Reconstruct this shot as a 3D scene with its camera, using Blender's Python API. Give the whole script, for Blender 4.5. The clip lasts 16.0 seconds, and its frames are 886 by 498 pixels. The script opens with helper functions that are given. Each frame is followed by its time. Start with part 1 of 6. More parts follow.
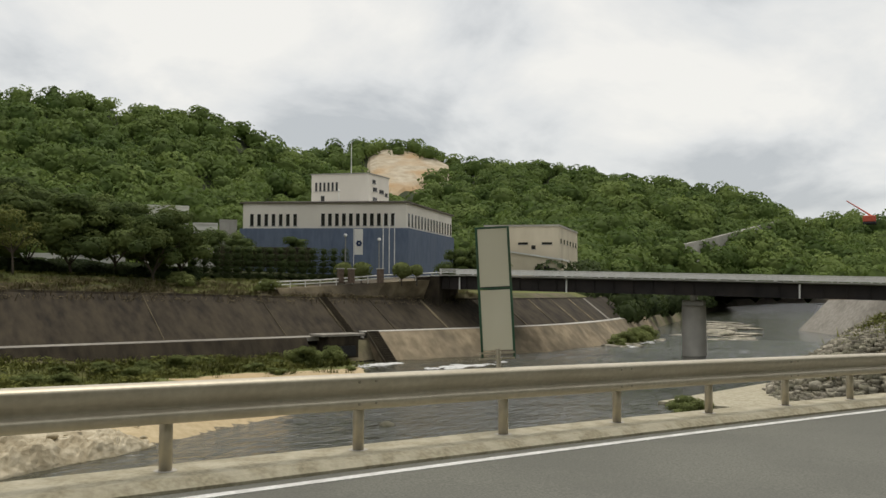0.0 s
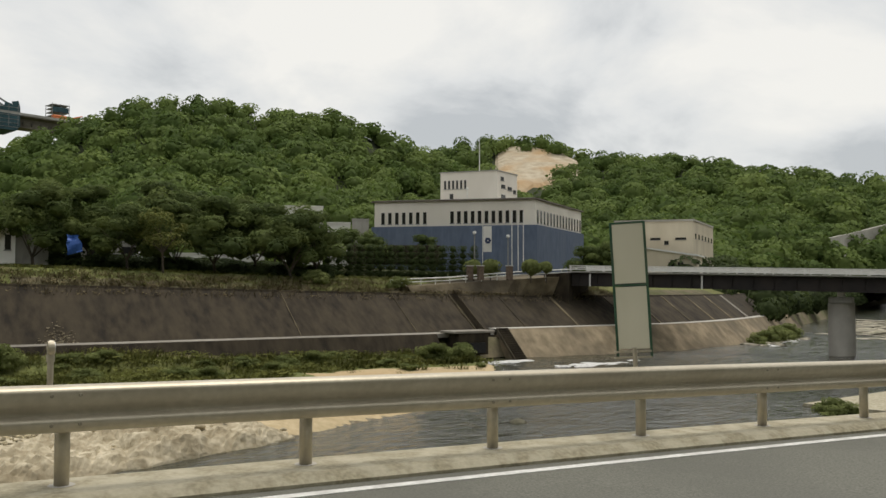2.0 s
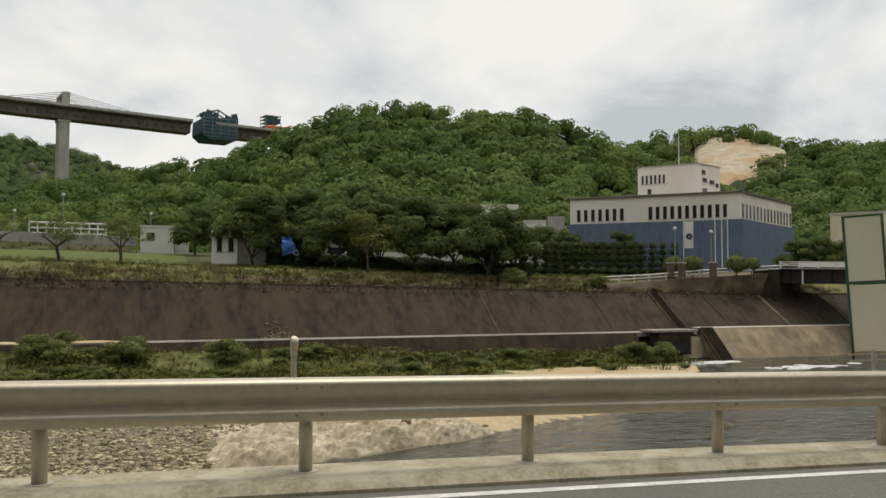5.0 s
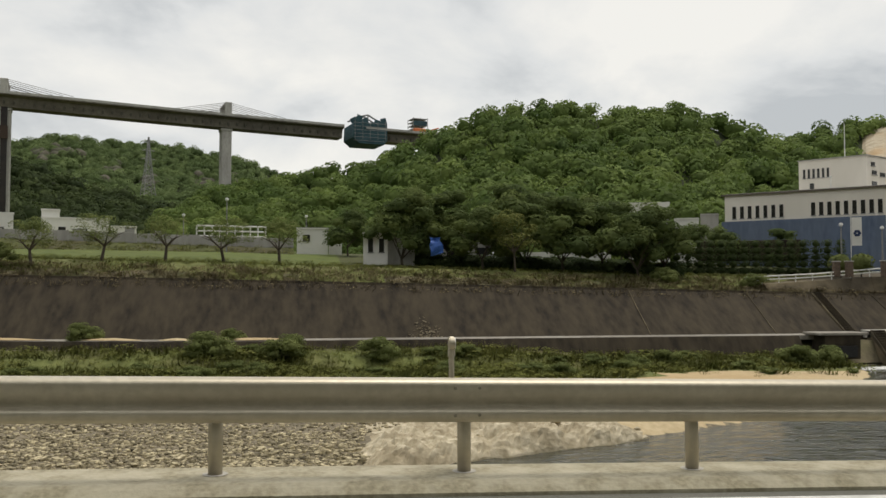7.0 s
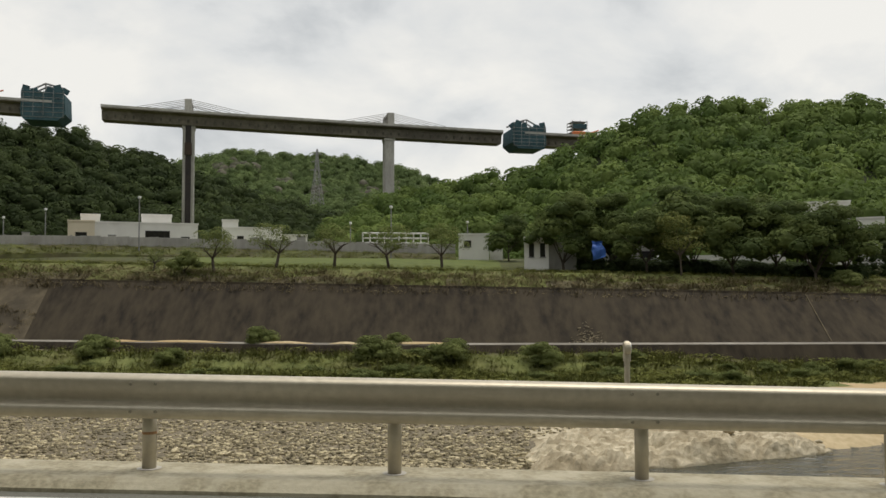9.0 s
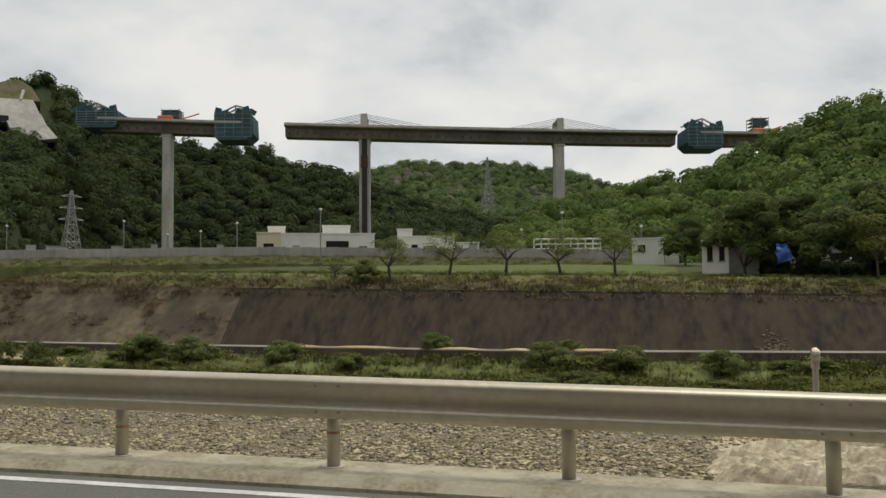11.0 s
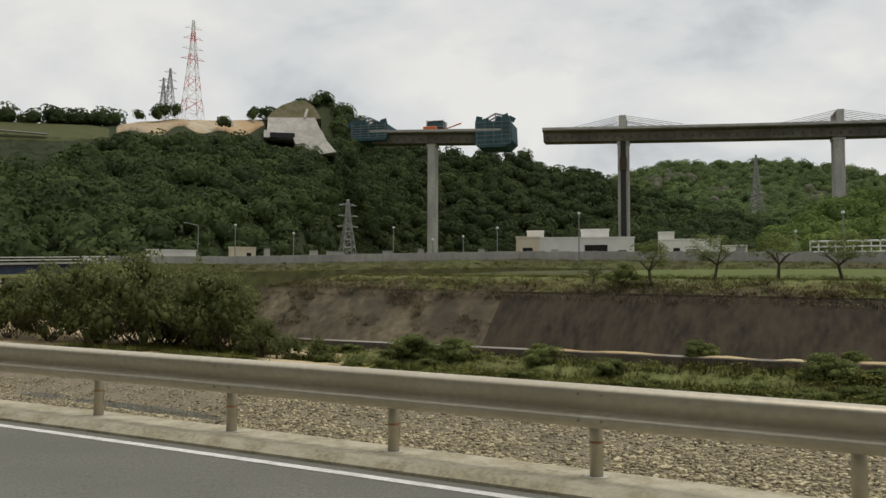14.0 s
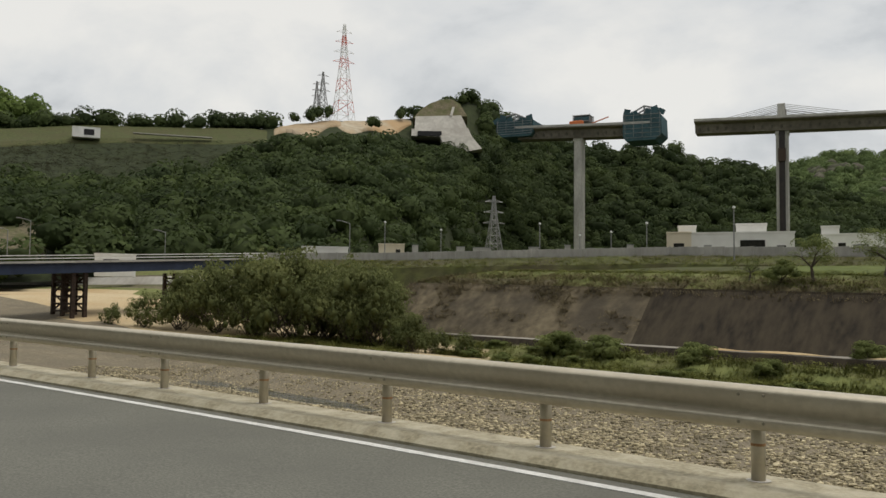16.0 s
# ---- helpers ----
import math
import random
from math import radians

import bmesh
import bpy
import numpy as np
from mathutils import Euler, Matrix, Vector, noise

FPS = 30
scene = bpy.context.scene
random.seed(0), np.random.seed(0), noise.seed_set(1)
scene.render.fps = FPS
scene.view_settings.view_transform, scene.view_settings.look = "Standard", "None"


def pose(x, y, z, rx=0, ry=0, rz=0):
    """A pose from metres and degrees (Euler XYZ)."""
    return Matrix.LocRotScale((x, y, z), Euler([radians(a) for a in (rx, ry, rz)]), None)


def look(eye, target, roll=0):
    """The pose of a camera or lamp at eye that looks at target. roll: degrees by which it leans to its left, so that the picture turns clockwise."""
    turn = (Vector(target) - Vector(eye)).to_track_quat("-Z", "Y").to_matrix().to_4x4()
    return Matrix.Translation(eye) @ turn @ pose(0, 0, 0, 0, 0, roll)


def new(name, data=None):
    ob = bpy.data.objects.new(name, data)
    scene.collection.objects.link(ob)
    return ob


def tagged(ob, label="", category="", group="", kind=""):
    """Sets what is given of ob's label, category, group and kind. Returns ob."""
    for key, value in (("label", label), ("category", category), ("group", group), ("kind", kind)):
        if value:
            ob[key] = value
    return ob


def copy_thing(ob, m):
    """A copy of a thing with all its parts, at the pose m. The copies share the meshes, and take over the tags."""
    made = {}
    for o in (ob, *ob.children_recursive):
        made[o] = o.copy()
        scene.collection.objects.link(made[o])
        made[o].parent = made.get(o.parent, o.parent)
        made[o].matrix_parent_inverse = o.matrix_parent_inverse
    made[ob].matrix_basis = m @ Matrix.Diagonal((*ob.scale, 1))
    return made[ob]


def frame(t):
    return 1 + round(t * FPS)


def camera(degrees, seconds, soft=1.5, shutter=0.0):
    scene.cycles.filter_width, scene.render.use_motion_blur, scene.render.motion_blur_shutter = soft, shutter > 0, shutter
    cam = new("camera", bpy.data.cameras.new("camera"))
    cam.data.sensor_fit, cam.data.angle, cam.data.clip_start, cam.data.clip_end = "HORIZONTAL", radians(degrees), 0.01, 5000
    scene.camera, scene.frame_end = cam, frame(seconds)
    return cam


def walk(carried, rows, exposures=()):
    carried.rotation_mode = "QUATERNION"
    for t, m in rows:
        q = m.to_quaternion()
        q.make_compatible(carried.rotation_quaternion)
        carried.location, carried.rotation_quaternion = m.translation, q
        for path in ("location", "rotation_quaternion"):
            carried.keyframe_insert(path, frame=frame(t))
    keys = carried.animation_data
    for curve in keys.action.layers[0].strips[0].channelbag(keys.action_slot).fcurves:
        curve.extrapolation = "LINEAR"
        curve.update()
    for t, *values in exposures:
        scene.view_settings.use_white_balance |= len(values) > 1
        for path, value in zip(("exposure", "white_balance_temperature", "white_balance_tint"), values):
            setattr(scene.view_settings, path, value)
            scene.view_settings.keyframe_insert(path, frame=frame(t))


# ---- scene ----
cam = camera(54.05, 16.0)
PATH = [
    (0.0, (-1.067, -7.353, 1.609), (5.375, 0.280, 2.101), 0.18),
    (0.5, (-1.054, -7.332, 1.606), (5.112, 0.527, 2.077), -0.05),
    (1.0, (-1.047, -7.307, 1.607), (4.820, 0.777, 2.067), -0.02),
    (1.5, (-1.044, -7.281, 1.610), (4.519, 1.016, 2.066), 0.08),
    (2.0, (-1.049, -7.259, 1.610), (4.199, 1.242, 2.065), 0.07),
    (2.5, (-1.074, -7.248, 1.606), (3.863, 1.436, 2.057), 0.11),
    (3.0, (-1.115, -7.248, 1.609), (3.507, 1.609, 2.056), 0.22),
    (3.5, (-1.165, -7.251, 1.608), (3.136, 1.766, 2.048), 0.20),
    (4.0, (-1.214, -7.244, 1.611), (2.750, 1.927, 2.045), 0.06),
    (6.5, (-1.315, -7.138, 1.624), (0.723, 2.643, 2.053), 0.01),
    (7.0, (-1.341, -7.133, 1.626), (0.270, 2.727, 2.056), -0.04),
    (7.5, (-1.362, -7.123, 1.623), (-0.194, 2.799, 2.065), -0.18),
    (8.0, (-1.384, -7.116, 1.623), (-0.675, 2.849, 2.080), -0.28),
    (8.5, (-1.418, -7.119, 1.619), (-1.167, 2.867, 2.090), -0.12),
    (9.0, (-1.444, -7.129, 1.617), (-1.663, 2.857, 2.108), -0.21),
    (11.5, (-1.431, -7.180, 1.607), (-4.077, 2.445, 2.204), -0.44),
    (12.0, (-1.430, -7.168, 1.611), (-4.546, 2.314, 2.221), -0.30),
    (12.5, (-1.431, -7.153, 1.616), (-5.013, 2.164, 2.236), -0.23),
    (13.0, (-1.454, -7.129, 1.623), (-5.488, 2.000, 2.247), -0.08),
    (13.5, (-1.480, -7.112, 1.629), (-5.960, 1.806, 2.258), 0.00),
    (14.0, (-1.487, -7.112, 1.632), (-6.399, 1.576, 2.263), 0.22),
    (14.5, (-1.488, -7.123, 1.627), (-6.810, 1.320, 2.254), 0.20),
    (15.0, (-1.499, -7.137, 1.620), (-7.180, 1.069, 2.240), 0.42),
    (15.5, (-1.509, -7.153, 1.619), (-7.514, 0.820, 2.221), 0.50),
    (16.0, (-1.508, -7.172, 1.626), (-7.805, 0.575, 2.201), 0.62),
]
walk(cam, [(t, look(eye, target, roll)) for t, eye, target, roll in PATH], [(0, 0.2, 6800, 10), (4, 0.2, 6850, 10), (8, 0.2, 6850, 10), (12.5, 0.02, 6750, 10), (16, 0.08, 6750, 10)])
import functools

# ---- light ----
SUN_EL, SUN_AZ = radians(72), radians(50)
world = bpy.data.worlds.new("overcast_sky")
scene.world = world
world.use_nodes = True
wn, wl = world.node_tree.nodes, world.node_tree.links
wn.clear()
w_out, w_bg = wn.new("ShaderNodeOutputWorld"), wn.new("ShaderNodeBackground")
w_sky = wn.new("ShaderNodeTexSky")
w_sky.sky_type, w_sky.sun_disc, w_sky.sun_elevation, w_sky.sun_rotation = "NISHITA", False, SUN_EL, SUN_AZ
w_co, w_sep, w_com = wn.new("ShaderNodeTexCoord"), wn.new("ShaderNodeSeparateXYZ"), wn.new("ShaderNodeCombineXYZ")
w_up, w_dx, w_dy = wn.new("ShaderNodeMath"), wn.new("ShaderNodeMath"), wn.new("ShaderNodeMath")
w_up.operation, w_dx.operation, w_dy.operation = "ADD", "DIVIDE", "DIVIDE"
w_up.inputs[1].default_value = 0.42
w_no, w_no2 = wn.new("ShaderNodeTexNoise"), wn.new("ShaderNodeTexNoise")
w_no.inputs["Scale"].default_value, w_no.inputs["Detail"].default_value, w_no.inputs["Distortion"].default_value = 2.6, 7.0, 0.25
w_no.inputs["Roughness"].default_value = 0.55
w_no2.inputs["Scale"].default_value, w_no2.inputs["Detail"].default_value = 0.9, 2.0
w_add = wn.new("ShaderNodeMath")
w_add.operation = "MULTIPLY_ADD"
w_add.inputs[1].default_value = 0.6
w_ramp = wn.new("ShaderNodeValToRGB")
w_ramp.color_ramp.elements[0].position, w_ramp.color_ramp.elements[0].color = 0.62, (6.9, 7.4, 7.9, 1)
w_ramp.color_ramp.elements[1].position, w_ramp.color_ramp.elements[1].color = 0.92, (12.0, 12.1, 11.9, 1)
mid = w_ramp.color_ramp.elements.new(0.76)
mid.color = (9.9, 10.3, 10.6, 1)
w_mix = wn.new("ShaderNodeMix")
w_mix.data_type = "RGBA"
w_mix.inputs[0].default_value = 0.9
w_bg.inputs["Strength"].default_value = 0.068
wl.new(w_co.outputs["Generated"], w_sep.inputs[0])
wl.new(w_sep.outputs[2], w_up.inputs[0])
for k, div in enumerate((w_dx, w_dy)):
    wl.new(w_sep.outputs[k], div.inputs[0])
    wl.new(w_up.outputs[0], div.inputs[1])
    wl.new(div.outputs[0], w_com.inputs[k])
wl.new(w_com.outputs[0], w_no.inputs["Vector"])
wl.new(w_com.outputs[0], w_no2.inputs["Vector"])
wl.new(w_no2.outputs[0], w_add.inputs[0])
wl.new(w_no.outputs[0], w_add.inputs[2])
wl.new(w_add.outputs[0], w_ramp.inputs[0])
wl.new(w_sky.outputs[0], w_mix.inputs[6])
wl.new(w_ramp.outputs[0], w_mix.inputs[7])
wl.new(w_mix.outputs[2], w_bg.inputs["Color"])
wl.new(w_bg.outputs[0], w_out.inputs[0])

sun = new("sun", bpy.data.lights.new("sun", "SUN"))
sun.data.energy, sun.data.angle, sun.data.color = 1.7, radians(25), (1.0, 0.96, 0.9)
sun.matrix_world = look((0, 0, 60), (-14, -12, 0))

# ---- materials ----


def surface(name, low, high, scale=3.0, rough=0.9, bump=0.2, stain=None, stain_scale=0.3, stain_amount=0.5, metal=0.0, stretch=(1, 1, 1), island=0.0, each=0.0, spec=0.3):
    """Two-scale mottled surface in world metres: grain between low and high, larger stains over it."""
    m = bpy.data.materials.new(name)
    m.use_nodes = True
    nt = m.node_tree
    n, l = nt.nodes, nt.links
    b = n["Principled BSDF"]
    b.inputs["Roughness"].default_value, b.inputs["Metallic"].default_value = rough, metal
    b.inputs["Specular IOR Level"].default_value = spec
    geo, mp = n.new("ShaderNodeNewGeometry"), n.new("ShaderNodeMapping")
    mp.inputs["Scale"].default_value = stretch
    l.new(geo.outputs["Position"], mp.inputs["Vector"])
    no = n.new("ShaderNodeTexNoise")
    no.inputs["Scale"].default_value, no.inputs["Detail"].default_value = scale, 5.0
    l.new(mp.outputs[0], no.inputs["Vector"])
    ramp = n.new("ShaderNodeValToRGB")
    ramp.color_ramp.elements[0].position, ramp.color_ramp.elements[0].color = 0.32, (*low, 1)
    ramp.color_ramp.elements[1].position, ramp.color_ramp.elements[1].color = 0.68, (*high, 1)
    l.new(no.outputs[0], ramp.inputs[0])
    out = ramp.outputs[0]
    if stain:
        n2 = n.new("ShaderNodeTexNoise")
        n2.inputs["Scale"].default_value, n2.inputs["Detail"].default_value = stain_scale, 4.0
        l.new(mp.outputs[0], n2.inputs["Vector"])
        mr = n.new("ShaderNodeMapRange")
        mr.inputs[1].default_value, mr.inputs[2].default_value, mr.inputs[4].default_value = 0.42, 0.62, stain_amount
        l.new(n2.outputs[0], mr.inputs[0])
        mx = n.new("ShaderNodeMix")
        mx.data_type = "RGBA"
        mx.inputs[7].default_value = (*stain, 1)
        l.new(mr.outputs[0], mx.inputs[0])
        l.new(out, mx.inputs[6])
        out = mx.outputs[2]
    if island or each:
        hs = n.new("ShaderNodeHueSaturation")
        mr2 = n.new("ShaderNodeMapRange")
        amount = island or each
        mr2.inputs[3].default_value, mr2.inputs[4].default_value = 1 - amount, 1 + amount
        if island:
            l.new(geo.outputs["Random Per Island"], mr2.inputs[0])
        else:
            oi = n.new("ShaderNodeObjectInfo")
            l.new(oi.outputs["Random"], mr2.inputs[0])
        l.new(mr2.outputs[0], hs.inputs["Value"])
        l.new(out, hs.inputs["Color"])
        out = hs.outputs[0]
    l.new(out, b.inputs["Base Color"])
    if bump:
        bp = n.new("ShaderNodeBump")
        bp.inputs["Strength"].default_value, bp.inputs["Distance"].default_value = bump, 0.3 / scale
        l.new(no.outputs[0], bp.inputs["Height"])
        l.new(bp.outputs[0], b.inputs["Normal"])
    return m



def foliage(name, dark, light, island=0.16, thin=0.4):
    """Leaves: each crown has its own tone between dark and light, each leaf clump a little of its own."""
    m = bpy.data.materials.new(name)
    m.use_nodes = True
    n, l = m.node_tree.nodes, m.node_tree.links
    b = n["Principled BSDF"]
    b.inputs["Roughness"].default_value, b.inputs["Specular IOR Level"].default_value = 0.75, 0.15
    at, geo, no = n.new("ShaderNodeAttribute"), n.new("ShaderNodeNewGeometry"), n.new("ShaderNodeTexNoise")
    at.attribute_name = "tone"
    no.inputs["Scale"].default_value, no.inputs["Detail"].default_value = 0.02, 3.0
    l.new(geo.outputs["Position"], no.inputs["Vector"])
    ad = n.new("ShaderNodeMath")
    ad.operation = "MULTIPLY_ADD"
    ad.inputs[1].default_value = 0.6
    l.new(at.outputs["Fac"], ad.inputs[0])
    sc = n.new("ShaderNodeMapRange")
    sc.inputs[1].default_value, sc.inputs[2].default_value, sc.inputs[4].default_value = 0.3, 0.7, 0.4
    l.new(no.outputs[0], sc.inputs[0])
    l.new(sc.outputs[0], ad.inputs[2])
    ramp = n.new("ShaderNodeValToRGB")
    e = ramp.color_ramp.elements
    e[0].color, e[1].color = (*dark, 1), (*light, 1)
    e[0].position, e[1].position = 0.1, 1.0
    mid_tone = e.new(0.62)
    mid_tone.color = (*[0.55 * a + 0.45 * c for a, c in zip(dark, light)], 1)
    l.new(ad.outputs[0], ramp.inputs[0])
    fine = n.new("ShaderNodeTexNoise")
    fine.inputs["Scale"].default_value, fine.inputs["Detail"].default_value = 1.1, 4.0
    l.new(geo.outputs["Position"], fine.inputs["Vector"])
    bp = n.new("ShaderNodeBump")
    bp.inputs["Strength"].default_value, bp.inputs["Distance"].default_value = 0.45, 0.5
    l.new(fine.outputs[0], bp.inputs["Height"])
    l.new(bp.outputs[0], b.inputs["Normal"])
    hs, mr = n.new("ShaderNodeHueSaturation"), n.new("ShaderNodeMapRange")
    mr.inputs[3].default_value, mr.inputs[4].default_value = 1 - island, 1 + island
    l.new(geo.outputs["Random Per Island"], mr.inputs[0])
    l.new(mr.outputs[0], hs.inputs["Value"])
    l.new(ramp.outputs[0], hs.inputs["Color"])
    l.new(hs.outputs[0], b.inputs["Base Color"])
    tr, mix = n.new("ShaderNodeBsdfTranslucent"), n.new("ShaderNodeMixShader")
    mix.inputs[0].default_value = thin
    l.new(hs.outputs[0], tr.inputs["Color"])
    l.new(bp.outputs[0], tr.inputs["Normal"])
    l.new(b.outputs[0], mix.inputs[1])
    l.new(tr.outputs[0], mix.inputs[2])
    l.new(mix.outputs[0], n["Material Output"].inputs["Surface"])
    return m


M = dict(
    asphalt=surface("asphalt", (0.1, 0.101, 0.084), (0.182, 0.181, 0.153), 45, 0.88, 0.4, (0.107, 0.107, 0.092), 0.5, 0.5),
    paint_white=surface("road_paint", (0.55, 0.55, 0.53), (0.75, 0.75, 0.72), 20, 0.7, 0.1, (0.35, 0.34, 0.32), 4, 0.4),
    kerb=surface("kerb_concrete", (0.25, 0.225, 0.155), (0.4, 0.36, 0.255), 22, 0.92, 0.5, (0.52, 0.48, 0.37), 3.5, 0.6),
    rail=surface("galvanised_cream", (0.47, 0.425, 0.33), (0.56, 0.51, 0.405), 14, 0.46, 0.03, (0.42, 0.37, 0.28), 1.2, 0.4, metal=0.5, spec=0.45),
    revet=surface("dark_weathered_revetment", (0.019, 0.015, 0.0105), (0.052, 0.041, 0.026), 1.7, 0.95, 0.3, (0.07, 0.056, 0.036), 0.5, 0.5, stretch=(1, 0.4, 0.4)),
    revet_old=surface("crumbling_revetment", (0.088, 0.071, 0.045), (0.21, 0.172, 0.11), 0.8, 0.95, 0.4, (0.06, 0.05, 0.036), 0.12, 0.85),
    revet_pale=surface("pale_lower_revetment", (0.18, 0.145, 0.095), (0.34, 0.275, 0.185), 0.9, 0.95, 0.3, (0.1, 0.085, 0.06), 0.25, 0.7, stretch=(1, 0.7, 0.7)),
    berm=surface("berm_concrete", (0.22, 0.2, 0.17), (0.32, 0.3, 0.26), 1.5, 0.9, 0.2, (0.12, 0.11, 0.09), 0.12, 0.6),
    concrete=surface("concrete", (0.34, 0.33, 0.3), (0.46, 0.445, 0.41), 1.6, 0.85, 0.15, (0.24, 0.235, 0.22), 0.2, 0.5, stretch=(1, 1, 0.35)),
    concrete_pale=surface("pale_concrete", (0.4, 0.38, 0.34), (0.52, 0.5, 0.45), 0.6, 0.9, 0.2, (0.3, 0.28, 0.25), 0.09, 0.6),
    earth=surface("bank_earth", (0.09, 0.078, 0.05), (0.17, 0.145, 0.09), 1.1, 1.0, 0.5, (0.075, 0.085, 0.03), 0.2, 0.8),
    grass=surface("grass", (0.1, 0.12, 0.036), (0.17, 0.185, 0.06), 1.3, 1.0, 0.5, (0.14, 0.125, 0.055), 0.2, 0.5),
    lawn=surface("lawn", (0.075, 0.096, 0.026), (0.112, 0.134, 0.036), 0.6, 1.0, 0.3, (0.1, 0.13, 0.03), 0.1, 0.5),
    turf_dark=surface("rough_turf", (0.05, 0.055, 0.02), (0.1, 0.11, 0.035), 0.7, 1.0, 0.5, (0.075, 0.062, 0.036), 0.15, 0.7),
    gravel=surface("gravel_bed", (0.07, 0.057, 0.036), (0.3, 0.255, 0.175), 7, 0.95, 0.9, (0.12, 0.105, 0.075), 0.35, 0.5),
    sand=surface("sand", (0.42, 0.335, 0.2), (0.54, 0.44, 0.28), 3, 1.0, 0.3, (0.4, 0.27, 0.13), 0.05, 0.7),
    stone=surface("river_stone", (0.14, 0.118, 0.07), (0.52, 0.45, 0.295), 5, 0.9, 0.4, island=0.6),
    rock=surface("pale_rock", (0.34, 0.29, 0.195), (0.62, 0.55, 0.41), 2.6, 0.9, 1.0, (0.26, 0.21, 0.13), 0.6, 0.6),
    rock_dark=surface("grey_boulder", (0.17, 0.155, 0.12), (0.42, 0.385, 0.31), 1.6, 0.95, 1.0, (0.1, 0.105, 0.05), 0.5, 0.5, island=0.45),
    weeds=foliage("rough_grass", (0.155, 0.175, 0.049), (0.312, 0.315, 0.091), 0.16, 0.5),
    scrub=foliage("hill_scrub", (0.024, 0.024, 0.013), (0.055, 0.054, 0.025)),
    weeds_dry=foliage("dry_weeds", (0.182, 0.150, 0.081), (0.312, 0.260, 0.143), 0.25),
    web=surface("web_opening_shade", (0.08, 0.073, 0.063), (0.12, 0.11, 0.095), 0.5, 0.9, 0.1),
    roof_edge=surface("bronze_roof_edge", (0.12, 0.1, 0.085), (0.17, 0.145, 0.12), 1, 0.7, 0.05),
    terrace=surface("terrace_earth", (0.34, 0.285, 0.2), (0.47, 0.41, 0.31), 0.2, 0.95, 0.5, (0.38, 0.25, 0.125), 0.045, 0.85),
    orange_earth=surface("orange_earth", (0.3, 0.21, 0.115), (0.42, 0.32, 0.2), 0.3, 0.95, 0.4, (0.36, 0.3, 0.22), 0.05, 0.7),
    cliff=surface("grey_cliff_rock", (0.06, 0.058, 0.042), (0.135, 0.12, 0.092), 0.35, 0.95, 0.8, (0.05, 0.06, 0.03), 0.08, 0.6),
    turf=surface("dull_turf", (0.05, 0.06, 0.021), (0.085, 0.094, 0.034), 0.9, 1.0, 0.4, (0.075, 0.066, 0.032), 0.15, 0.5),
    bolt=surface("weathered_bolt", (0.26, 0.235, 0.18), (0.34, 0.31, 0.24), 30, 0.6, 0.0, metal=0.2),
    orange_tape=surface("orange_tape", (0.28, 0.15, 0.07), (0.4, 0.24, 0.12), 30, 0.8, 0.1),
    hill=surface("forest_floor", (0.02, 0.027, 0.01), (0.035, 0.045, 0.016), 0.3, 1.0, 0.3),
    leaf=foliage("forest_leaves", (0.077, 0.124, 0.031), (0.210, 0.274, 0.077)),
    # far ridge leaves: distance haze is mixed into this bluer, paler green
    leaf_hazed=foliage("hazed_hill_leaves", (0.092, 0.135, 0.050), (0.200, 0.262, 0.101)),
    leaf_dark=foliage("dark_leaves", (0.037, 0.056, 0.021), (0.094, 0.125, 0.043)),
    leaf_bank=foliage("bank_tree_leaves", (0.072, 0.104, 0.033), (0.189, 0.232, 0.072)),
    leaf_bush=foliage("bush_leaves", (0.122, 0.150, 0.048), (0.252, 0.285, 0.100)),
    leaf_willow=foliage("willow_leaves", (0.080, 0.096, 0.034), (0.201, 0.218, 0.081)),
    leaf_light=foliage("spring_leaves", (0.13, 0.15, 0.04), (0.25, 0.26, 0.085)),
    bark=surface("bark", (0.06, 0.05, 0.038), (0.11, 0.09, 0.07), 6, 0.95, 0.6),
    wall_white=surface("pale_render", (0.76, 0.715, 0.64), (0.83, 0.785, 0.71), 0.5, 0.85, 0.05, (0.68, 0.635, 0.56), 0.12, 0.5, stretch=(1, 1, 0.3)),
    wall_cream=surface("cream_render", (0.62, 0.55, 0.42), (0.7, 0.63, 0.49), 0.5, 0.85, 0.05, (0.5, 0.44, 0.33), 0.15, 0.5, stretch=(1, 1, 0.3)),
    wall_bright=surface("white_panel", (0.7, 0.69, 0.65), (0.78, 0.77, 0.73), 0.6, 0.8, 0.05, (0.56, 0.55, 0.51), 0.2, 0.5),
    net_blue=surface("blue_netting", (0.095, 0.125, 0.19), (0.135, 0.17, 0.245), 2.0, 0.9, 0.2, (0.155, 0.185, 0.235), 0.2, 0.5, stretch=(1, 1, 0.25)),
    net_teal=surface("teal_netting", (0.03, 0.07, 0.085), (0.055, 0.11, 0.125), 0.8, 0.9, 0.2, (0.025, 0.05, 0.06), 0.25, 0.6),
    glass_dark=surface("dark_window", (0.018, 0.017, 0.016), (0.03, 0.028, 0.026), 2, 0.15, 0.0, spec=0.5),
    girder=surface("dark_girder_steel", (0.018, 0.016, 0.016), (0.032, 0.028, 0.027), 0.8, 0.7, 0.1, (0.045, 0.035, 0.03), 0.3, 0.5),
    girder_blue=surface("blue_girder_steel", (0.035, 0.05, 0.1), (0.05, 0.07, 0.13), 1.0, 0.6, 0.05, (0.03, 0.04, 0.075), 0.3, 0.5),
    steel_white=surface("white_painted_steel", (0.68, 0.68, 0.65), (0.78, 0.78, 0.75), 3, 0.5, 0.03, (0.52, 0.5, 0.46), 1, 0.4),
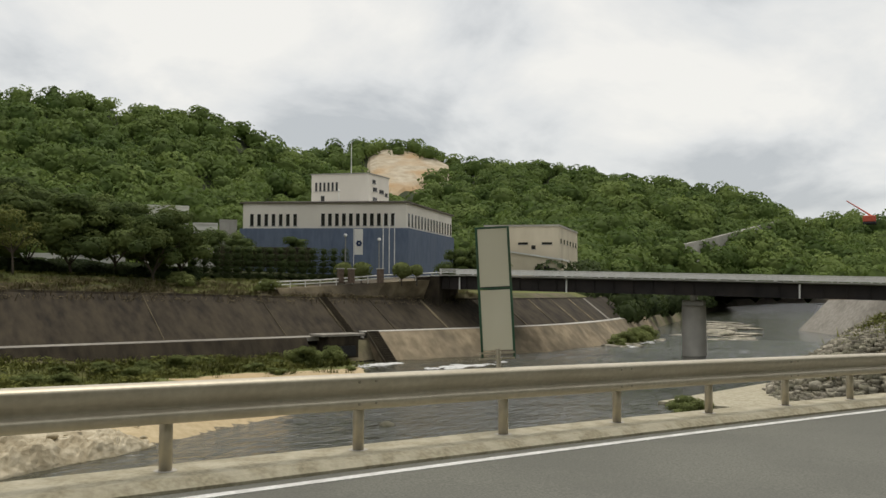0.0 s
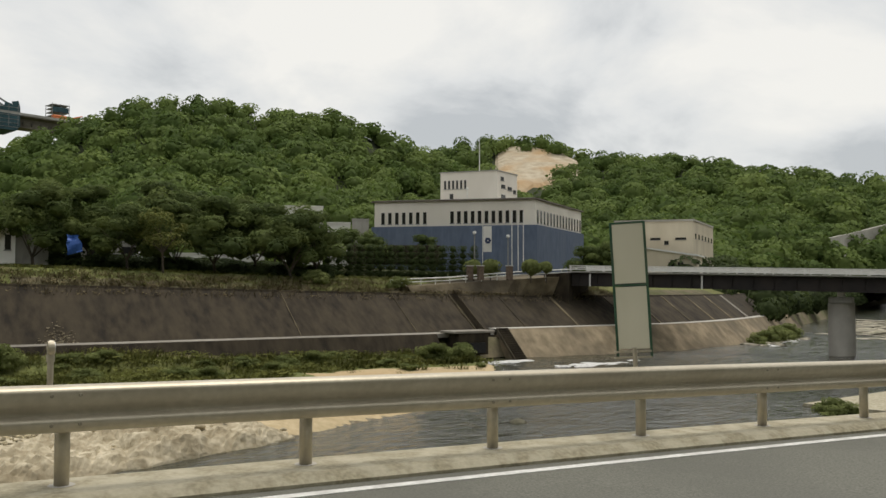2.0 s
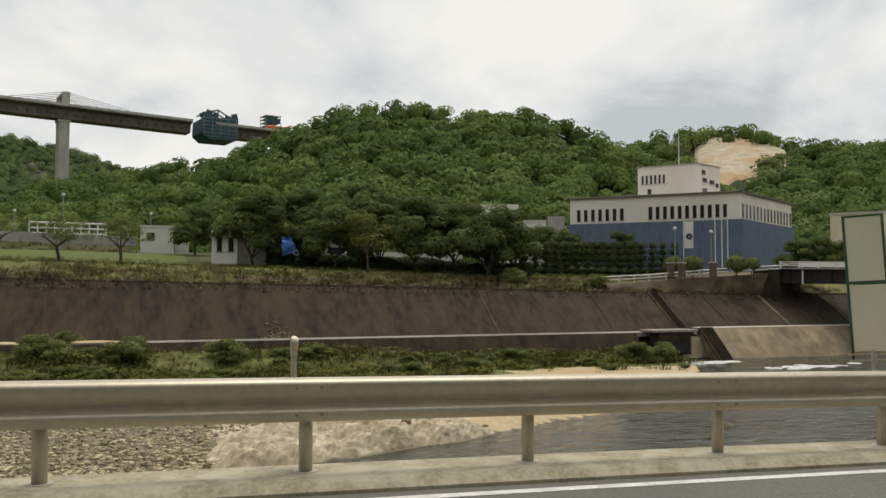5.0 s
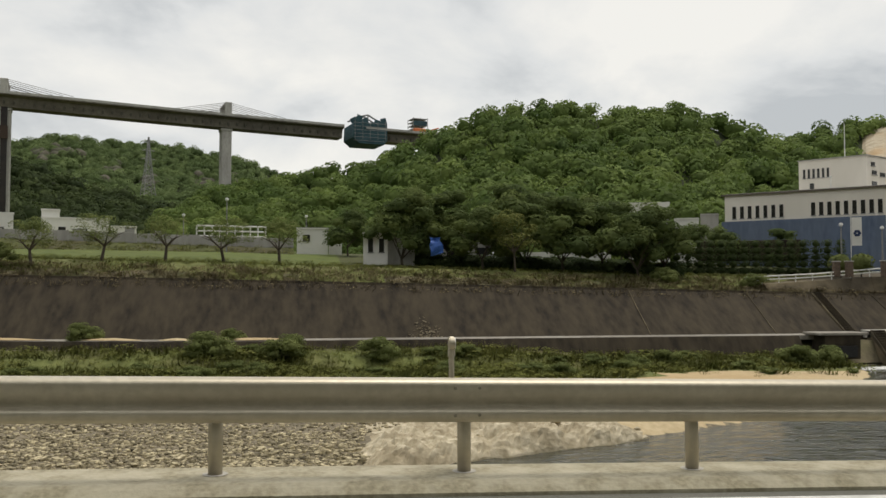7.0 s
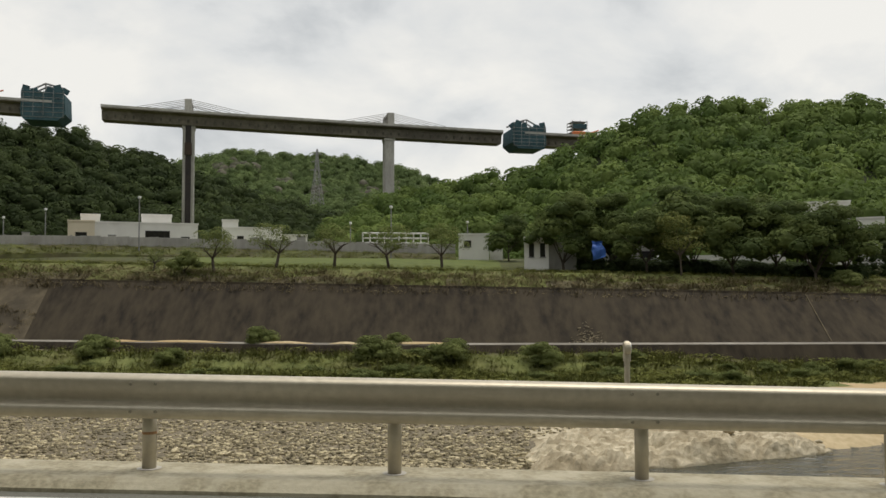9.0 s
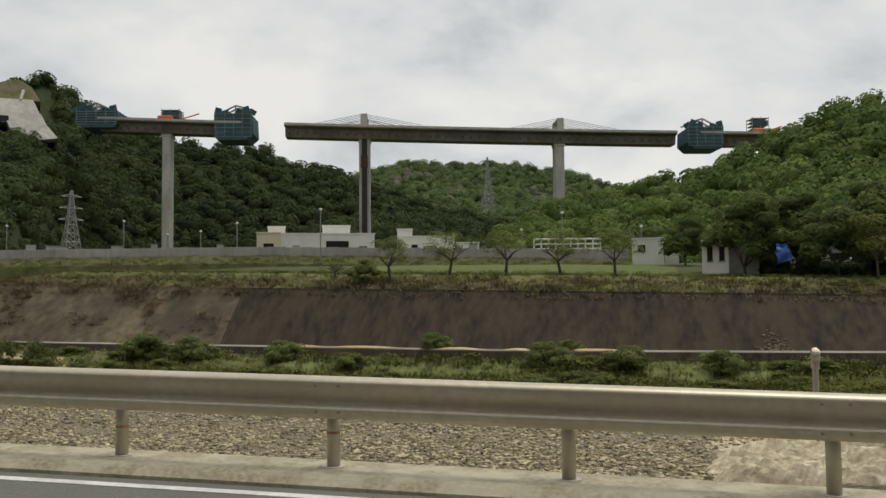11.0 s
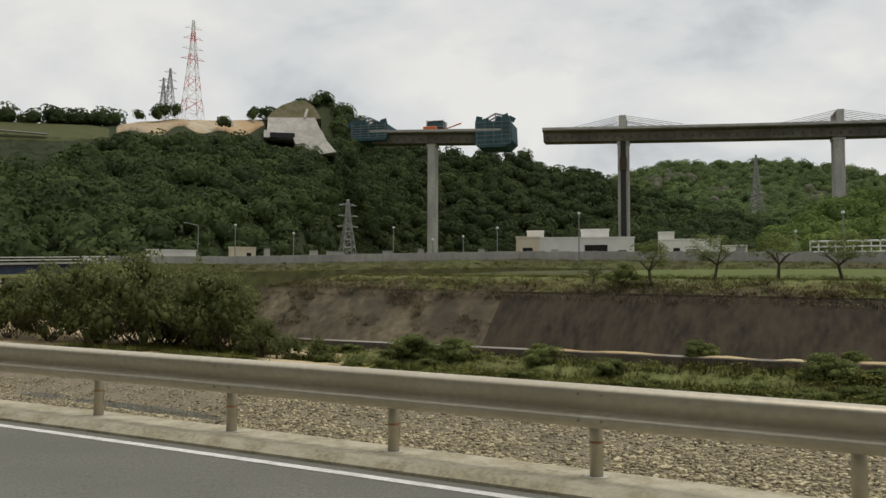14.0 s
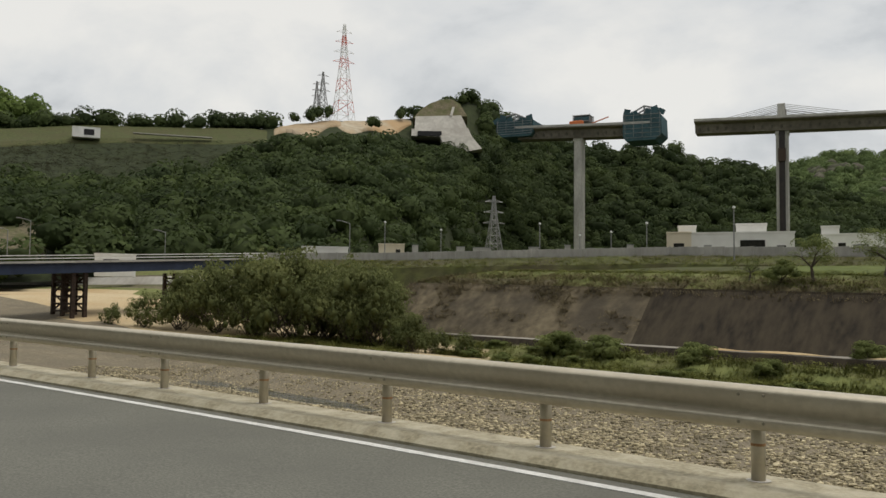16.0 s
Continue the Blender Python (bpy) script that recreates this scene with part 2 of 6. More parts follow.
    steel_grey=surface("grey_steel", (0.2, 0.2, 0.2), (0.3, 0.3, 0.29), 3, 0.5, 0.03, metal=0.4),
    steel_red=surface("red_painted_steel", (0.5, 0.09, 0.05), (0.6, 0.13, 0.08), 1, 0.6, 0.03),
    rust=surface("rusty_steel", (0.035, 0.025, 0.02), (0.075, 0.05, 0.038), 3, 0.85, 0.3),
    orange=surface("orange_machine_paint", (0.5, 0.13, 0.04), (0.6, 0.18, 0.06), 1, 0.6, 0.03),
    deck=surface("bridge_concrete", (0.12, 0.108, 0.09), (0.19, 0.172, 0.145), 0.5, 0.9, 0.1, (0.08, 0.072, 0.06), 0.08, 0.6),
    board=surface("aged_cream_board", (0.68, 0.645, 0.5), (0.79, 0.755, 0.61), 1.2, 0.6, 0.05, (0.56, 0.52, 0.38), 0.5, 0.6, stretch=(1, 1, 0.3)),
    green=surface("green_painted_frame", (0.03, 0.085, 0.05), (0.05, 0.12, 0.07), 5, 0.6, 0.1, (0.1, 0.1, 0.06), 1.5, 0.4),
    tarp_blue=surface("blue_tarpaulin", (0.025, 0.08, 0.3), (0.04, 0.12, 0.4), 3, 0.5, 0.4),
    black=surface("dark_paint", (0.012, 0.012, 0.013), (0.022, 0.022, 0.022), 5, 0.5, 0.0),
    car_white=surface("white_car_paint", (0.66, 0.66, 0.66), (0.72, 0.72, 0.72), 1, 0.25, 0.0, spec=0.5),
    car_grey=surface("grey_car_paint", (0.12, 0.12, 0.13), (0.15, 0.15, 0.16), 1, 0.25, 0.0, spec=0.5),
    brick=surface("brown_masonry", (0.11, 0.08, 0.06), (0.17, 0.13, 0.1), 4, 0.9, 0.3),
    blue_mark=surface("navy_emblem", (0.02, 0.035, 0.09), (0.03, 0.05, 0.12), 4, 0.6, 0.0),
    lamp_glass=surface("frosted_globe", (0.75, 0.76, 0.76), (0.82, 0.82, 0.82), 4, 0.3, 0.0),
    foam=surface("white_water", (0.42, 0.42, 0.4), (0.75, 0.75, 0.74), 2.5, 0.6, 0.6),
)
water_m = bpy.data.materials.new("river_water")
water_m.use_nodes = True
n_, l_ = water_m.node_tree.nodes, water_m.node_tree.links
wb = n_["Principled BSDF"]
wb.inputs["Base Color"].default_value, wb.inputs["Roughness"].default_value = (0.034, 0.036, 0.022, 1), 0.08
wg, wm, wno, wno2 = n_.new("ShaderNodeNewGeometry"), n_.new("ShaderNodeMapping"), n_.new("ShaderNodeTexNoise"), n_.new("ShaderNodeTexNoise")
wm.inputs["Scale"].default_value = (0.55, 1.5, 1)
wm.inputs["Rotation"].default_value = (0, 0, 0.25)
wno.inputs["Scale"].default_value, wno.inputs["Detail"].default_value, wno.inputs["Distortion"].default_value = 1.1, 5.0, 0.8
wno2.inputs["Scale"].default_value = 0.16
wbp, wmu = n_.new("ShaderNodeBump"), n_.new("ShaderNodeMath")
wmu.operation = "MULTIPLY"
wbp.inputs["Strength"].default_value, wbp.inputs["Distance"].default_value = 1.0, 0.5
l_.new(wg.outputs["Position"], wm.inputs["Vector"])
l_.new(wm.outputs[0], wno.inputs["Vector"])
l_.new(wg.outputs["Position"], wno2.inputs["Vector"])
l_.new(wno.outputs[0], wmu.inputs[0])
l_.new(wno2.outputs[0], wmu.inputs[1])
l_.new(wmu.outputs[0], wbp.inputs["Height"])
l_.new(wbp.outputs[0], wb.inputs["Normal"])
M["water"] = water_m

# ---- mesh helpers ----


def link(name, verts, faces, material, parent=None, label="", smooth=False):
    me = bpy.data.meshes.new(name)
    me.from_pydata([tuple(map(float, v)) for v in verts], [], faces)
    me.materials.append(M[material])
    if smooth:
        me.shade_smooth()
    ob = new(name, me)
    if parent:
        ob.parent = parent
    if label:
        ob["label"] = label
    return ob


def part(name, bm, material, parent=None, label="", smooth=False):
    """One mesh object from a bmesh, under a thing or a part."""
    me = bpy.data.meshes.new(name)
    bm.to_mesh(me)
    bm.free()
    me.materials.append(M[material])
    if smooth:
        me.shade_smooth()
    ob = new(name, me)
    if parent:
        ob.parent = parent
    if label:
        ob["label"] = label
    return ob


def share(name, me, parent, m):
    """One more object on a shared mesh."""
    ob = new(name, me)
    ob.parent = parent
    ob.matrix_basis = m
    return ob


def thing(name, label, category, m=Matrix(), group="", kind=""):
    ob = new(name)
    ob.empty_display_size = 0.2
    ob.matrix_world = m
    return tagged(ob, label, category, group, kind)


def box(bm, cx, cy, cz, sx, sy, sz, m=Matrix(), bevel=0.0):
    r = bmesh.ops.create_cube(bm, size=1, matrix=m @ Matrix.Translation((cx, cy, cz)) @ Matrix.Diagonal((sx, sy, sz, 1)))
    if bevel:
        edges = list({e for v in r["verts"] for e in v.link_edges})
        bmesh.ops.bevel(bm, geom=edges, offset=bevel, segments=1, affect="EDGES")
    return bm


def tube(bm, a, b, r0, r1=None, seg=10):
    a, b = Vector(a), Vector(b)
    q = (b - a).to_track_quat("Z", "Y").to_matrix().to_4x4()
    bmesh.ops.create_cone(bm, cap_ends=True, segments=seg, radius1=r0, radius2=r0 if r1 is None else r1, depth=(b - a).length, matrix=Matrix.Translation((a + b) / 2) @ q)
    return bm


def ball(bm, c, r, sub=2, scale=(1, 1, 1)):
    bmesh.ops.create_icosphere(bm, subdivisions=sub, radius=r, matrix=Matrix.Translation(c) @ Matrix.Diagonal((*scale, 1)))
    return bm


def fresh():
    return bmesh.new()


def rise(points, v):
    xs, ys = zip(*points)
    return float(np.interp(v, xs, ys))


SX, SY, SZ = -1.3, -7.2, 1.6  # survey point in the lay-by


def plan(b, d):
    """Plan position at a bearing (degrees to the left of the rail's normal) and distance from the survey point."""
    return SX - math.sin(radians(b)) * d, SY + math.cos(radians(b)) * d


def level(e, d):
    return SZ + d * math.tan(radians(e))


def on(b, d, e, turn=0.0):
    return pose(*plan(b, d), level(e, d), 0, 0, b + turn)

# ---- ground sheet, river, banks ----


def grade(x):
    """The valley falls gently downstream."""
    return -0.022 * max(-140.0, min(60.0, x))


def bank_y(x):
    return 67.0 + min(100.0, max(0.0, -10 - x)) * 0.22 + max(0.0, min(61.0, x - 75)) ** 1.5 * 0.06 + min(400.0, max(0.0, x - 136)) * 0.55


def wall_top(x):
    return 2.0 + grade(x)


def crest(x):
    return 3.7 + grade(x) * (1.25 if x < 0 else 1)


SHORE = [(-400, 24), (-60, 24.5), (-8, 24.8), (0, 25.6), (3.3, 27.7), (7.4, 29.2), (10.2, 30.2), (13.4, 31.7), (17, 33.2), (19, 34.6), (24.5, 36.5), (30, 41), (38, 49), (44, 55.5), (47, 63), (50, 72)]


def up_river(x):
    """The bed climbs upstream of the bushes."""
    return min(7.0, max(0.0, -62 - x) * 0.045 + max(0.0, -95 - x) * 0.05)


def bed(x, y):
    """River bed height: the gravel and sand bar inside the shore line, channel outside it."""
    n = noise.noise((x * 0.12, y * 0.12, 3.1)) * 0.22 + noise.noise((x * 0.5, y * 0.5, 7.7)) * 0.07
    if x < 50:
        s = y - rise(SHORE, x)
        z = -6.1 + 0.8 * min(1.0, max(0.0, (s + 1.5) / 3.0)) + 0.012 * max(0.0, min(40.0, s)) + n * (1 if s > 0 else 0.4)
        ridge = math.exp(-((s - 4.5) / 3.0) ** 2) * min(1, max(0, (x - 1) / 5)) * min(1, max(0, (26 - x) / 6))
        z += (0.45 + 0.5 * abs(noise.noise((x * 0.55, y * 0.8, 2.2))) + 0.35 * abs(noise.noise((x * 1.7, y * 1.9, 6.2)))) * ridge + up_river(x)
        if x < -38:  # shallow side channel beside the near wall upstream
            c = (y - (34 + (-38 - x) * 0.16)) / (2.0 + (-38 - x) * 0.05)
            z -= 0.75 * math.exp(-c * c)
        return z
    z = -6.4 + n * 0.5
    # boulder shore of the near bank downstream
    t = (25.5 + (x - 54) * 0.4 - y) / 9.0
    t = min(1.0, max(0.0, t)) * min(1.0, max(0.0, (x - 49) / 7))
    return z + 5.0 * t * (1.6 - 0.6 * t) + n * (t > 0) * 1.5


XS = sorted(set([-3000, -2000, -1200, -800, -500, -400, -300, -240, -200, -170, -150] + list(range(-136, -60, 4)) + [v * 1.5 for v in range(-40, 0)] + [v * 0.6 for v in range(0, 40)] + [v * 1.5 for v in range(16, 54)] + list(range(82, 150, 4)) + [156, 165, 180, 200, 230, 270, 320, 400, 500, 700, 1000, 1500, 2200, 3000]))


@functools.lru_cache(maxsize=None)
def sheet_row(x):
    """Heights across the valley at x, as (y, z)."""
    by = bank_y(x)
    rows = [(-3000, -1.0), (-60, -1.0), (-15, -0.6 + grade(x) * 0.9), (-3, -0.55 + grade(x)), (0.1, -0.6 + grade(x)), (0.2, -6.0)]
    rows += [(v, bed(x, v)) for v in np.concatenate([np.linspace(1.5, 23, 10), np.linspace(24, 44, 46), np.linspace(45.5, by - 6, 16)])]
    low = -3.35 - 0.95 * min(1.0, max(0.0, (x - 12) / 14)) + up_river(x) if x < 40 else -4.3 - min(1.0, (x - 40) / 6) * 2.2
    rows += [(by - 4.5, (low + bed(x, by - 4.5)) / 2), (by - 1.2, low - 0.3), (by + 0.6, -3.5 + up_river(x)), (by + 2.2, -3.5 + up_river(x)), (by + 7.4, wall_top(x) - 0.7), (by + 8, wall_top(x) - 0.02)]
    c = crest(x)
    rows += [(by + 10.5, wall_top(x) + (c - wall_top(x)) * 0.45 + 0.15 * noise.noise((x * 0.3, 1, 2))), (by + 14.5, c), (by + 17.5, c + 0.05), (by + 22, c + 0.5), (by + 30, c + 1.5), (by + 45, c + 2.5), (by + 100, c + 4), (by + 200, c + 9), (by + 330, 22), (by + 700, 30), (by + 3500, 40)]
    return rows


cols = [sheet_row(x) for x in XS]
nr = len(cols[0])
verts = [(x, y, z) for x, col in zip(XS, cols) for y, z in col]
faces = [(i * nr + j, (i + 1) * nr + j, (i + 1) * nr + j + 1, i * nr + j + 1) for i in range(len(XS) - 1) for j in range(nr - 1)]
ground = link("ground", verts, faces, "earth", smooth=True)
tagged(ground, "valley floor of earth, gravel bar and rough grass", "ground", kind="structure")
for mat in ("gravel", "grass", "lawn", "sand", "rock", "turf"):
    ground.data.materials.append(M[mat])
for p in ground.data.polygons:
    c = p.center
    v = c.y - bank_y(c.x)
    wob = 3.0 * noise.noise((c.x * 0.08, c.y * 0.1, 5)) + 1.2 * noise.noise((c.x * 0.4, c.y * 0.4, 9))
    if c.y < 1:
        k = 0
    elif v < -1.5:
        s = c.y - rise(SHORE, c.x)
        k = 1
        if c.x < 50 and c.y > (53 + wob if c.x > -28 else min(bank_y(c.x) - 4, 53 + (-28 - c.x) * 0.6) + wob):
            k = 2
            if c.x > 25 + wob * 0.5 and c.y < 57 + (c.x - 30) * 0.12 + wob * 0.3:
                k = 4
        elif 1.5 < c.x < 13 and 0.3 < s < 8.5 + wob:
            k = 5
        elif 12 < c.x < 26 and 0.2 < s < 4.5 + wob:
            k = 4
        elif c.x < 50 and c.y > (46 + wob if c.x > -28 else 45 + (-28 - c.x) * 0.12 + wob) or (c.x > 20 and s > 2.5 + wob * 0.6 and c.x < 50):
            k = 4
    elif v < 7.9:
        k = 0
    elif v < 14:
        k = 2 if noise.noise((c.x * 0.15, v * 0.4, 4)) > 0.12 or v > 11 else 0
    elif v < 45:
        k = 3 if -34 < c.x < 3 and v > 19 else 6
    else:
        k = 2
    p.material_index = k

# water sheet
wv, wf = [], []
gx, gy = np.arange(-6, 124, 0.6), np.arange(22, 96, 0.62)
for x in gx:
    for y in gy:
        far = min(1.0, max(0.3, (y - 24) / 25))
        z = 0.2 * noise.noise((x * 0.32, y * 0.75, 1.0)) + 0.13 * noise.noise((x * 0.9 + y * 0.4, y * 1.5, 4.0)) + 0.05 * noise.noise((x * 0.1, y * 0.22, 8.0))
        wv.append((x, min(y, bank_y(x) - 0.6), -5.56 + 0.55 * z * far))
k = len(gy)
wf = [(i * k + j, (i + 1) * k + j, (i + 1) * k + j + 1, i * k + j + 1) for i in range(len(gx) - 1) for j in range(k - 1)]
tagged(link("river_ripples", wv, wf, "water", smooth=True), "dark rippling surface of the shallow river", "river", kind="structure")
wv, wf = [], []
wx = [-420, -200, -100, -60, -30, 0, 10, 20, 30, 40, 50, 60, 70, 80, 90, 100, 115, 130, 150, 175, 200, 240, 300, 400, 600]
for x in wx:
    wv += [(x, 0.3, -5.72), (x, bank_y(x) - 0.6, -5.72)]
wf = [(2 * i, 2 * i + 2, 2 * i + 3, 2 * i + 1) for i in range(len(wx) - 1)]
tagged(link("river_water", wv, wf, "water"), "dark rippling shallow river water", "river", kind="structure")


def swept(name, xs, profile, material, label, category, parent=None, kind="structure"):
    """A solid strip along the bank: profile(x) gives its outline as (y, z)."""
    v, f = [], []
    rows = [profile(x) for x in xs]
    k = len(rows[0])
    for x, r in zip(xs, rows):
        v += [(x, y, z) for y, z in r]
    for i in range(len(xs) - 1):
        f += [(i * k + j, (i + 1) * k + j, (i + 1) * k + (j + 1) % k, i * k + (j + 1) % k) for j in range(k)]
    f += [tuple(range(k - 1, -1, -1)), tuple(range((len(xs) - 1) * k, len(xs) * k))]
    ob = link(name, v, f, material, parent)
    if parent is None:
        tagged(ob, label, category, kind=kind)
    return ob


bx = [-92 + 4 * i for i in range(60)]
up_profile = lambda x: [(bank_y(x) + 2.0, -3.6), (bank_y(x) + 2.0, -2.88), (bank_y(x) + 7.6, wall_top(x) - 0.1), (bank_y(x) + 7.7, wall_top(x) + 0.12), (bank_y(x) + 8.2, wall_top(x) + 0.12), (bank_y(x) + 8.2, wall_top(x) - 1)]
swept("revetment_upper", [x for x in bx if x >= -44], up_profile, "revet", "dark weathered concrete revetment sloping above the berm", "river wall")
swept("revetment_eroded", [-125, -110] + [x for x in bx if x <= -44], up_profile, "revet_old", "crumbling brown revetment overgrown with dry weeds", "river wall")
swept("revetment_upstream", [-400, -300, -230, -180, -150, -126], lambda x: [(bank_y(x) + 1, -4), (bank_y(x) + 1, -1.2), (bank_y(x) + 6.5, wall_top(x) + 0.6), (bank_y(x) + 7.5, wall_top(x) + 0.6), (bank_y(x) + 7.5, -4)], "concrete_pale", "tall pale concrete river wall beyond the bridge", "river wall")
swept("berm_path", [x for x in bx if x <= 48], lambda x: [(bank_y(x) - 0.1, -3.3), (bank_y(x) - 0.1, -2.9), (bank_y(x) + 2.3, -2.86), (bank_y(x) + 2.3, -3.3)], "berm", "pale concrete berm path along the river wall", "path")
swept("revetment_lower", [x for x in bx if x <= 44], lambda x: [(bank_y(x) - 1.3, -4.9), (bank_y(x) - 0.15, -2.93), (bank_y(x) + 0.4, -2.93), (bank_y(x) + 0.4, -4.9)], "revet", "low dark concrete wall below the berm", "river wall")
swept("berm_path_downstream", [x for x in bx if x >= 52], lambda x: [(bank_y(x) + 0.9, -3.3), (bank_y(x) + 0.9, -2.62), (bank_y(x) + 2.4, -2.58), (bank_y(x) + 2.4, -3.3)], "concrete_pale", "narrow pale concrete berm above the water", "path")
swept("revetment_lower_downstream", [x for x in bx if x >= 50], lambda x: [(bank_y(x) - 3.2, -6.6), (bank_y(x) + 0.88, -2.66), (bank_y(x) + 1.4, -2.66), (bank_y(x) + 1.4, -6.6)], "revet_pale", "pale stained concrete slope down to the water", "river wall")

# near retaining wall under the road edge


def road_y(x):
    x = max(-45.0, min(45.0, x))
    return -0.0019 * x * x


def road_z(x):
    return -0.0222 * max(-80.0, min(80.0, x))


rx = [-400, -200, -100, -80] + [-70 + 2 * i for i in range(71)] + [80, 100, 200, 400]
swept("road", rx, lambda x: [(-14, road_z(x) - 0.4), (-14, road_z(x) + 0.02), (-4.3, road_z(x) + 0.05), (road_y(x) - 0.44, road_z(x)), (road_y(x) - 0.44, road_z(x) - 0.4)], "asphalt", "worn grey asphalt road lane", "road")
swept("road_edge_line", rx, lambda x: [(road_y(x) - 0.79, road_z(x) + 0.001), (road_y(x) - 0.79, road_z(x) + 0.012), (road_y(x) - 0.665, road_z(x) + 0.011), (road_y(x) - 0.665, road_z(x) + 0.0)], "paint_white", "white painted edge line on the asphalt", "road marking")
swept("kerb_wall", rx, lambda x: [(road_y(x) - 0.455, road_z(x) - 0.4), (road_y(x) - 0.455, road_z(x) + 0.03), (road_y(x) - 0.39, road_z(x) + 0.075), (road_y(x) - 0.33, road_z(x) + 0.1), (road_y(x) + 0.27, road_z(x) + 0.1), (road_y(x) + 0.3, road_z(x) + 0.07), (road_y(x) + 0.3, -6.5), (road_y(x) - 0.1, -6.5)], "kerb", "stained concrete kerb on the river retaining wall", "kerb")

# unseen dark slope added behind the road, to shade surfaces that face it
v, f = [], []
bxs = list(range(-420, 421, 30))
for x in bxs:
    v += [(x, y, z + 3 * noise.noise((x * 0.02, y * 0.05, 3))) for y, z in ((-14.2, -0.5), (-17, 3), (-30, 20), (-60, 48), (-110, 75), (-200, 80))]
for i in range(len(bxs) - 1):
    f += [(i * 6 + j, (i + 1) * 6 + j, (i + 1) * 6 + j + 1, i * 6 + j + 1) for j in range(5)]
tagged(link("slope_behind_road", v, f, "hill", smooth=True), "unseen green slope added behind the road to block sky light", "slope", kind="structure")

# ---- guard rail ----
rail = thing("guard_rail", "cream galvanised corrugated steel guard rail on round posts", "guard rail")


def beam(x0, x1, name):
    prof = [(-0.05, 0.872), (-0.11, 0.867), (-0.148, 0.852), (-0.163, 0.836), (-0.166, 0.82), (-0.162, 0.795), (-0.148, 0.76), (-0.122, 0.715), (-0.097, 0.682), (-0.086, 0.664), (-0.09, 0.648), (-0.125, 0.633), (-0.152, 0.62), (-0.164, 0.605), (-0.163, 0.588), (-0.145, 0.548), (-0.115, 0.52), (-0.07, 0.512)]
    inner = [(y + 0.012, z) for y, z in reversed(prof)]
    xs = [x0 + (x1 - x0) * i / 4 for i in range(5)]
    v, f = [], []
    ring = prof + inner
    k = len(ring)
    for x in xs:
        v += [(x, road_y(x) + y, road_z(x) + z) for y, z in ring]
    for i in range(4):
        f += [(i * k + j, (i + 1) * k + j, (i + 1) * k + (j + 1) % k, i * k + (j + 1) % k) for j in range(k)]
    f += [tuple(range(k - 1, -1, -1)), tuple(range(4 * k, 5 * k))]
    ob = link(name, v, f, "rail", rail)
    for p in ob.data.polygons:
        p.use_smooth = len(p.vertices) == 4
    ob.data.set_sharp_from_angle(angle=radians(50))
    return ob


for i in range(-18, 14):
    beam(i * 4.0 - 0.16, i * 4.0 + 3.84 + 0.16, "beam")
bm = fresh()
tube(bm, (0, 0, 0.08), (0, 0, 0.80), 0.057, seg=16)
tube(bm, (0, 0, 0.80), (0, 0, 0.815), 0.057, 0.03, seg=16)
post_me = part("post", bm, "rail", smooth=False)
post_data = post_me.data
for p in post_data.polygons:
    p.use_smooth = len(p.vertices) == 4
bpy.data.objects.remove(post_me)
bm = fresh()
tube(bm, (0, 0, 0), (0, -0.014, 0), 0.016, 0.012, seg=6)
bolt_me = part("bolt", bm, "bolt")
bolt_data = bolt_me.data
bpy.data.objects.remove(bolt_me)
bm = fresh()
box(bm, 0, -0.052, 0.69, 0.09, 0.04, 0.22, bevel=0.008)
brk_me = part("bracket", bm, "rail")
brk_data = brk_me.data
bpy.data.objects.remove(brk_me)
bm = fresh()
bmesh.ops.create_circle(bm, cap_ends=True, segments=14, radius=0.1, matrix=Matrix.Translation((0, 0, 0.104)))
foot_me = part("foot_mortar", bm, "concrete_pale")
foot_data = foot_me.data
bpy.data.objects.remove(foot_me)
# band of orange reflective tape round the upstream posts
bm = fresh()
tube(bm, (0, 0, 0), (0, 0, 0.022), 0.0583, seg=16)
ring_ob = part("rust_ring", bm, "orange_tape")
ring_data = ring_ob.data
bpy.data.objects.remove(ring_ob)
for i in range(-34, 26):
    x = 2.0 * i + (0.25 if i == -7 else 0)
    pst = share("post", post_data, rail, pose(x, road_y(x), road_z(x)))
    if i <= -2:
        share("rust_ring", ring_data, pst, pose(0, 0, 0.36 + 0.02 * math.sin(i * 2.3)))
    share("bracket", brk_data, rail, pose(x, road_y(x), road_z(x)))
    share("foot_mortar", foot_data, rail, pose(x, road_y(x), road_z(x)))
    if i % 2 == 0:
        for dx in (-0.1, 0.1):
            for z in (0.80, 0.58):
                share("bolt", bolt_data, rail, pose(x + dx, road_y(x) - 0.16, road_z(x) + z))

# ---- hills and forest ----


def hill_at(crests, foot_d, foot_z, b, u, drop=5.0):
    fall = 0.6 if crests[-1] == G_CREST[0] else 0.75
    d1 = rise([(c[0], c[2]) for c in crests], b)
    e = rise([(c[0], c[1]) for c in crests], b)
    d0, z0 = rise(foot_d, b), rise(foot_z, b)
    top = level(e, d1) - drop
    if u <= 1:
        d = d0 + (d1 - d0) * u
        z = z0 + (top - z0) * (0.35 * u + 0.65 * math.sin(u * math.pi / 2) ** 1.15)
    else:
        d = d1 + (d1 - d0) * (u - 1)
        z = top - (top - z0) * ((u - 1) * 1.1) ** 1.3
    x, y = plan(b, d)
    z = min(z, level(e * (1 - fall * abs(1 - u)), d) - drop)
    amp = min(1.0, 2.5 * u) * (1 - 0.8 * math.exp(-((u - 1) / 0.15) ** 2))
    z += amp * (4 * noise.noise((x * 0.012, y * 0.012, 1.7)) + 1.5 * noise.noise((x * 0.045, y * 0.045, 4.2)))
    return x, y, z


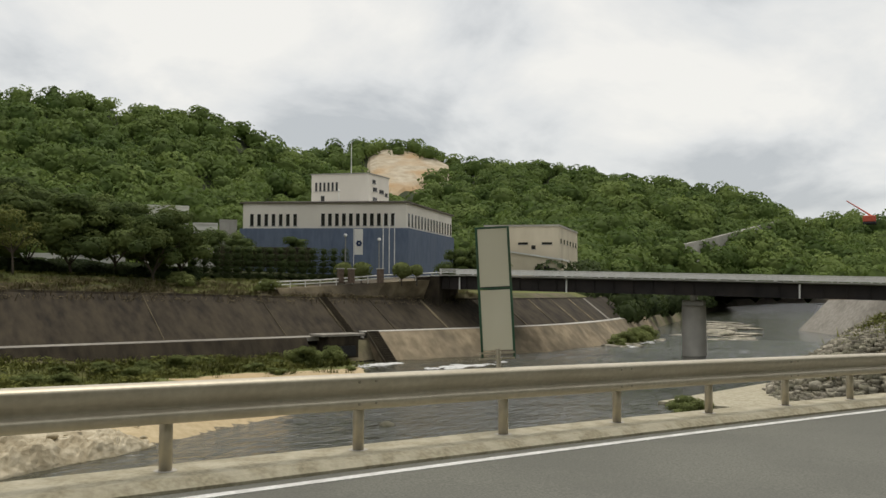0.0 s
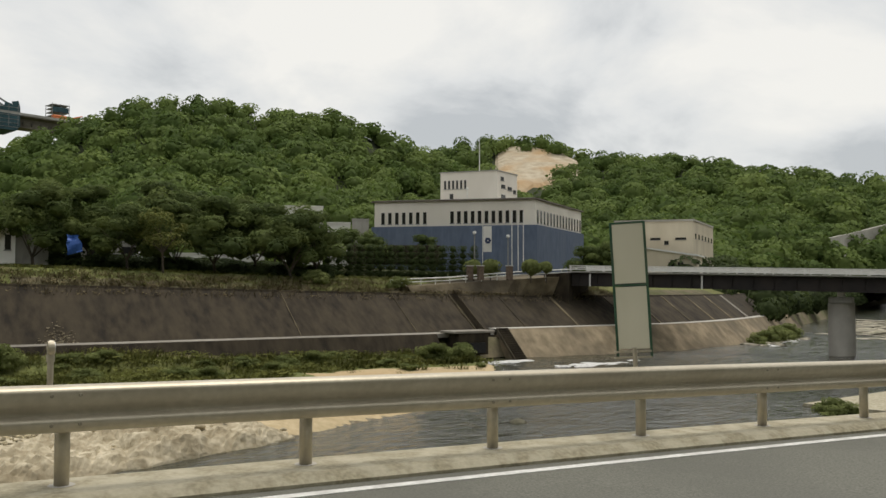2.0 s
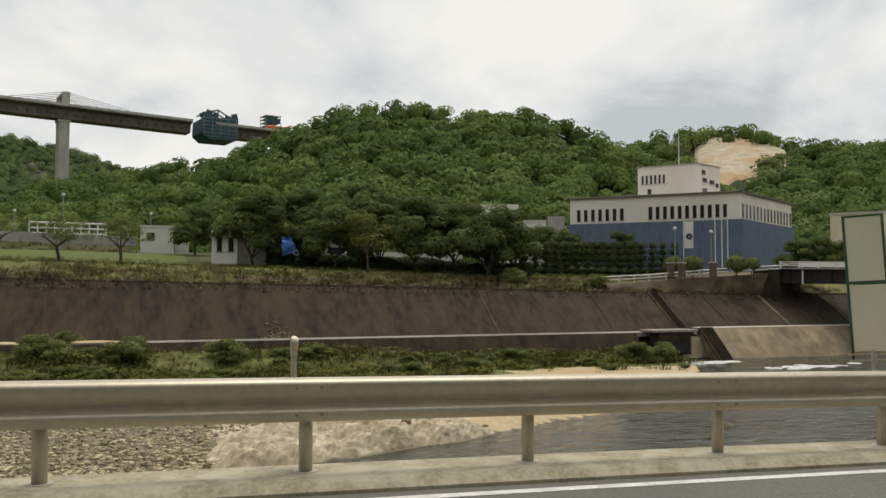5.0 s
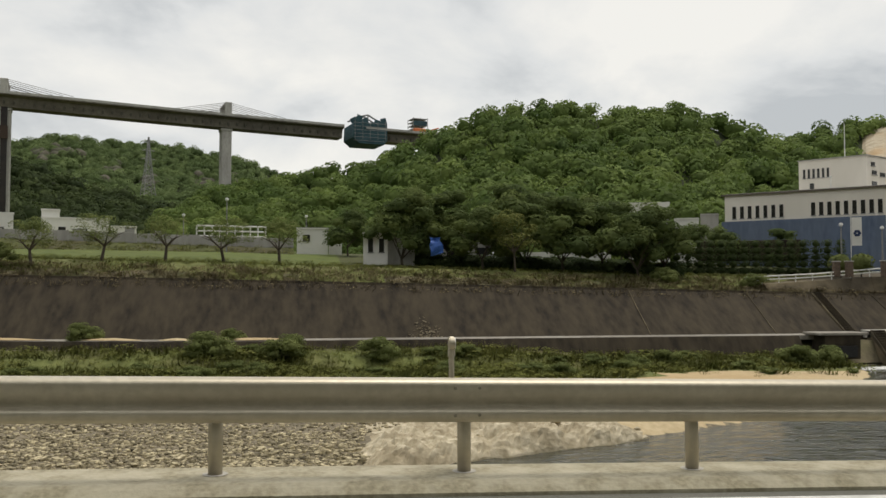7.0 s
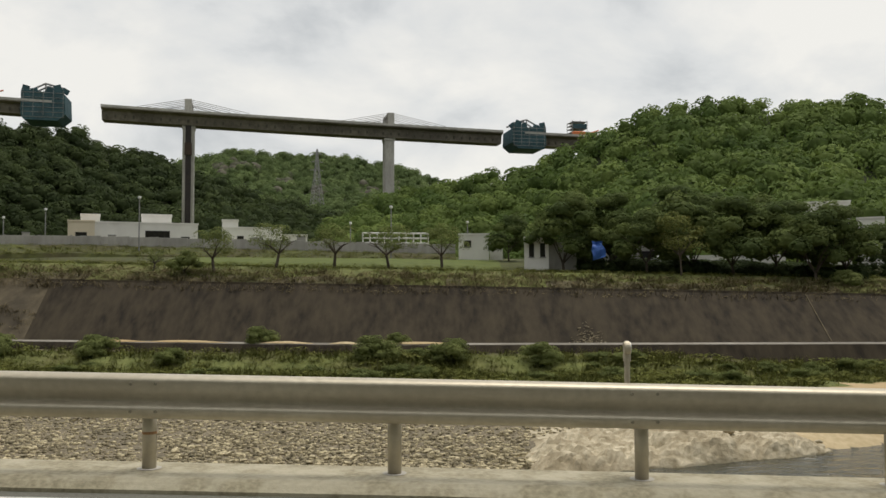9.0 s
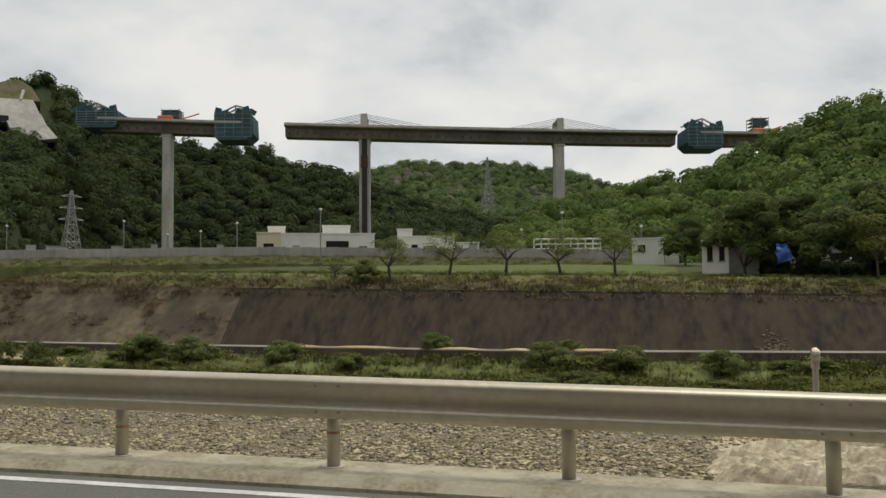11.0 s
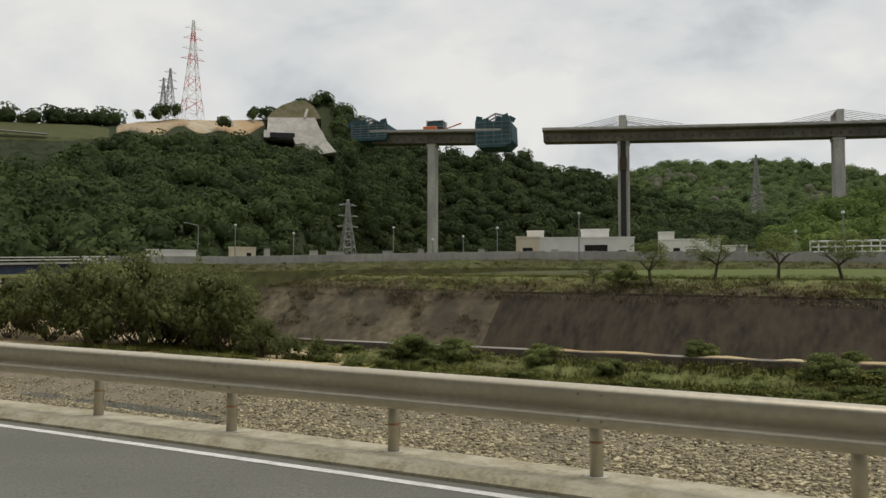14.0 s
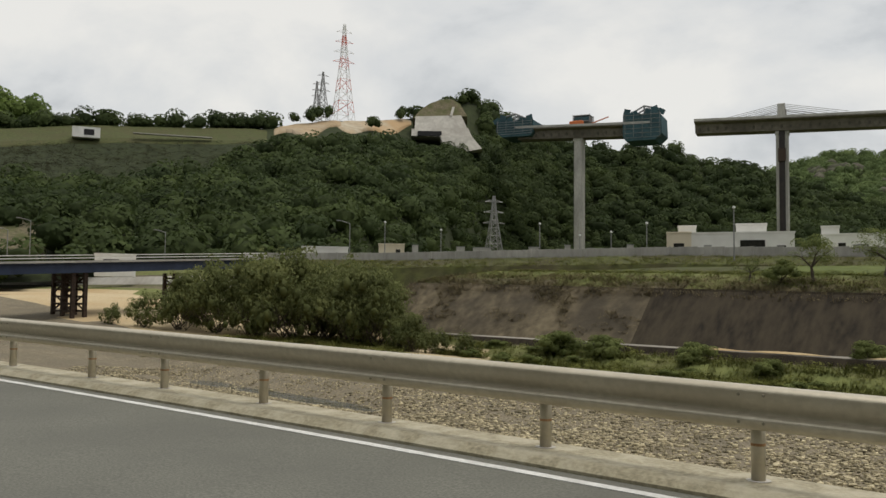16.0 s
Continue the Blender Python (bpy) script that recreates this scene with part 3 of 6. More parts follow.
def crown_shape(seed, leaves, size, core=0.78):
    """A crown of unit radius: a lumpy dark core and many small tilted leaf clumps round it. Vertices and quads."""
    rng = np.random.default_rng(seed)
    bmc = fresh()
    bmesh.ops.create_icosphere(bmc, subdivisions=1, radius=core)
    cv = np.array([v.co[:] for v in bmc.verts]) * (0.8 + 0.4 * rng.random((len(bmc.verts), 1)))
    cf = [tuple(v.index for v in f.verts) for f in bmc.faces]
    bmc.free()
    lumps = rng.normal(size=(7, 3))
    lumps /= np.linalg.norm(lumps, axis=1)[:, None]
    d = rng.normal(size=(leaves, 3))
    d /= np.linalg.norm(d, axis=1)[:, None]
    d[:, 2] = np.where(d[:, 2] < -0.5, -d[:, 2], d[:, 2])
    r = 0.72 + 0.33 * (np.maximum(0, (d @ lumps.T)).max(1) ** 6) + 0.1 * rng.random(leaves)
    c = d * r[:, None]
    nrm = d + rng.normal(size=(leaves, 3)) * 0.42
    nrm /= np.linalg.norm(nrm, axis=1)[:, None]
    a = np.cross(nrm, rng.normal(size=(leaves, 3)))
    a /= np.linalg.norm(a, axis=1)[:, None]
    b = np.cross(nrm, a)
    s = size * (0.6 + 0.8 * rng.random((leaves, 1)))
    quad = np.stack([c - a * s - b * s * 0.5, c + a * s * 0.3 - b * s * 0.7, c + a * s + b * s * 0.4, c - a * s * 0.2 + b * s * 0.8], 1)
    quad += rng.normal(size=quad.shape) * size * 0.12
    verts = np.concatenate([cv, quad.reshape(-1, 3)])
    n0 = len(cv)
    flip = np.einsum("ij,ij->i", np.cross(quad[:, 1] - quad[:, 0], quad[:, 2] - quad[:, 0]), d) < 0
    idx = np.arange(leaves * 4).reshape(-1, 4)
    idx[flip] = idx[flip][:, ::-1]
    soft = d * 0.8 + nrm * 0.4 + np.array((0, 0, 0.3))
    normals = np.concatenate([cv / core, np.repeat(soft, 4, 0)])
    return verts, np.array(cf), idx + n0, normals / np.linalg.norm(normals, axis=1)[:, None]


def bulk(name, shapes, places, material, label, category="", kind="stuff", parent=None):
    """Many crowns (x, y, z, radius, height, turn, shape) joined into one mesh."""
    vs, tris, quads, at, tones, ns = [], [], [], 0, [], []
    rng = np.random.default_rng(5)
    for x, y, z, r, h, a, k in places:
        v, t, q, *soft = shapes[k % len(shapes)]
        ca, sa = math.cos(a), math.sin(a)
        turn = np.array([[ca, sa, 0], [-sa, ca, 0], [0, 0, 1]])
        w = v @ turn * (r, r, h) + (x, y, z)
        if soft:
            ns.append(soft[0] @ turn)
        vs.append(w), tris.append(t + at), quads.append(q + at)
        at += len(v)
        tones.append(np.full(len(v), rng.random()))
    V, T, Q = np.concatenate(vs), np.concatenate(tris), np.concatenate(quads)
    me = bpy.data.meshes.new(name)
    me.vertices.add(len(V))
    me.vertices.foreach_set("co", V.ravel())
    loops = np.concatenate([T.ravel(), Q.ravel()])
    me.loops.add(len(loops))
    me.loops.foreach_set("vertex_index", loops.astype(np.int32))
    starts = np.concatenate([np.arange(len(T)) * 3, len(T) * 3 + np.arange(len(Q)) * 4])
    me.polygons.add(len(starts))
    me.polygons.foreach_set("loop_start", starts.astype(np.int32))
    me.update(calc_edges=True)
    if ns:
        me.shade_smooth()
        me.normals_split_custom_set_from_vertices(np.concatenate(ns))
    tone = me.attributes.new("tone", "FLOAT", "POINT")
    tone.data.foreach_set("value", np.concatenate(tones).astype(np.float32))
    me.materials.append(M[material])
    ob = new(name, me)
    if parent:
        ob.parent = parent
    if category:
        tagged(ob, label, category, kind=kind)
    return ob


FAR = [crown_shape(10 + i, 185, 0.108, 0.64) for i in range(6)]


def hill(name, crests, foot_d, foot_z, spacing, bare=lambda b, u: False, label="wooded hillside", umin=0.0, leaf="leaf", size=1.0):
    drop = spacing * 0.8
    crests = sorted(crests)
    b0, b1 = crests[0][0], crests[-1][0]
    us = [0, 0.06, 0.12, 0.2, 0.28, 0.36, 0.44, 0.52, 0.6, 0.68, 0.76, 0.84, 0.9, 0.95, 1, 1.06, 1.15, 1.3, 1.5]
    bs = np.linspace(b0, b1, int((b1 - b0) * 1.6) + 2)
    v = [hill_at(crests, foot_d, foot_z, b, u, drop) for b in bs for u in us]
    k = len(us)
    f = [(i * k + j, (i + 1) * k + j, (i + 1) * k + j + 1, i * k + j + 1) for i in range(len(bs) - 1) for j in range(k - 1)]
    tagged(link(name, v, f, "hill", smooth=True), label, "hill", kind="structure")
    rng = random.Random(name)
    spots = []
    dmax = max(c[2] for c in crests)
    u = umin
    while u < 1.06:
        d0 = rise(foot_d, (b0 + b1) / 2)
        d1 = rise([(c[0], c[2]) for c in crests], (b0 + b1) / 2)
        d = d0 + (d1 - d0) * u
        b = b0 + rng.random()
        step = math.degrees(spacing / d)
        while b < b1:
            bb, uu = b + rng.uniform(-0.45, 0.45) * step, u + rng.uniform(-0.5, 0.5) * spacing / (d1 - d0)
            if not bare(bb, uu):
                x, y, z = hill_at(crests, foot_d, foot_z, min(b1, max(b0, bb)), max(0, uu), drop)
                r = spacing * rng.uniform(0.5, 0.95) * size
                spots.append((x, y, z + r * rng.uniform(0.35, 0.8), r, r * rng.uniform(0.75, 1.05), rng.uniform(0, 6.28), rng.randrange(6)))
            b += step
        u += spacing * 0.95 / (d1 - d0)
    bulk("forest", FAR, spots, leaf, "dense fresh green deciduous woodland on the hillside", "woodland")
    return len(spots)


A_CREST = [(9, 4.6, 425), (5, 6.5, 420), (1.3, 7.2, 410), (-0.9, 7.6, 400), (-4.1, 7.9, 385), (-5.8, 8.8, 370), (-7.7, 9.5, 360), (-9.6, 10.4, 350), (-12.2, 11.7, 340), (-14.4, 12.0, 335), (-16.5, 11.9, 335), (-19.3, 11.55, 335), (-22.3, 11.55, 335), (-24.5, 11.45, 335), (-26, 10.9, 335), (-27.7, 10.1, 340), (-29.5, 9.25, 345), (-32, 8.3, 350), (-35, 7, 360), (-38, 5.5, 370)]
B_CREST = [(-27, 8.6, 520), (-31.8, 9.2, 520), (-34, 9.8, 520), (-37, 10.0, 520), (-39.2, 9.6, 510), (-41.5, 8.5, 490), (-43.4, 8.7, 470), (-45.2, 8.5, 460), (-46.7, 8.45, 450), (-49.6, 7.85, 440), (-52.5, 7.25, 430), (-55.4, 7.1, 430), (-58.8, 6.35, 430), (-61.5, 5.5, 430), (-62.3, 4.4, 430), (-64.5, 3.3, 430), (-70, 2.6, 430)]
C_CREST = [(-54, 3.2, 620), (-58.7, 3.7, 620), (-62, 4.1, 620), (-64.6, 4.3, 620), (-65.5, 4.7, 620), (-67.2, 4.5, 620), (-72, 4.6, 620), (-80, 4.0, 620)]
F_CREST = [(21, 8.0, 950), (17, 8.6, 950), (15.2, 9.15, 950), (13.5, 9.2, 950), (12.5, 9.0, 950), (9.3, 9.05, 950), (5.7, 8.5, 950), (4.2, 8.4, 950), (2.8, 7.85, 950), (1.3, 7.2, 950), (-3, 6.2, 950)]
E_CREST = [(36, 11.4, 640), (33.4, 11.2, 640), (30.8, 10.5, 640), (27.9, 9.95, 640), (24.2, 10.0, 640), (22.5, 9.2, 640), (20.8, 8.8, 640), (19.3, 8.5, 640), (16.7, 7.5, 640), (13, 6.3, 640), (9, 5.2, 620), (5, 4.4, 600)]
G_CREST = [(72, 10.05, 470), (66, 10.45, 470), (62.5, 10.95, 470), (60, 11.15, 470), (55.8, 11.35, 470), (50.5, 11.55, 470), (48.3, 11.95, 480), (46.3, 12.25, 490), (43.5, 12.35, 510), (41.4, 12.45, 530), (40.4, 12.5, 540), (39.2, 12.8, 545), (37.6, 13.6, 550), (36.3, 13.2, 555), (35.2, 12.30, 560), (33.4, 11.30, 570), (32, 10.20, 580)]
H_CREST = [(58, 9.2, 700), (62.4, 10.3, 700), (63.7, 10.8, 700), (65.3, 11.5, 700), (66.5, 12.0, 700), (70, 13, 700), (78, 13.2, 700)]


B_FOOT, B_LOW = [(-70, 335), (-58, 325), (-52, 240), (-46, 215), (-27, 215)], [(-70, 0), (-27, 6)]
G_FOOT, G_LOW = [(32, 480), (36, 440), (40, 300), (46, 215), (72, 215)], [(32, 22), (46, 8), (72, 3)]


def seen_e(crests, foot_d, foot_z, b, u):
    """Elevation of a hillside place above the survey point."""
    x, y, z = hill_at(crests, foot_d, foot_z, b, max(0.0, u))
    return math.degrees(math.atan2(z - SZ, math.hypot(x - SX, y - SY)))


def cut_bare(b, u):
    if not -41.6 < b < -34.9:
        return False
    low = rise([(-41.6, 0.93), (-39.7, 0.9), (-38.9, 0.62), (-38.0, 0.4), (-36.5, 0.45), (-34.9, 0.72)], b)
    return low + 0.04 * math.sin(b * 7) < u < 0.96 - 0.03 * abs(math.sin(b * 3))


def g_bare(b, u):
    if b > 50:
        if b > 63.6 and 0.02 < u < 0.2 + 0.05 * math.sin(b * 4):
            return True
        tree_line = rise([(50, 9.6), (53, 8.3), (56, 7.1), (60, 6.5), (72, 6.3)], b) + 0.25 * math.sin(b * 3.1)
        return seen_e(sorted(G_CREST), G_FOOT, G_LOW, b, u) > tree_line and u < 0.985
    return u > 0.76 and 41.0 < b <= 50 or (36.5 < b < 41.8 and 0.67 < u < 0.97)


hill("hill_a", A_CREST, [(-40, 185), (-5, 185), (9, 260)], [(-40, 6), (9, 10)], 6.2)
hill("hill_b", B_CREST, B_FOOT, B_LOW, 7.8, cut_bare)
hill("hill_c", C_CREST, [(-80, 380), (-54, 380)], [(-80, 2), (-54, 2)], 11.0)
hill("hill_f", F_CREST, [(-3, 500), (21, 500)], [(-3, 30), (21, 30)], 8.5, umin=0.35, leaf="leaf_hazed", size=0.85)
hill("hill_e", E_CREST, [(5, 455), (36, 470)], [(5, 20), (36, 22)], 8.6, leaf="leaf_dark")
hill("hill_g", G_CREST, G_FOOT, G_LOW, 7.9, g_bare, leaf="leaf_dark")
hill("hill_h", H_CREST, [(58, 480), (78, 480)], [(58, 40), (78, 40)], 12.0, umin=0.3)


def patch(name, crests, foot_d, foot_z, b0, b1, u0, u1, lift, material, label, nb=14, nu=8, edge=0.0):
    """A bare piece of hillside, lying a little over the hill's ground."""
    crests = sorted(crests)
    v, f = [], []
    for i in range(nb + 1):
        for j in range(nu + 1):
            b = b0 + (b1 - b0) * i / nb
            lo = u0 + edge * (0.5 + 0.5 * math.sin(b * 2.3 + 1)) + edge * abs(2 * i / nb - 1) ** 2
            hi = u1 - 0.05 * edge * (1 + math.sin(b * 3.7))
            x, y, z = hill_at(crests, foot_d, foot_z, b, lo + (hi - lo) * j / nu, 7.0)
            rim = min(i, nb - i, 2) / 2 * min(j, 2) / 2
            v.append((x, y, z - 1.5 + (lift + 1.5) * max(rim, 0.0 if min(i, nb - i) == 0 or j == 0 else 0.75)))
    k = nu + 1
    f = [(i * k + j, (i + 1) * k + j, (i + 1) * k + j + 1, i * k + j + 1) for i in range(nb) for j in range(nu)]
    return tagged(link(name, v, f, material), label, "earthworks", kind="structure")


patch("earth_cut", B_CREST, B_FOOT, B_LOW, -41.4, -34.9, 0.55, 0.975, 3.5, "terrace", "bare sandy cutting near the hilltop", edge=0.12)
patch("earth_terrace", G_CREST, G_FOOT, G_LOW, 41.0, 46.5, 0.86, 0.985, 2.0, "terrace", "bare earth and shotcrete terrace under the pylons", edge=0.05)
patch("orange_cutting", G_CREST, G_FOOT, G_LOW, 45.6, 50.6, 0.84, 0.99, 2.3, "orange_earth", "bare orange earth cutting on the hilltop", edge=0.08)
patch("grassed_embankment", G_CREST, G_FOOT, G_LOW, 50.0, 71.5, 0.84, 0.98, 2.0, "turf", "mown green embankment below the hilltop", nb=24)
patch("earth_cliff", G_CREST, G_FOOT, G_LOW, 63.4, 71, 0.0, 0.22, 1.5, "earth", "bare brown earth cliff at the foot of the hill", nb=20, edge=0.04)

# ---- viaduct under construction ----
VX, VY, UX, UY = -139.8 + 3.4, 415.8 + 0.9, 96.85, 25.2
V_TURN = math.degrees(math.atan2(UY, UX))


def span(s, across=0.0, z=0.0):
    """A place on the viaduct, s in spans of 100 m from the first pier."""
    return Vector((VX + UX * (s - 1) - UY / 100 * across, VY + UY * (s - 1) + UX / 100 * across, z))


def deck_z(s):
    return 92.3 - 3.6 * s + 0.4 * s * s


viaduct = thing("viaduct", "unfinished concrete extradosed viaduct on tall piers with short stay towers", "bridge")


def deck_run(s0, s1):
    n = max(2, int((s1 - s0) * 12))
    v, f = [], []
    prof = [(-8.5, 0.0), (-8.5, -0.5), (-5.2, -1.2), (-4.2, -5.4), (4.2, -5.4), (5.2, -1.2), (8.5, -0.5), (8.5, 0.0)]
    for i in range(n + 1):
        s = s0 + (s1 - s0) * i / n
        v += [tuple(span(s, a, deck_z(s) + z)) for a, z in prof]
    k = len(prof)
    for i in range(n):
        f += [(i * k + j, i * k + (j + 1) % k, (i + 1) * k + (j + 1) % k, (i + 1) * k + j) for j in range(k)]
    f += [tuple(range(k)), tuple(range(n * k + k - 1, n * k - 1, -1))]
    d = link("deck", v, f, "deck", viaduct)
    # barrier along both edges, lower flange and dark plugs for openings in the web
    for a in (-8.4, 8.4):
        v, f = [], []
        for i in range(n + 1):
            s = s0 + (s1 - s0) * i / n
            v += [tuple(span(s, a + da, deck_z(s) + z)) for da, z in ((-0.2, -0.05), (-0.2, 1.1), (0.2, 1.1), (0.2, -0.05))]
        for i in range(n):
            f += [(i * 4 + j, i * 4 + (j + 1) % 4, (i + 1) * 4 + (j + 1) % 4, (i + 1) * 4 + j) for j in range(4)]
        link("parapet", v, f, "concrete", d)
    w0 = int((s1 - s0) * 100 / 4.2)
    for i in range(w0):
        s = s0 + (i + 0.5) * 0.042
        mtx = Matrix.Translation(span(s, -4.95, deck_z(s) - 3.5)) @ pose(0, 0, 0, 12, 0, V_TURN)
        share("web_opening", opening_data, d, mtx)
    return d


# solid plug: the opening's inner shade is put into its darker concrete colour
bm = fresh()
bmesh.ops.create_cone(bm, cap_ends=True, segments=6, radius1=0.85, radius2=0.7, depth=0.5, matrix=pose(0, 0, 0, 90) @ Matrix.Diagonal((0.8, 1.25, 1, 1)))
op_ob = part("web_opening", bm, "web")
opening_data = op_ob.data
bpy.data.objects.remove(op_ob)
deck_run(-0.33, 0.385)
deck_run(0.60, 2.60)
deck_run(2.72, 3.3)


def pier(s, low, w, d, name="pier", mat="concrete"):
    bm = fresh()
    m = Matrix.Translation(span(s, 0, 0)) @ pose(0, 0, 0, 0, 0, V_TURN)
    top = deck_z(s) - 5.3
    box(bm, 0, 0, (low + top) / 2, w, d, top - low, m, bevel=0.5)
    box(bm, 0, 0, top - 0.9, w + 0.7, d + 0.6, 1.7, m, bevel=0.3)
    return part(name, bm, mat, viaduct)


pier(0.0, 15, 4.5, 6.4)
p1 = pier(1.0, 18, 5.6, 6.4)
pier(2.0, 20, 5.2, 6.4)
bm = fresh()
m = Matrix.Translation(span(1.0, -3.7, 0)) @ pose(0, 0, 0, 0, 0, V_TURN)
box(bm, 0.0, 0.1, 53, 2.7, 0.8, 66, m)
part("lift_mast", bm, "girder", p1, "dark steel climbing lift on the pier face")
bm = fresh()
box(bm, 0.0, -0.4, 72, 3.4, 1.2, 6, m)
part("lift_cage", bm, "rust", p1, "rust-coloured lift cage")
for s in (1.0, 2.0):
    bm = fresh()
    for a in (-7.2, 7.2):
        m = Matrix.Translation(span(s, a, deck_z(s))) @ pose(0, 0, 0, 0, 0, V_TURN)
        box(bm, 0, 0, 3.2, 3.4, 1.8, 7.4, m, bevel=0.25)
    box(bm, 0, 0, 6.4, 3.0, 14, 0.8, Matrix.Translation(span(s, 0, deck_z(s))) @ pose(0, 0, 0, 0, 0, V_TURN))
    tw = part("stay_tower", bm, "concrete", viaduct)
    for a in (-7.2, 7.2):
        for i in range(5):
            for sg in (-1, 1):
                bm = fresh()
                tube(bm, span(s + sg * 0.012, a, deck_z(s) + 6.6 - i * 0.8), span(s + sg * (0.29 - i * 0.045), a, deck_z(s) + 1.0), 0.13, seg=5)
                part("stay_cable", bm, "steel_grey", viaduct)


def traveller(s0, s1, zlo, zhi, name, label, ragged=1):
    """A netted form traveller round the deck's end, with its open truss above."""
    t = thing(name, label, "form traveller")
    sm = (s0 + s1) / 2
    L = (s1 - s0) * 100
    m = Matrix.Translation(span(sm, 0, deck_z(sm))) @ pose(0, 0, 0, 0, 0, V_TURN)
    bm = fresh()
    w = 8.6
    pr = [(-L / 2, zlo + 2.0), (-L / 2 + 1.5, zlo), (L / 2 - 3.5, zlo), (L / 2, zlo + 3.0), (L / 2 - 0.4, zhi - 3), (L / 2 - 4, zhi - 0.6), (0.5, zhi - 2.2), (-L / 2 + 2, zhi - 1), (-L / 2, zhi - 2.0)]
    if ragged < 0:
        pr = [(-x, z) for x, z in reversed(pr)]
    vs = [[bm.verts.new(m @ Vector((x, y, z))) for x, z in pr] for y in (-w, w)]
    bm.faces.new(vs[0]), bm.faces.new(list(reversed(vs[1])))
    for i in range(len(pr)):
        j = (i + 1) % len(pr)
        bm.faces.new((vs[0][j], vs[0][i], vs[1][i], vs[1][j]))
    body = part("netting", bm, "net_teal", t)
    for k in range(6):
        bm = fresh()
        z = zlo + 1.5 + (zhi - zlo - 4) * k / 5
        tube(bm, m @ Vector((-L / 2 + 0.3, -w - 0.12, z)), m @ Vector((L / 2 - 0.5, -w - 0.12, z)), 0.12, seg=5)
        part("scaffold_ledger", bm, "steel_grey", t)
    for k in range(5):
        bm = fresh()
        x = -L / 2 + 1 + (L - 2) * k / 4
        tube(bm, m @ Vector((x, -w - 0.1, zlo + 2)), m @ Vector((x, -w - 0.1, zhi - 1.2)), 0.12, seg=5)
        part("scaffold_standard", bm, "steel_grey", t)
    for k, (f, tall, lean) in enumerate(((-0.42, 3.4, 14), (-0.2, 2.2, -10), (0.12, 2.8, 22), (0.36, 4.2, -18), (0.46, 2.6, 30))):
        bm = fresh()
        box(bm, 0, 0, tall / 2, L * 0.17, 0.15, tall, m @ pose(f * L * ragged, -w + 0.3, zhi - 2.6, 0, lean * ragged, 0))
        part("net_flap", bm, "net_teal", t)
    for y in (-6, 0, 6):
        bm = fresh()
        a, b, c = (-L / 2 + 1.5) * ragged, 0.5 * ragged, (L / 2 - 1.5) * ragged
        tube(bm, m @ Vector((a, y, zhi - 2.2)), m @ Vector((b, y, zhi + 2.4)), 0.45, seg=6)
        tube(bm, m @ Vector((b, y, zhi + 2.4)), m @ Vector((c, y, zhi + 0.4)), 0.45, seg=6)
        tube(bm, m @ Vector((b, y, zhi - 2.5)), m @ Vector((b, y, zhi + 2.4)), 0.4, seg=6)
        part("truss", bm, "steel_grey", t)
    return t


traveller(0.25, 0.445, -8.5, 7.0, "form_traveller", "teal netted form traveller hung at the end of the deck")
traveller(-0.44, -0.23, -4.5, 6.0, "form_traveller", "blue netted form traveller among the trees at the deck", -1)
traveller(2.648, 2.838, -8.0, 5.5, "form_traveller", "teal netted form traveller facing the open gap", -1)


def deck_tower(s, w, h, label):
    t = thing("scaffold_tower", label, "scaffold")
    m = Matrix.Translation(span(s, 0, deck_z(s))) @ pose(0, 0, 0, 0, 0, V_TURN)
    bm = fresh()
    box(bm, -w * 0.2, -6.4, 1.7, w * 0.8, 3.0, 2.6, m, bevel=0.3)
    part("machine_body", bm, "orange", t, "orange construction machine")
    bm = fresh()
    tube(bm, m @ Vector((w * 0.5, 0, 2.6)), m @ Vector((w * 1.5, 0, 5.4)), 0.35, seg=6)
    part("boom", bm, "orange", t)
    for k in range(4):
        bm = fresh()
        box(bm, 0, 0, 3.5 + (h - 3.5) * k / 3, w, 8, 0.35, m)
        part("platform", bm, "steel_grey", t)
    for x in (-w / 2, 0, w / 2):
        for y in (-4, 4):
            bm = fresh()
            tube(bm, m @ Vector((x, y, 0)), m @ Vector((x, y, h + 0.6)), 0.16, seg=5)
            part("standard", bm, "steel_grey", t)
    bm = fresh()
    box(bm, 0, -4.1, h * 0.72, w * 0.92, 0.1, h * 0.3, m)
    part("netting", bm, "net_teal", t)


deck_tower(0.02, 9, 6.5, "scaffold tower with orange machine on the pier head")
deck_tower(3.05, 8.5, 9.0, "scaffold tower with orange machine beside the hill")

# shotcreted portal under the left hilltop
portal = thing("tunnel_portal", "stepped grey shotcrete slope round a tunnel portal", "retaining wall")


def slab(name, pts, depth, material, parent, label=""):
    """A plate from (bearing, elevation) corners on a plane square to their middle bearing."""
    bm = fresh()
    bmid = sum(p[0] for p in pts) / len(pts)
    front, back = [], []
    for b, e, d in pts:
        x, y = plan(b, d)
        front.append(bm.verts.new((x, y, level(e, d))))
        x, y = plan(b, d + depth)
        back.append(bm.verts.new((x, y, level(e, d))))
    bm.faces.new(front), bm.faces.new(list(reversed(back)))
    for i in range(len(pts)):
        j = (i + 1) % len(pts)
        bm.faces.new((front[j], front[i], back[i], back[j]))
    bmesh.ops.recalc_face_normals(bm, faces=bm.faces)
    return part(name, bm, material, parent, label)


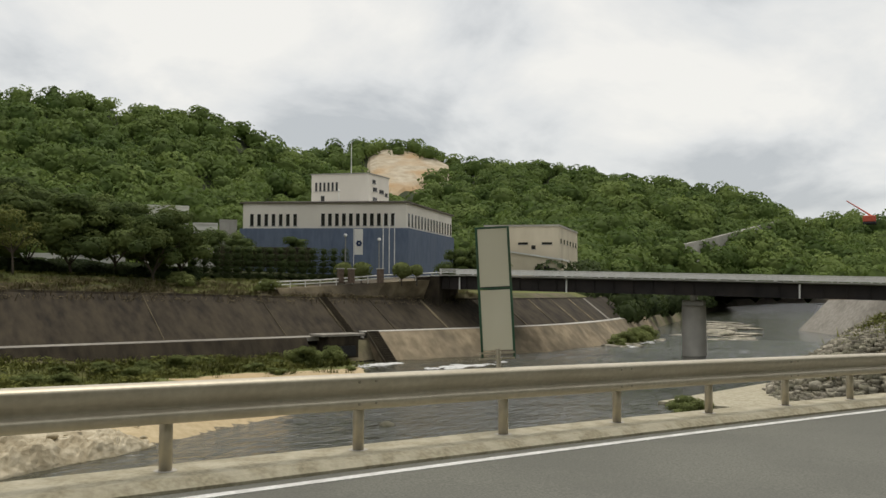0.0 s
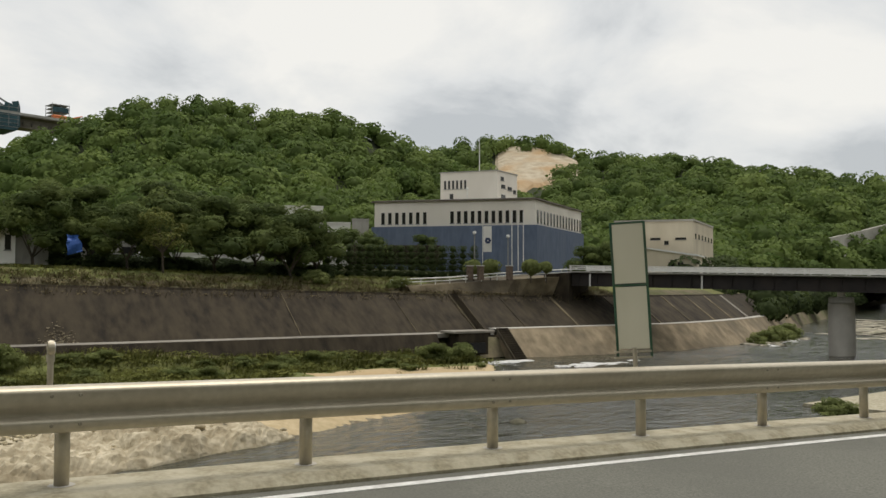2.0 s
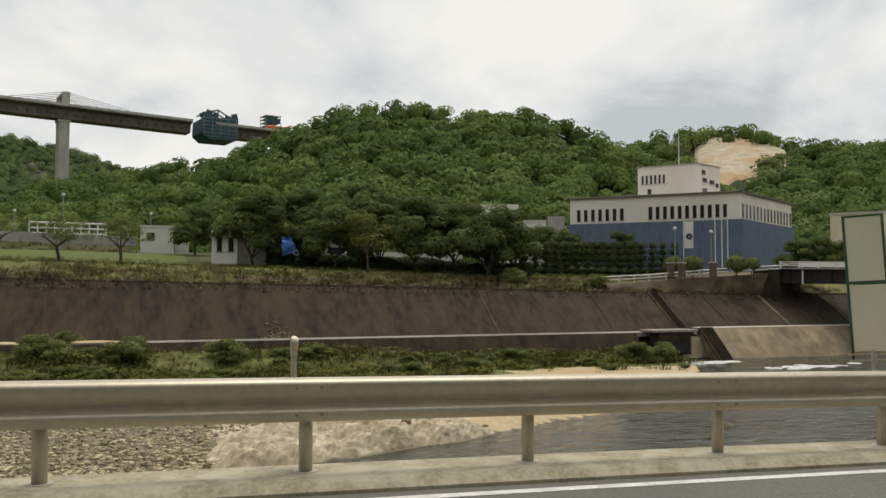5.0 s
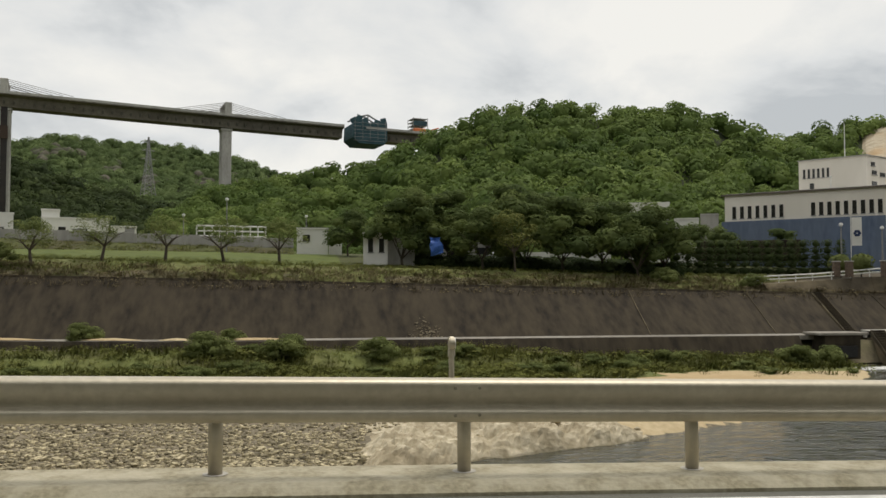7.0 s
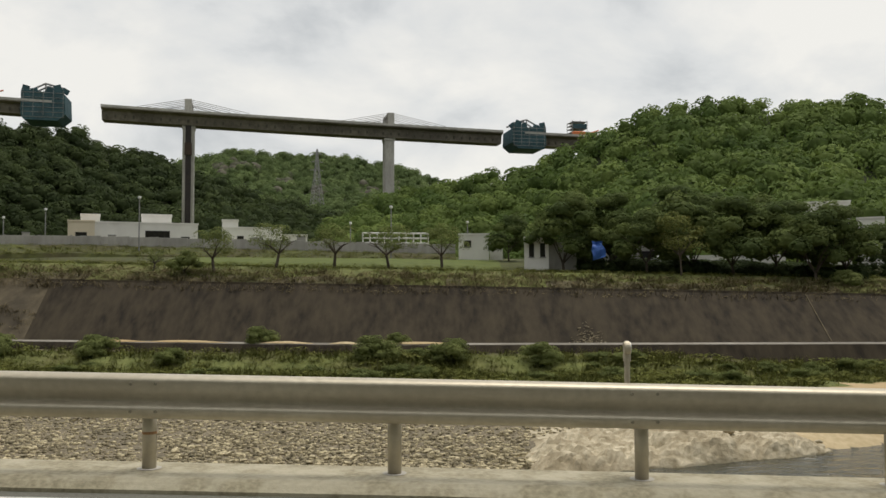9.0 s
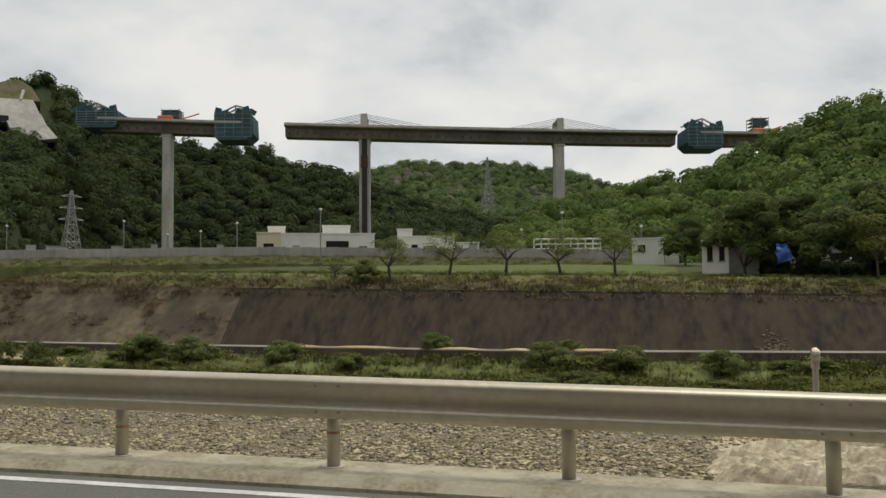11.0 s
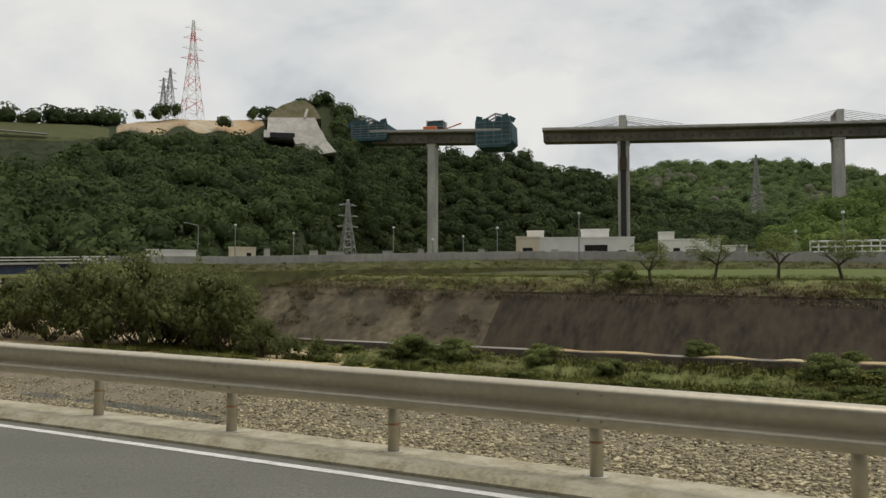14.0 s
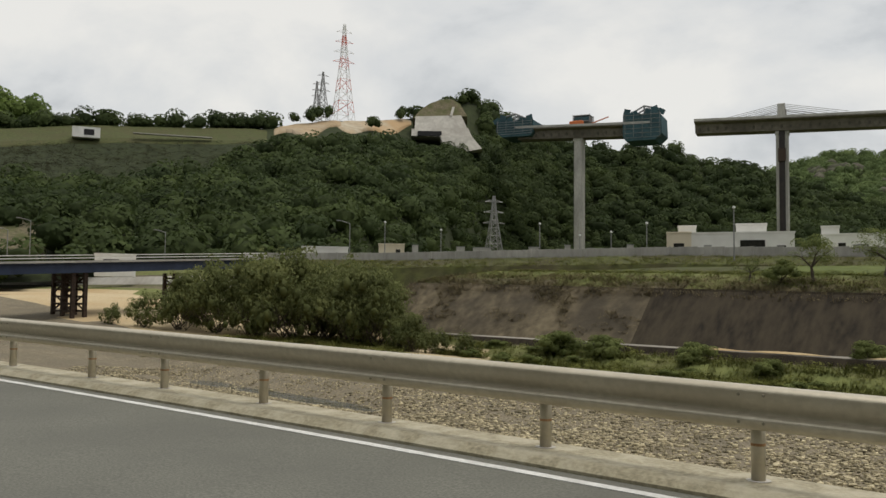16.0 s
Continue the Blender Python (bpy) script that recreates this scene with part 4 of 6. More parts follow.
slab("upper_wall", [(41.1, 11.1, 486), (41.05, 11.95, 490), (38.0, 12.05, 490), (37.6, 11.2, 486)], 30, "concrete_pale", portal)
slab("middle_wall", [(41.3, 10.7, 478), (41.3, 11.15, 480), (37.55, 11.25, 480), (37.2, 10.55, 477)], 26, "concrete_pale", portal)
slab("lower_wall", [(38.9, 9.5, 468), (39.4, 10.75, 472), (37.2, 10.6, 472), (36.6, 9.9, 468)], 26, "concrete_pale", portal)
slab("portal_opening", [(40.9, 10.72, 476), (40.9, 11.02, 476), (39.3, 11.02, 476), (39.3, 10.72, 476)], 3, "black", portal)
slab("drain_channel", [(38.75, 12.05, 489), (38.6, 12.6, 492), (38.45, 12.6, 492), (38.6, 12.05, 489)], 4, "concrete_pale", portal)
slab("bare_knoll", [(41.2, 11.85, 496), (40.7, 12.4, 503), (40.1, 12.8, 506), (39.4, 13.05, 508), (38.7, 13.1, 508), (38.1, 12.8, 506), (37.6, 12.0, 498)], 30, "earth", portal)


def pylon(b, d, e0, e1, w, bands, label, arms=3):
    """A lattice transmission tower."""
    x, y = plan(b, d)
    z0, h = level(e0, d) - 4, level(e1, d) - level(e0, d) + 4
    t = thing("transmission_tower", label, "pylon", pose(x, y, z0, 0, 0, b + 20))
    def half(f):
        return w / 2 * (1 - f) ** 1.3 * 0.92 + w * 0.05
    nb = 9
    rad = max(0.14, d * 0.00032)
    for i in range(nb):
        f0, f1 = i / nb, (i + 1) / nb
        a0, a1 = half(f0), half(f1)
        bm = fresh()
        c0 = [Vector((sx * a0, sy * a0, f0 * h)) for sx, sy in ((-1, -1), (1, -1), (1, 1), (-1, 1))]
        c1 = [Vector((sx * a1, sy * a1, f1 * h)) for sx, sy in ((-1, -1), (1, -1), (1, 1), (-1, 1))]
        for k in range(4):
            tube(bm, c0[k], c1[k], rad, seg=4)
            tube(bm, c0[k], c1[(k + 1) % 4], rad * 0.6, seg=4)
            tube(bm, c0[(k + 1) % 4], c1[k], rad * 0.6, seg=4)
            tube(bm, c1[k], c1[(k + 1) % 4], rad * 0.6, seg=4)
        part("lattice_section", bm, bands[i % len(bands)], t)
    for k in range(arms):
        f = 0.62 + 0.3 * k / max(1, arms - 1)
        bm = fresh()
        L = w * (0.62 - 0.06 * k)
        tube(bm, (-L, 0, f * h), (L, 0, f * h), rad * 0.8, seg=4)
        tube(bm, (-L, 0, f * h), (0, 0, f * h + h * 0.035), rad * 0.6, seg=4)
        tube(bm, (L, 0, f * h), (0, 0, f * h + h * 0.035), rad * 0.6, seg=4)
        part("cross_arm", bm, bands[(5 + k) % len(bands)], t)


pylon(45.85, 500, 11.75, 17.6, 11, ["steel_white", "steel_red"], "tall red and white lattice transmission tower on the hilltop", 4)
pylon(47.2, 520, 11.9, 14.6, 7, ["steel_grey"], "grey lattice transmission tower beside the red one")
pylon(47.6, 510, 11.9, 14.0, 5, ["steel_grey"], "smaller grey lattice transmission tower")
pylon(35.8, 260, 3.0, 6.8, 5.5, ["steel_grey"], "grey lattice transmission tower behind the yard")
pylon(9.55, 720, 6.0, 9.3, 9, ["steel_grey"], "distant grey lattice transmission tower on the valley side")

# ---- far bank buildings ----


def prism(bm, pts, z0, z1):
    lo = [bm.verts.new((x, y, z0)) for x, y in pts]
    hi = [bm.verts.new((x, y, z1)) for x, y in pts]
    bm.faces.new(hi), bm.faces.new(list(reversed(lo)))
    for i in range(len(pts)):
        j = (i + 1) % len(pts)
        bm.faces.new((lo[i], lo[j], hi[j], hi[i]))
    bmesh.ops.recalc_face_normals(bm, faces=bm.faces)
    return bm


def quad_plan(left, corner, right):
    """Footprint from its left end, near corner and right end, closed as a parallelogram."""
    L, C, R = Vector(left), Vector(corner), Vector(right)
    return [tuple(L), tuple(C), tuple(R), tuple(L + R - C)]


def grown(pts, g):
    c = sum((Vector(p) for p in pts), Vector((0, 0))) / len(pts)
    return [tuple(Vector(p) + (Vector(p) - c).normalized() * g) for p in pts]


def opening(parent, a, b, f, w, z0, z1, name="window", material="glass_dark", out=0.06, frame_mat="steel_grey"):
    """A framed window at fraction f along the wall from a to b."""
    A, B = Vector((*a, 0)), Vector((*b, 0))
    u = (B - A).normalized()
    nrm = Vector((u.y, -u.x, 0))
    p = A + (B - A) * f
    m = Matrix(((u.x, -nrm.x, 0, p.x), (u.y, -nrm.y, 0, p.y), (0, 0, 1, 0), (0, 0, 0, 1)))
    bm = fresh()
    box(bm, 0, -out / 2, (z0 + z1) / 2, w, out, z1 - z0, m)
    win = part(name, bm, material, parent)
    bm = fresh()
    box(bm, 0, -out, z0 - 0.05, w + 0.16, out * 2, 0.1, m)
    part("sill", bm, frame_mat, win)
    return win


hall = thing("office_building", "pale three-storey office building wrapped in blue scaffold netting below", "building")
foot = quad_plan(plan(-27.28, 130), plan(-37.87, 125), plan(-40.83, 147))
part("wall", prism(fresh(), foot, 10.6, 14.42), "wall_white", hall)
part("netting", prism(fresh(), grown(foot, 0.5), 3.0, 10.75), "net_blue", hall, "blue scaffold netting")
part("roof_edge", prism(fresh(), grown(foot, 0.5), 14.42, 14.62), "roof_edge", hall, "thin bronze roof edge")
part("roof", prism(fresh(), grown(foot, -0.2), 14.6, 14.72), "concrete", hall)
for i in range(7):
    opening(hall, foot[0], foot[1], 0.055 + i * 0.0445, 0.5, 11.15, 12.85)
for i in range(11):
    opening(hall, foot[0], foot[1], 0.493 + i * 0.0425, 0.52, 11.15, 12.9)
for i in range(15):
    opening(hall, foot[1], foot[2], 0.045 + i * 0.066, 0.6, 11.1, 12.95)
pent = quad_plan(plan(-31.62, 138), plan(-35.35, 135), plan(-36.68, 141))
ph = part("penthouse", prism(fresh(), pent, 14.7, 19.95), "wall_white", hall)
part("penthouse_roof_edge", prism(fresh(), grown(pent, 0.2), 19.95, 20.1), "concrete", hall)
for i in range(6):
    opening(hall, pent[0], pent[1], 0.085 + i * 0.072, 0.32, 17.4, 18.7)
opening(hall, pent[0], pent[1], 0.2, 0.6, 14.8, 16.6, "door")
opening(hall, pent[1], pent[2], 0.3, 1.3, 15.0, 16.4)
for z, f0, w in ((18.6, 0.25, 0.9), (17.4, 0.3, 1.2), (17.25, 0.62, 1.3), (16.9, 0.86, 0.8)):
    opening(hall, pent[1], pent[2], f0, w, z, z + 0.55, "sign_bar", "black", 0.08)
bm = fresh()
tube(bm, (*plan(-34.2, 139), 19.9), (*plan(-34.2, 139), 25.4), 0.09, 0.05, seg=6)
part("mast", bm, "steel_white", hall)
bm = fresh()
tube(bm, (*plan(-33.4, 131), 14.6), (*plan(-33.4, 131), 16.6), 0.06, seg=6)
ball(bm, (*plan(-33.4, 131), 16.7), 0.22, 1)
part("roof_lamp", bm, "steel_white", hall)

annex = thing("cream_block", "cream rendered four-storey block with small windows", "building")
foot2 = quad_plan(plan(-43.0, 171), plan(-47.87, 170), plan(-49.05, 192))
part("wall", prism(fresh(), foot2, 1.0, 14.4), "wall_cream", annex)
part("roof_edge", prism(fresh(), grown(foot2, 0.25), 14.4, 14.75), "concrete_pale", annex)
for r, z in enumerate((11.2, 7.2, 3.5)):
    for i in range(6):
        opening(annex, foot2[1], foot2[2], 0.1 + i * 0.16, 1.1, z - (1.0 if r == 1 else 0), z + 0.9)
for f, w, z0, z1 in ((0.52, 1.9, 10.9, 11.3), (0.84, 2.0, 10.9, 11.3), (0.8, 1.0, 6.6, 7.7), (0.66, 0.8, 10.0, 10.7)):
    opening(annex, foot2[0], foot2[1], f, w, z0, z1)
bm = fresh()
m = on(-45.9, 160, 0)
bm2 = quad_plan(plan(-43.4, 160), plan(-48.0, 157), plan(-48.4, 165))
lo = [bm.verts.new((x, y, 2.0)) for x, y in bm2]
hi = [bm.verts.new((x, y, z)) for (x, y), z in zip(bm2, (9.4, 7.3, 7.3, 9.4))]
for i in range(4):
    j = (i + 1) % 4
    bm.faces.new((lo[i], lo[j], hi[j], hi[i]))
bm.faces.new(hi)
shed = thing("lean_to_shed", "beige lean-to with a sloping roof beside the cream block", "shed")
part("wall", bm, "wall_cream", shed)
bm = fresh()
g = grown(bm2, 0.5)
lo = [bm.verts.new((x, y, z)) for (x, y), z in zip(g, (9.45, 7.25, 7.25, 9.45))]
hi = [bm.verts.new((x, y, z)) for (x, y), z in zip(g, (9.75, 7.55, 7.55, 9.75))]
bm.faces.new(hi), bm.faces.new(list(reversed(lo)))
for i in range(4):
    j = (i + 1) % 4
    bm.faces.new((lo[i], lo[j], hi[j], hi[i]))
part("roof", bm, "wall_bright", shed, "white sheet roof")
for f in (0.68, 0.8):
    opening(shed, bm2[0], bm2[1], f, 1.0, 4.9, 6.3)


def block(name, label, category, b0, b1, d, z0, z1, depth, material, holes=(), d2=None, parent=None, roof=None):
    t = parent or thing(name, label, category)
    a, c = plan(b0, d), plan(b1, d2 or d)
    u = (Vector(c) - Vector(a)).normalized()
    back = Vector((-u.y, u.x)) * depth
    pts = [a, c, tuple(Vector(c) + back), tuple(Vector(a) + back)]
    part("wall", prism(fresh(), pts, z0, z1), material, t)
    part("roof_edge", prism(fresh(), grown(pts, 0.12), z1, z1 + 0.22), roof or material, t)
    for f, w, h0, h1, mat in holes:
        opening(t, a, c, f, w, h0, h1, "window", mat)
    return t


G, Bk = "glass_dark", "black"
works = block("works_building", "long low white works building with roof plant rooms", "building", 24.7, 17.1, 133, 6.5, 11.6, 9, "wall_bright", [(0.1, 1.4, 9.0, 10.3, G), (0.32, 0.8, 9.0, 9.6, G), (0.4, 0.8, 9.0, 9.6, G), (0.5, 1.2, 8.9, 9.6, G), (0.68, 3.4, 8.7, 10.6, G), (0.9, 1.2, 8.9, 9.8, G)])
block("", "", "", 24.0, 22.9, 136, 11.5, 12.9, 3, "wall_bright", parent=works)
block("", "", "", 20.5, 18.7, 135, 11.5, 13.0, 5, "wall_bright", parent=works)
block("", "", "", 24.72, 23.2, 132.6, 6.5, 11.7, 4, "wall_cream", [(0.5, 1.5, 8.8, 10.2, G)], parent=works)
yard2 = block("works_store", "white flat-roofed store behind the yard wall", "building", 15.6, 11.8, 139, 6.5, 11.6, 7, "wall_bright", [(0.3, 1.0, 9.6, 10.4, G), (0.6, 1.4, 9.0, 10.2, G)])
block("", "", "", 15.6, 14.6, 139.4, 11.5, 12.8, 3, "wall_bright", parent=yard2)
block("works_store", "low white store with a parapet behind the yard wall", "building", 11.7, 10.2, 140, 6.5, 10.6, 6, "wall_bright", [(0.3, 1.2, 8.4, 9.8, G)])
block("storage_cabin", "white storage cabin at the end of the yard wall", "cabin", 0.3, -1.7, 112, 4.6, 8.9, 4, "wall_bright", [(0.3, 0.9, 7.4, 8.2, G)])
block("storage_cabin", "pale cabin half hidden by trees", "cabin", -1.75, -2.6, 113, 4.6, 8.2, 3, "wall_bright")
hut = block("gauge_hut", "small white hut with two tall dark windows", "hut", -4.0, -5.6, 96, 3.4, 7.4, 3, "wall_bright", [(0.3, 0.55, 5.4, 6.9, G), (0.75, 0.55, 5.4, 6.9, G)])
block("", "", "", -5.6, -7.4, 97, 3.4, 6.8, 3, "concrete", parent=hut)
block("site_cabin", "small cream cabin behind the yard wall", "cabin", 43.4, 41.7, 152, 7.0, 11.0, 5, "wall_cream", [(0.75, 0.8, 9.4, 10.2, G)])
block("white_house", "white flat-roofed house behind the trees", "building", -21.3, -23.9, 135, 4.0, 14.1, 8, "wall_bright")
block("white_house", "white house gable beside the hedge", "building", -24.2, -25.7, 128, 4.0, 11.1, 8, "wall_bright", [(0.85, 0.8, 8.3, 8.8, G)])
block("white_house", "grey-roofed house above the hedge", "building", -25.8, -26.9, 140, 4.0, 12.6, 7, "concrete")
block("low_garage", "low pale garage under the trees", "shed", -8.6, -13.5, 112, 3.5, 7.1, 5, "concrete", [(0.3, 2.2, 4.6, 6.6, Bk), (0.7, 2.2, 4.6, 6.6, Bk)])
block("low_garage", "low white shed seen under the trees", "shed", -14.3, -20.2, 110, 3.5, 5.7, 4, "wall_bright")
block("container", "pale site container beyond the bushes", "container", 48.4, 45.4, 150, 6.5, 10.2, 5, "wall_bright", roof="steel_white")
block("bridge_hut", "white control hut beside the blue bridge", "hut", 61.0, 58.6, 190, 5.5, 10.0, 5, "wall_bright", [(0.4, 3.0, 7.6, 9.0, G)])

tarp = thing("blue_tarpaulin", "crumpled bright blue tarpaulin among the trees", "tarpaulin")
bm = fresh()
bmesh.ops.create_grid(bm, x_segments=8, y_segments=8, size=1.0, matrix=on(-8.8, 91, 2.75) @ pose(0, 0, 0, 80) @ Matrix.Diagonal((0.55, 0.95, 1, 1)))
for v in bm.verts:
    v.co += Vector((noise.noise(v.co * 1.3), noise.noise(v.co * 1.7), noise.noise(v.co * 1.1))) * 0.45
part("sheet", bm, "tarp_blue", tarp)
block("blue_shed", "small shed with a bright blue roof on the slope", "shed", -12.4, -13.9, 150, 6.0, 13.0, 4, "concrete", roof="tarp_blue")

rack = thing("pipe_rack", "white steel pipe rack in the works yard", "pipe rack")
ra, rb = Vector((*plan(6.6, 124), 7.2)), Vector((*plan(2.3, 122), 7.0))
for k in range(10):
    p = ra.lerp(rb, k / 9)
    bm = fresh()
    tube(bm, p - Vector((0, 0, 1.5)), p + Vector((0, 0, 2.9 if k != 4 else 3.4)), 0.11, seg=6)
    part("post", bm, "steel_white", rack)
for h in (1.4, 2.1, 2.8):
    bm = fresh()
    tube(bm, ra + Vector((0, 0, h)), rb + Vector((0, 0, h)), 0.12, seg=6)
    part("pipe", bm, "steel_white", rack)
for b, d, w, h in ((41.0, 146, 1.0, 1.2), (38.0, 145, 1.4, 1.0), (36.6, 146, 3.0, 0.9), (33.2, 140, 1.6, 1.0), (31.0, 138, 0.9, 1.3), (29.5, 138, 1.2, 0.8), (27.0, 134, 1.0, 1.3), (23.6, 128, 1.8, 0.9), (22.2, 128, 1.0, 1.1), (19.0, 126, 2.2, 0.8), (13.5, 122, 1.6, 0.9), (10.6, 121, 1.2, 1.2), (8.9, 120, 1.0, 0.9)):
    cb = thing("equipment_cabinet", "grey equipment cabinet behind the yard wall", "cabinet", pose(*plan(b, d), level(3.05, d) - 1.0, 0, 0, b), "yard cabinets")
    bm = fresh()
    box(bm, 0, 0, (h + 1.0) / 2, w, 0.9, h + 1.0, bevel=0.04)
    part("body", bm, "concrete", cb)
    bm = fresh()
    box(bm, 0, 0, h + 1.04, w + 0.12, 1.0, 0.08)
    part("lid", bm, "steel_grey", cb)

# yard wall of concrete panels
yard = tagged(thing("yard_wall", "pale concrete panel wall round the works yard", "wall"), kind="structure")
bm = fresh()
box(bm, 0, 0, -0.9, 3.94, 0.14, 2.8, bevel=0.02)
pn = part("panel", bm, "concrete")
panel_data = pn.data
bpy.data.objects.remove(pn)
bm = fresh()
box(bm, 0, -0.02, -0.8, 0.2, 0.22, 2.85)
pn = part("pillar", bm, "concrete")
pillar_data = pn.data
bpy.data.objects.remove(pn)
YW = [(Vector(plan(52.0, 150)), 8.0), (Vector(plan(43.0, 142)), 8.0), (Vector(plan(24.5, 128)), 8.35), (Vector(plan(0.5, 114)), 6.75)]
for (a, za), (b, zb) in zip(YW, YW[1:]):
    n = int((b - a).length / 4)
    ang = math.degrees(math.atan2(b.y - a.y, b.x - a.x))
    for i in range(n):
        f = (i + 0.5) / n
        p, z = a.lerp(b, f), za + (zb - za) * f
        share("panel", panel_data, yard, pose(p.x, p.y, z + 0.55, 0, 0, ang))
        p, z = a.lerp(b, i / n), za + (zb - za) * i / n
        share("pillar", pillar_data, yard, pose(p.x, p.y, z + 0.5, 0, 0, ang))

# turfed bank at the foot of the yard wall
v, f = [], []
BANK = []
for (a, za), (b, zb) in zip(YW, YW[1:]):
    for i in range(12):
        BANK.append((a.lerp(b, i / 12), za + (zb - za) * i / 12))
BANK.append(YW[-1])
for p, z in BANK:
    d = (Vector((SX, SY)) - p).normalized()
    lump = 0.12 * noise.noise((p.x * 0.2, p.y * 0.2, 5))
    for out, drop in ((0.15, 0.2), (1.6, 0.35), (6.5, 1.6), (9.5, 6.5)):
        q = p + d * out
        v.append((q.x, q.y, z - drop + lump))
for i in range(len(BANK) - 1):
    f += [(i * 4 + j, i * 4 + j + 1, i * 4 + j + 5, i * 4 + j + 4) for j in range(3)]
tagged(link("yard_bank", v, f, "turf_dark", None), "weedy turf bank below the yard wall", "bank", kind="structure")


def globe_lamp(b, d, e0, e1, label="white globe street lamp on a slim pole", arm=False):
    t = thing("street_lamp", label, "street lamp", pose(*plan(b, d), level(e0, d) - 1.2, 0, 0, b), group="yard lamps")
    h = level(e1, d) - level(e0, d) + 1.2
    bm = fresh()
    tube(bm, (0, 0, 0), (0, 0, h), 0.1, 0.07, seg=8)
    part("pole", bm, "steel_grey", t)
    if arm:
        bm = fresh()
        tube(bm, (0, 0, h), (-1.9, 0, h + 0.5), 0.06, seg=6)
        box(bm, -2.1, 0, h + 0.5, 0.8, 0.3, 0.16)
        part("arm", bm, "steel_grey", t)
    else:
        bm = fresh()
        ball(bm, (0, 0, h + 0.16), 0.23, 2, (1, 1, 0.85))
        part("globe", bm, "lamp_glass", t)
        bm = fresh()
        tube(bm, (0, 0, h + 0.31), (0, 0, h + 0.4), 0.21, 0.05, seg=10)
        part("cap", bm, "steel_grey", t)


for b, d, e0, e1 in ((43.0, 150, 3.0, 4.95), (35.9 + 0.2 - 3.3, 150, 3.0, 4.95), (25.95, 140, 3.1, 4.95), (20.63, 120, 2.7, 5.85), (4.75, 110, 2.6, 5.5), (39.3, 155, 3.1, 4.5), (28.2, 145, 3.2, 4.4), (30.2, 150, 3.2, 4.2), (7.4, 130, 3.2, 4.45), (-0.3, 125, 3.2, 4.5), (-33.9, 104, 1.5, 3.6), (-36.1, 106, 1.6, 3.35)):
    globe_lamp(b, d, e0, e1)
for b, d, e0, e1 in ((45.3, 160, 3.1, 4.9), (64.6, 180, 2.6, 4.4), (56.9, 200, 2.7, 4.0), (65.8, 190, 2.6, 3.8)):
    globe_lamp(b, d, e0, e1, "grey street lamp with a short arm", True)

# banner, flag poles
flag = thing("banner", "white vertical banner with a navy round emblem", "banner", on(-34.75, 108, 1.2))
bm = fresh()
box(bm, 0, 0, 3.9, 1.05, 0.06, 3.2)
part("cloth", bm, "wall_bright", flag)
bm = fresh()
tube(bm, (-0.6, 0, -0.5), (-0.6, 0, 5.6), 0.05, seg=6)
part("pole", bm, "steel_white", flag)
bm = fresh()
for k in range(6):
    a = k * math.pi / 3
    bmesh.ops.create_cone(bm, cap_ends=True, segments=12, radius1=0.16, radius2=0.16, depth=0.03, matrix=pose(0.05 + 0.24 * math.cos(a), -0.05, 3.7 + 0.24 * math.sin(a), 90))
part("emblem", bm, "blue_mark", flag, "navy ring emblem")
for b in (-36.35, -36.75, -37.1):
    bm = fresh()
    x, y = plan(b, 115)
    tube(bm, (x, y, 4), (x, y, 11.8), 0.07, 0.05, seg=6)
    tagged(part("flag_pole", bm, "steel_white"), "slim white flag pole before the netted building", "flag pole", "flag poles")

# ---- dark girder bridge downstream ----
gb = thing("girder_bridge", "dark steel girder bridge with pale railings on a round pier", "bridge")
BA, BB = Vector(plan(-40.2, 106)), Vector(plan(-67.17, 101))
BB2 = BB + (BB - BA) * 0.9
bu = (BB - BA).normalized()
b_ang = math.degrees(math.atan2(bu.y, bu.x))
BL = (BB2 - BA).length


def bz(f):
    return 3.7 - 1.12 * f * 1.9


b_tilt = math.degrees(math.asin((bz(1) - bz(0)) / BL))
bmtx = Matrix.Translation((BA.x, BA.y, bz(0))) @ pose(0, 0, 0, 0, -b_tilt, b_ang)
for y in (0.0, 5.5):
    bm = fresh()
    box(bm, BL / 2, y, -0.95, BL, 0.1, 1.44, bmtx)
    gd = part("girder", bm, "girder", gb)
    for z in (-1.7, -0.22):
        bm = fresh()
        box(bm, BL / 2, y, z, BL, 0.5, 0.06, bmtx)
        part("flange", bm, "girder", gd)
    for i in range(int(BL / 2.2)):
        bm = fresh()
        box(bm, 1.1 + i * 2.2, y - 0.14, -0.95, 0.03, 0.18, 1.44, bmtx)
        part("stiffener", bm, "girder", gd)
bm = fresh()
box(bm, BL / 2, 2.75, -0.04, BL, 7.0, 0.12, bmtx)
part("deck_slab", bm, "concrete", gb)
for y in (-0.7, 6.2):
    for z in (0.26, 0.46, 0.66):
        bm = fresh()
        box(bm, BL / 2, y, z, BL, 0.09, 0.11, bmtx)
        part("hand_rail", bm, "steel_white", gb)
    for i in range(int(BL / 2) + 1):
        bm = fresh()
        box(bm, 0.2 + i * 2.0, y, 0.36, 0.14, 0.1, 0.66, bmtx)
        part("rail_post", bm, "steel_white", gb)
for x in (2.5, 15.5, 40.5):
    bm = fresh()
    tube(bm, bmtx @ Vector((x, -0.35, -0.25)), bmtx @ Vector((x, -0.35, -1.75)), 0.1, seg=8)
    part("drain_pipe", bm, "steel_white", gb)
pc = Vector(plan(-56.4, 103.5))
bm = fresh()
tube(bm, (pc.x, pc.y, -7), (pc.x, pc.y, 0.1), 1.35, 1.35, seg=28)
pr = part("pier", bm, "concrete_pale", gb)
bm = fresh()
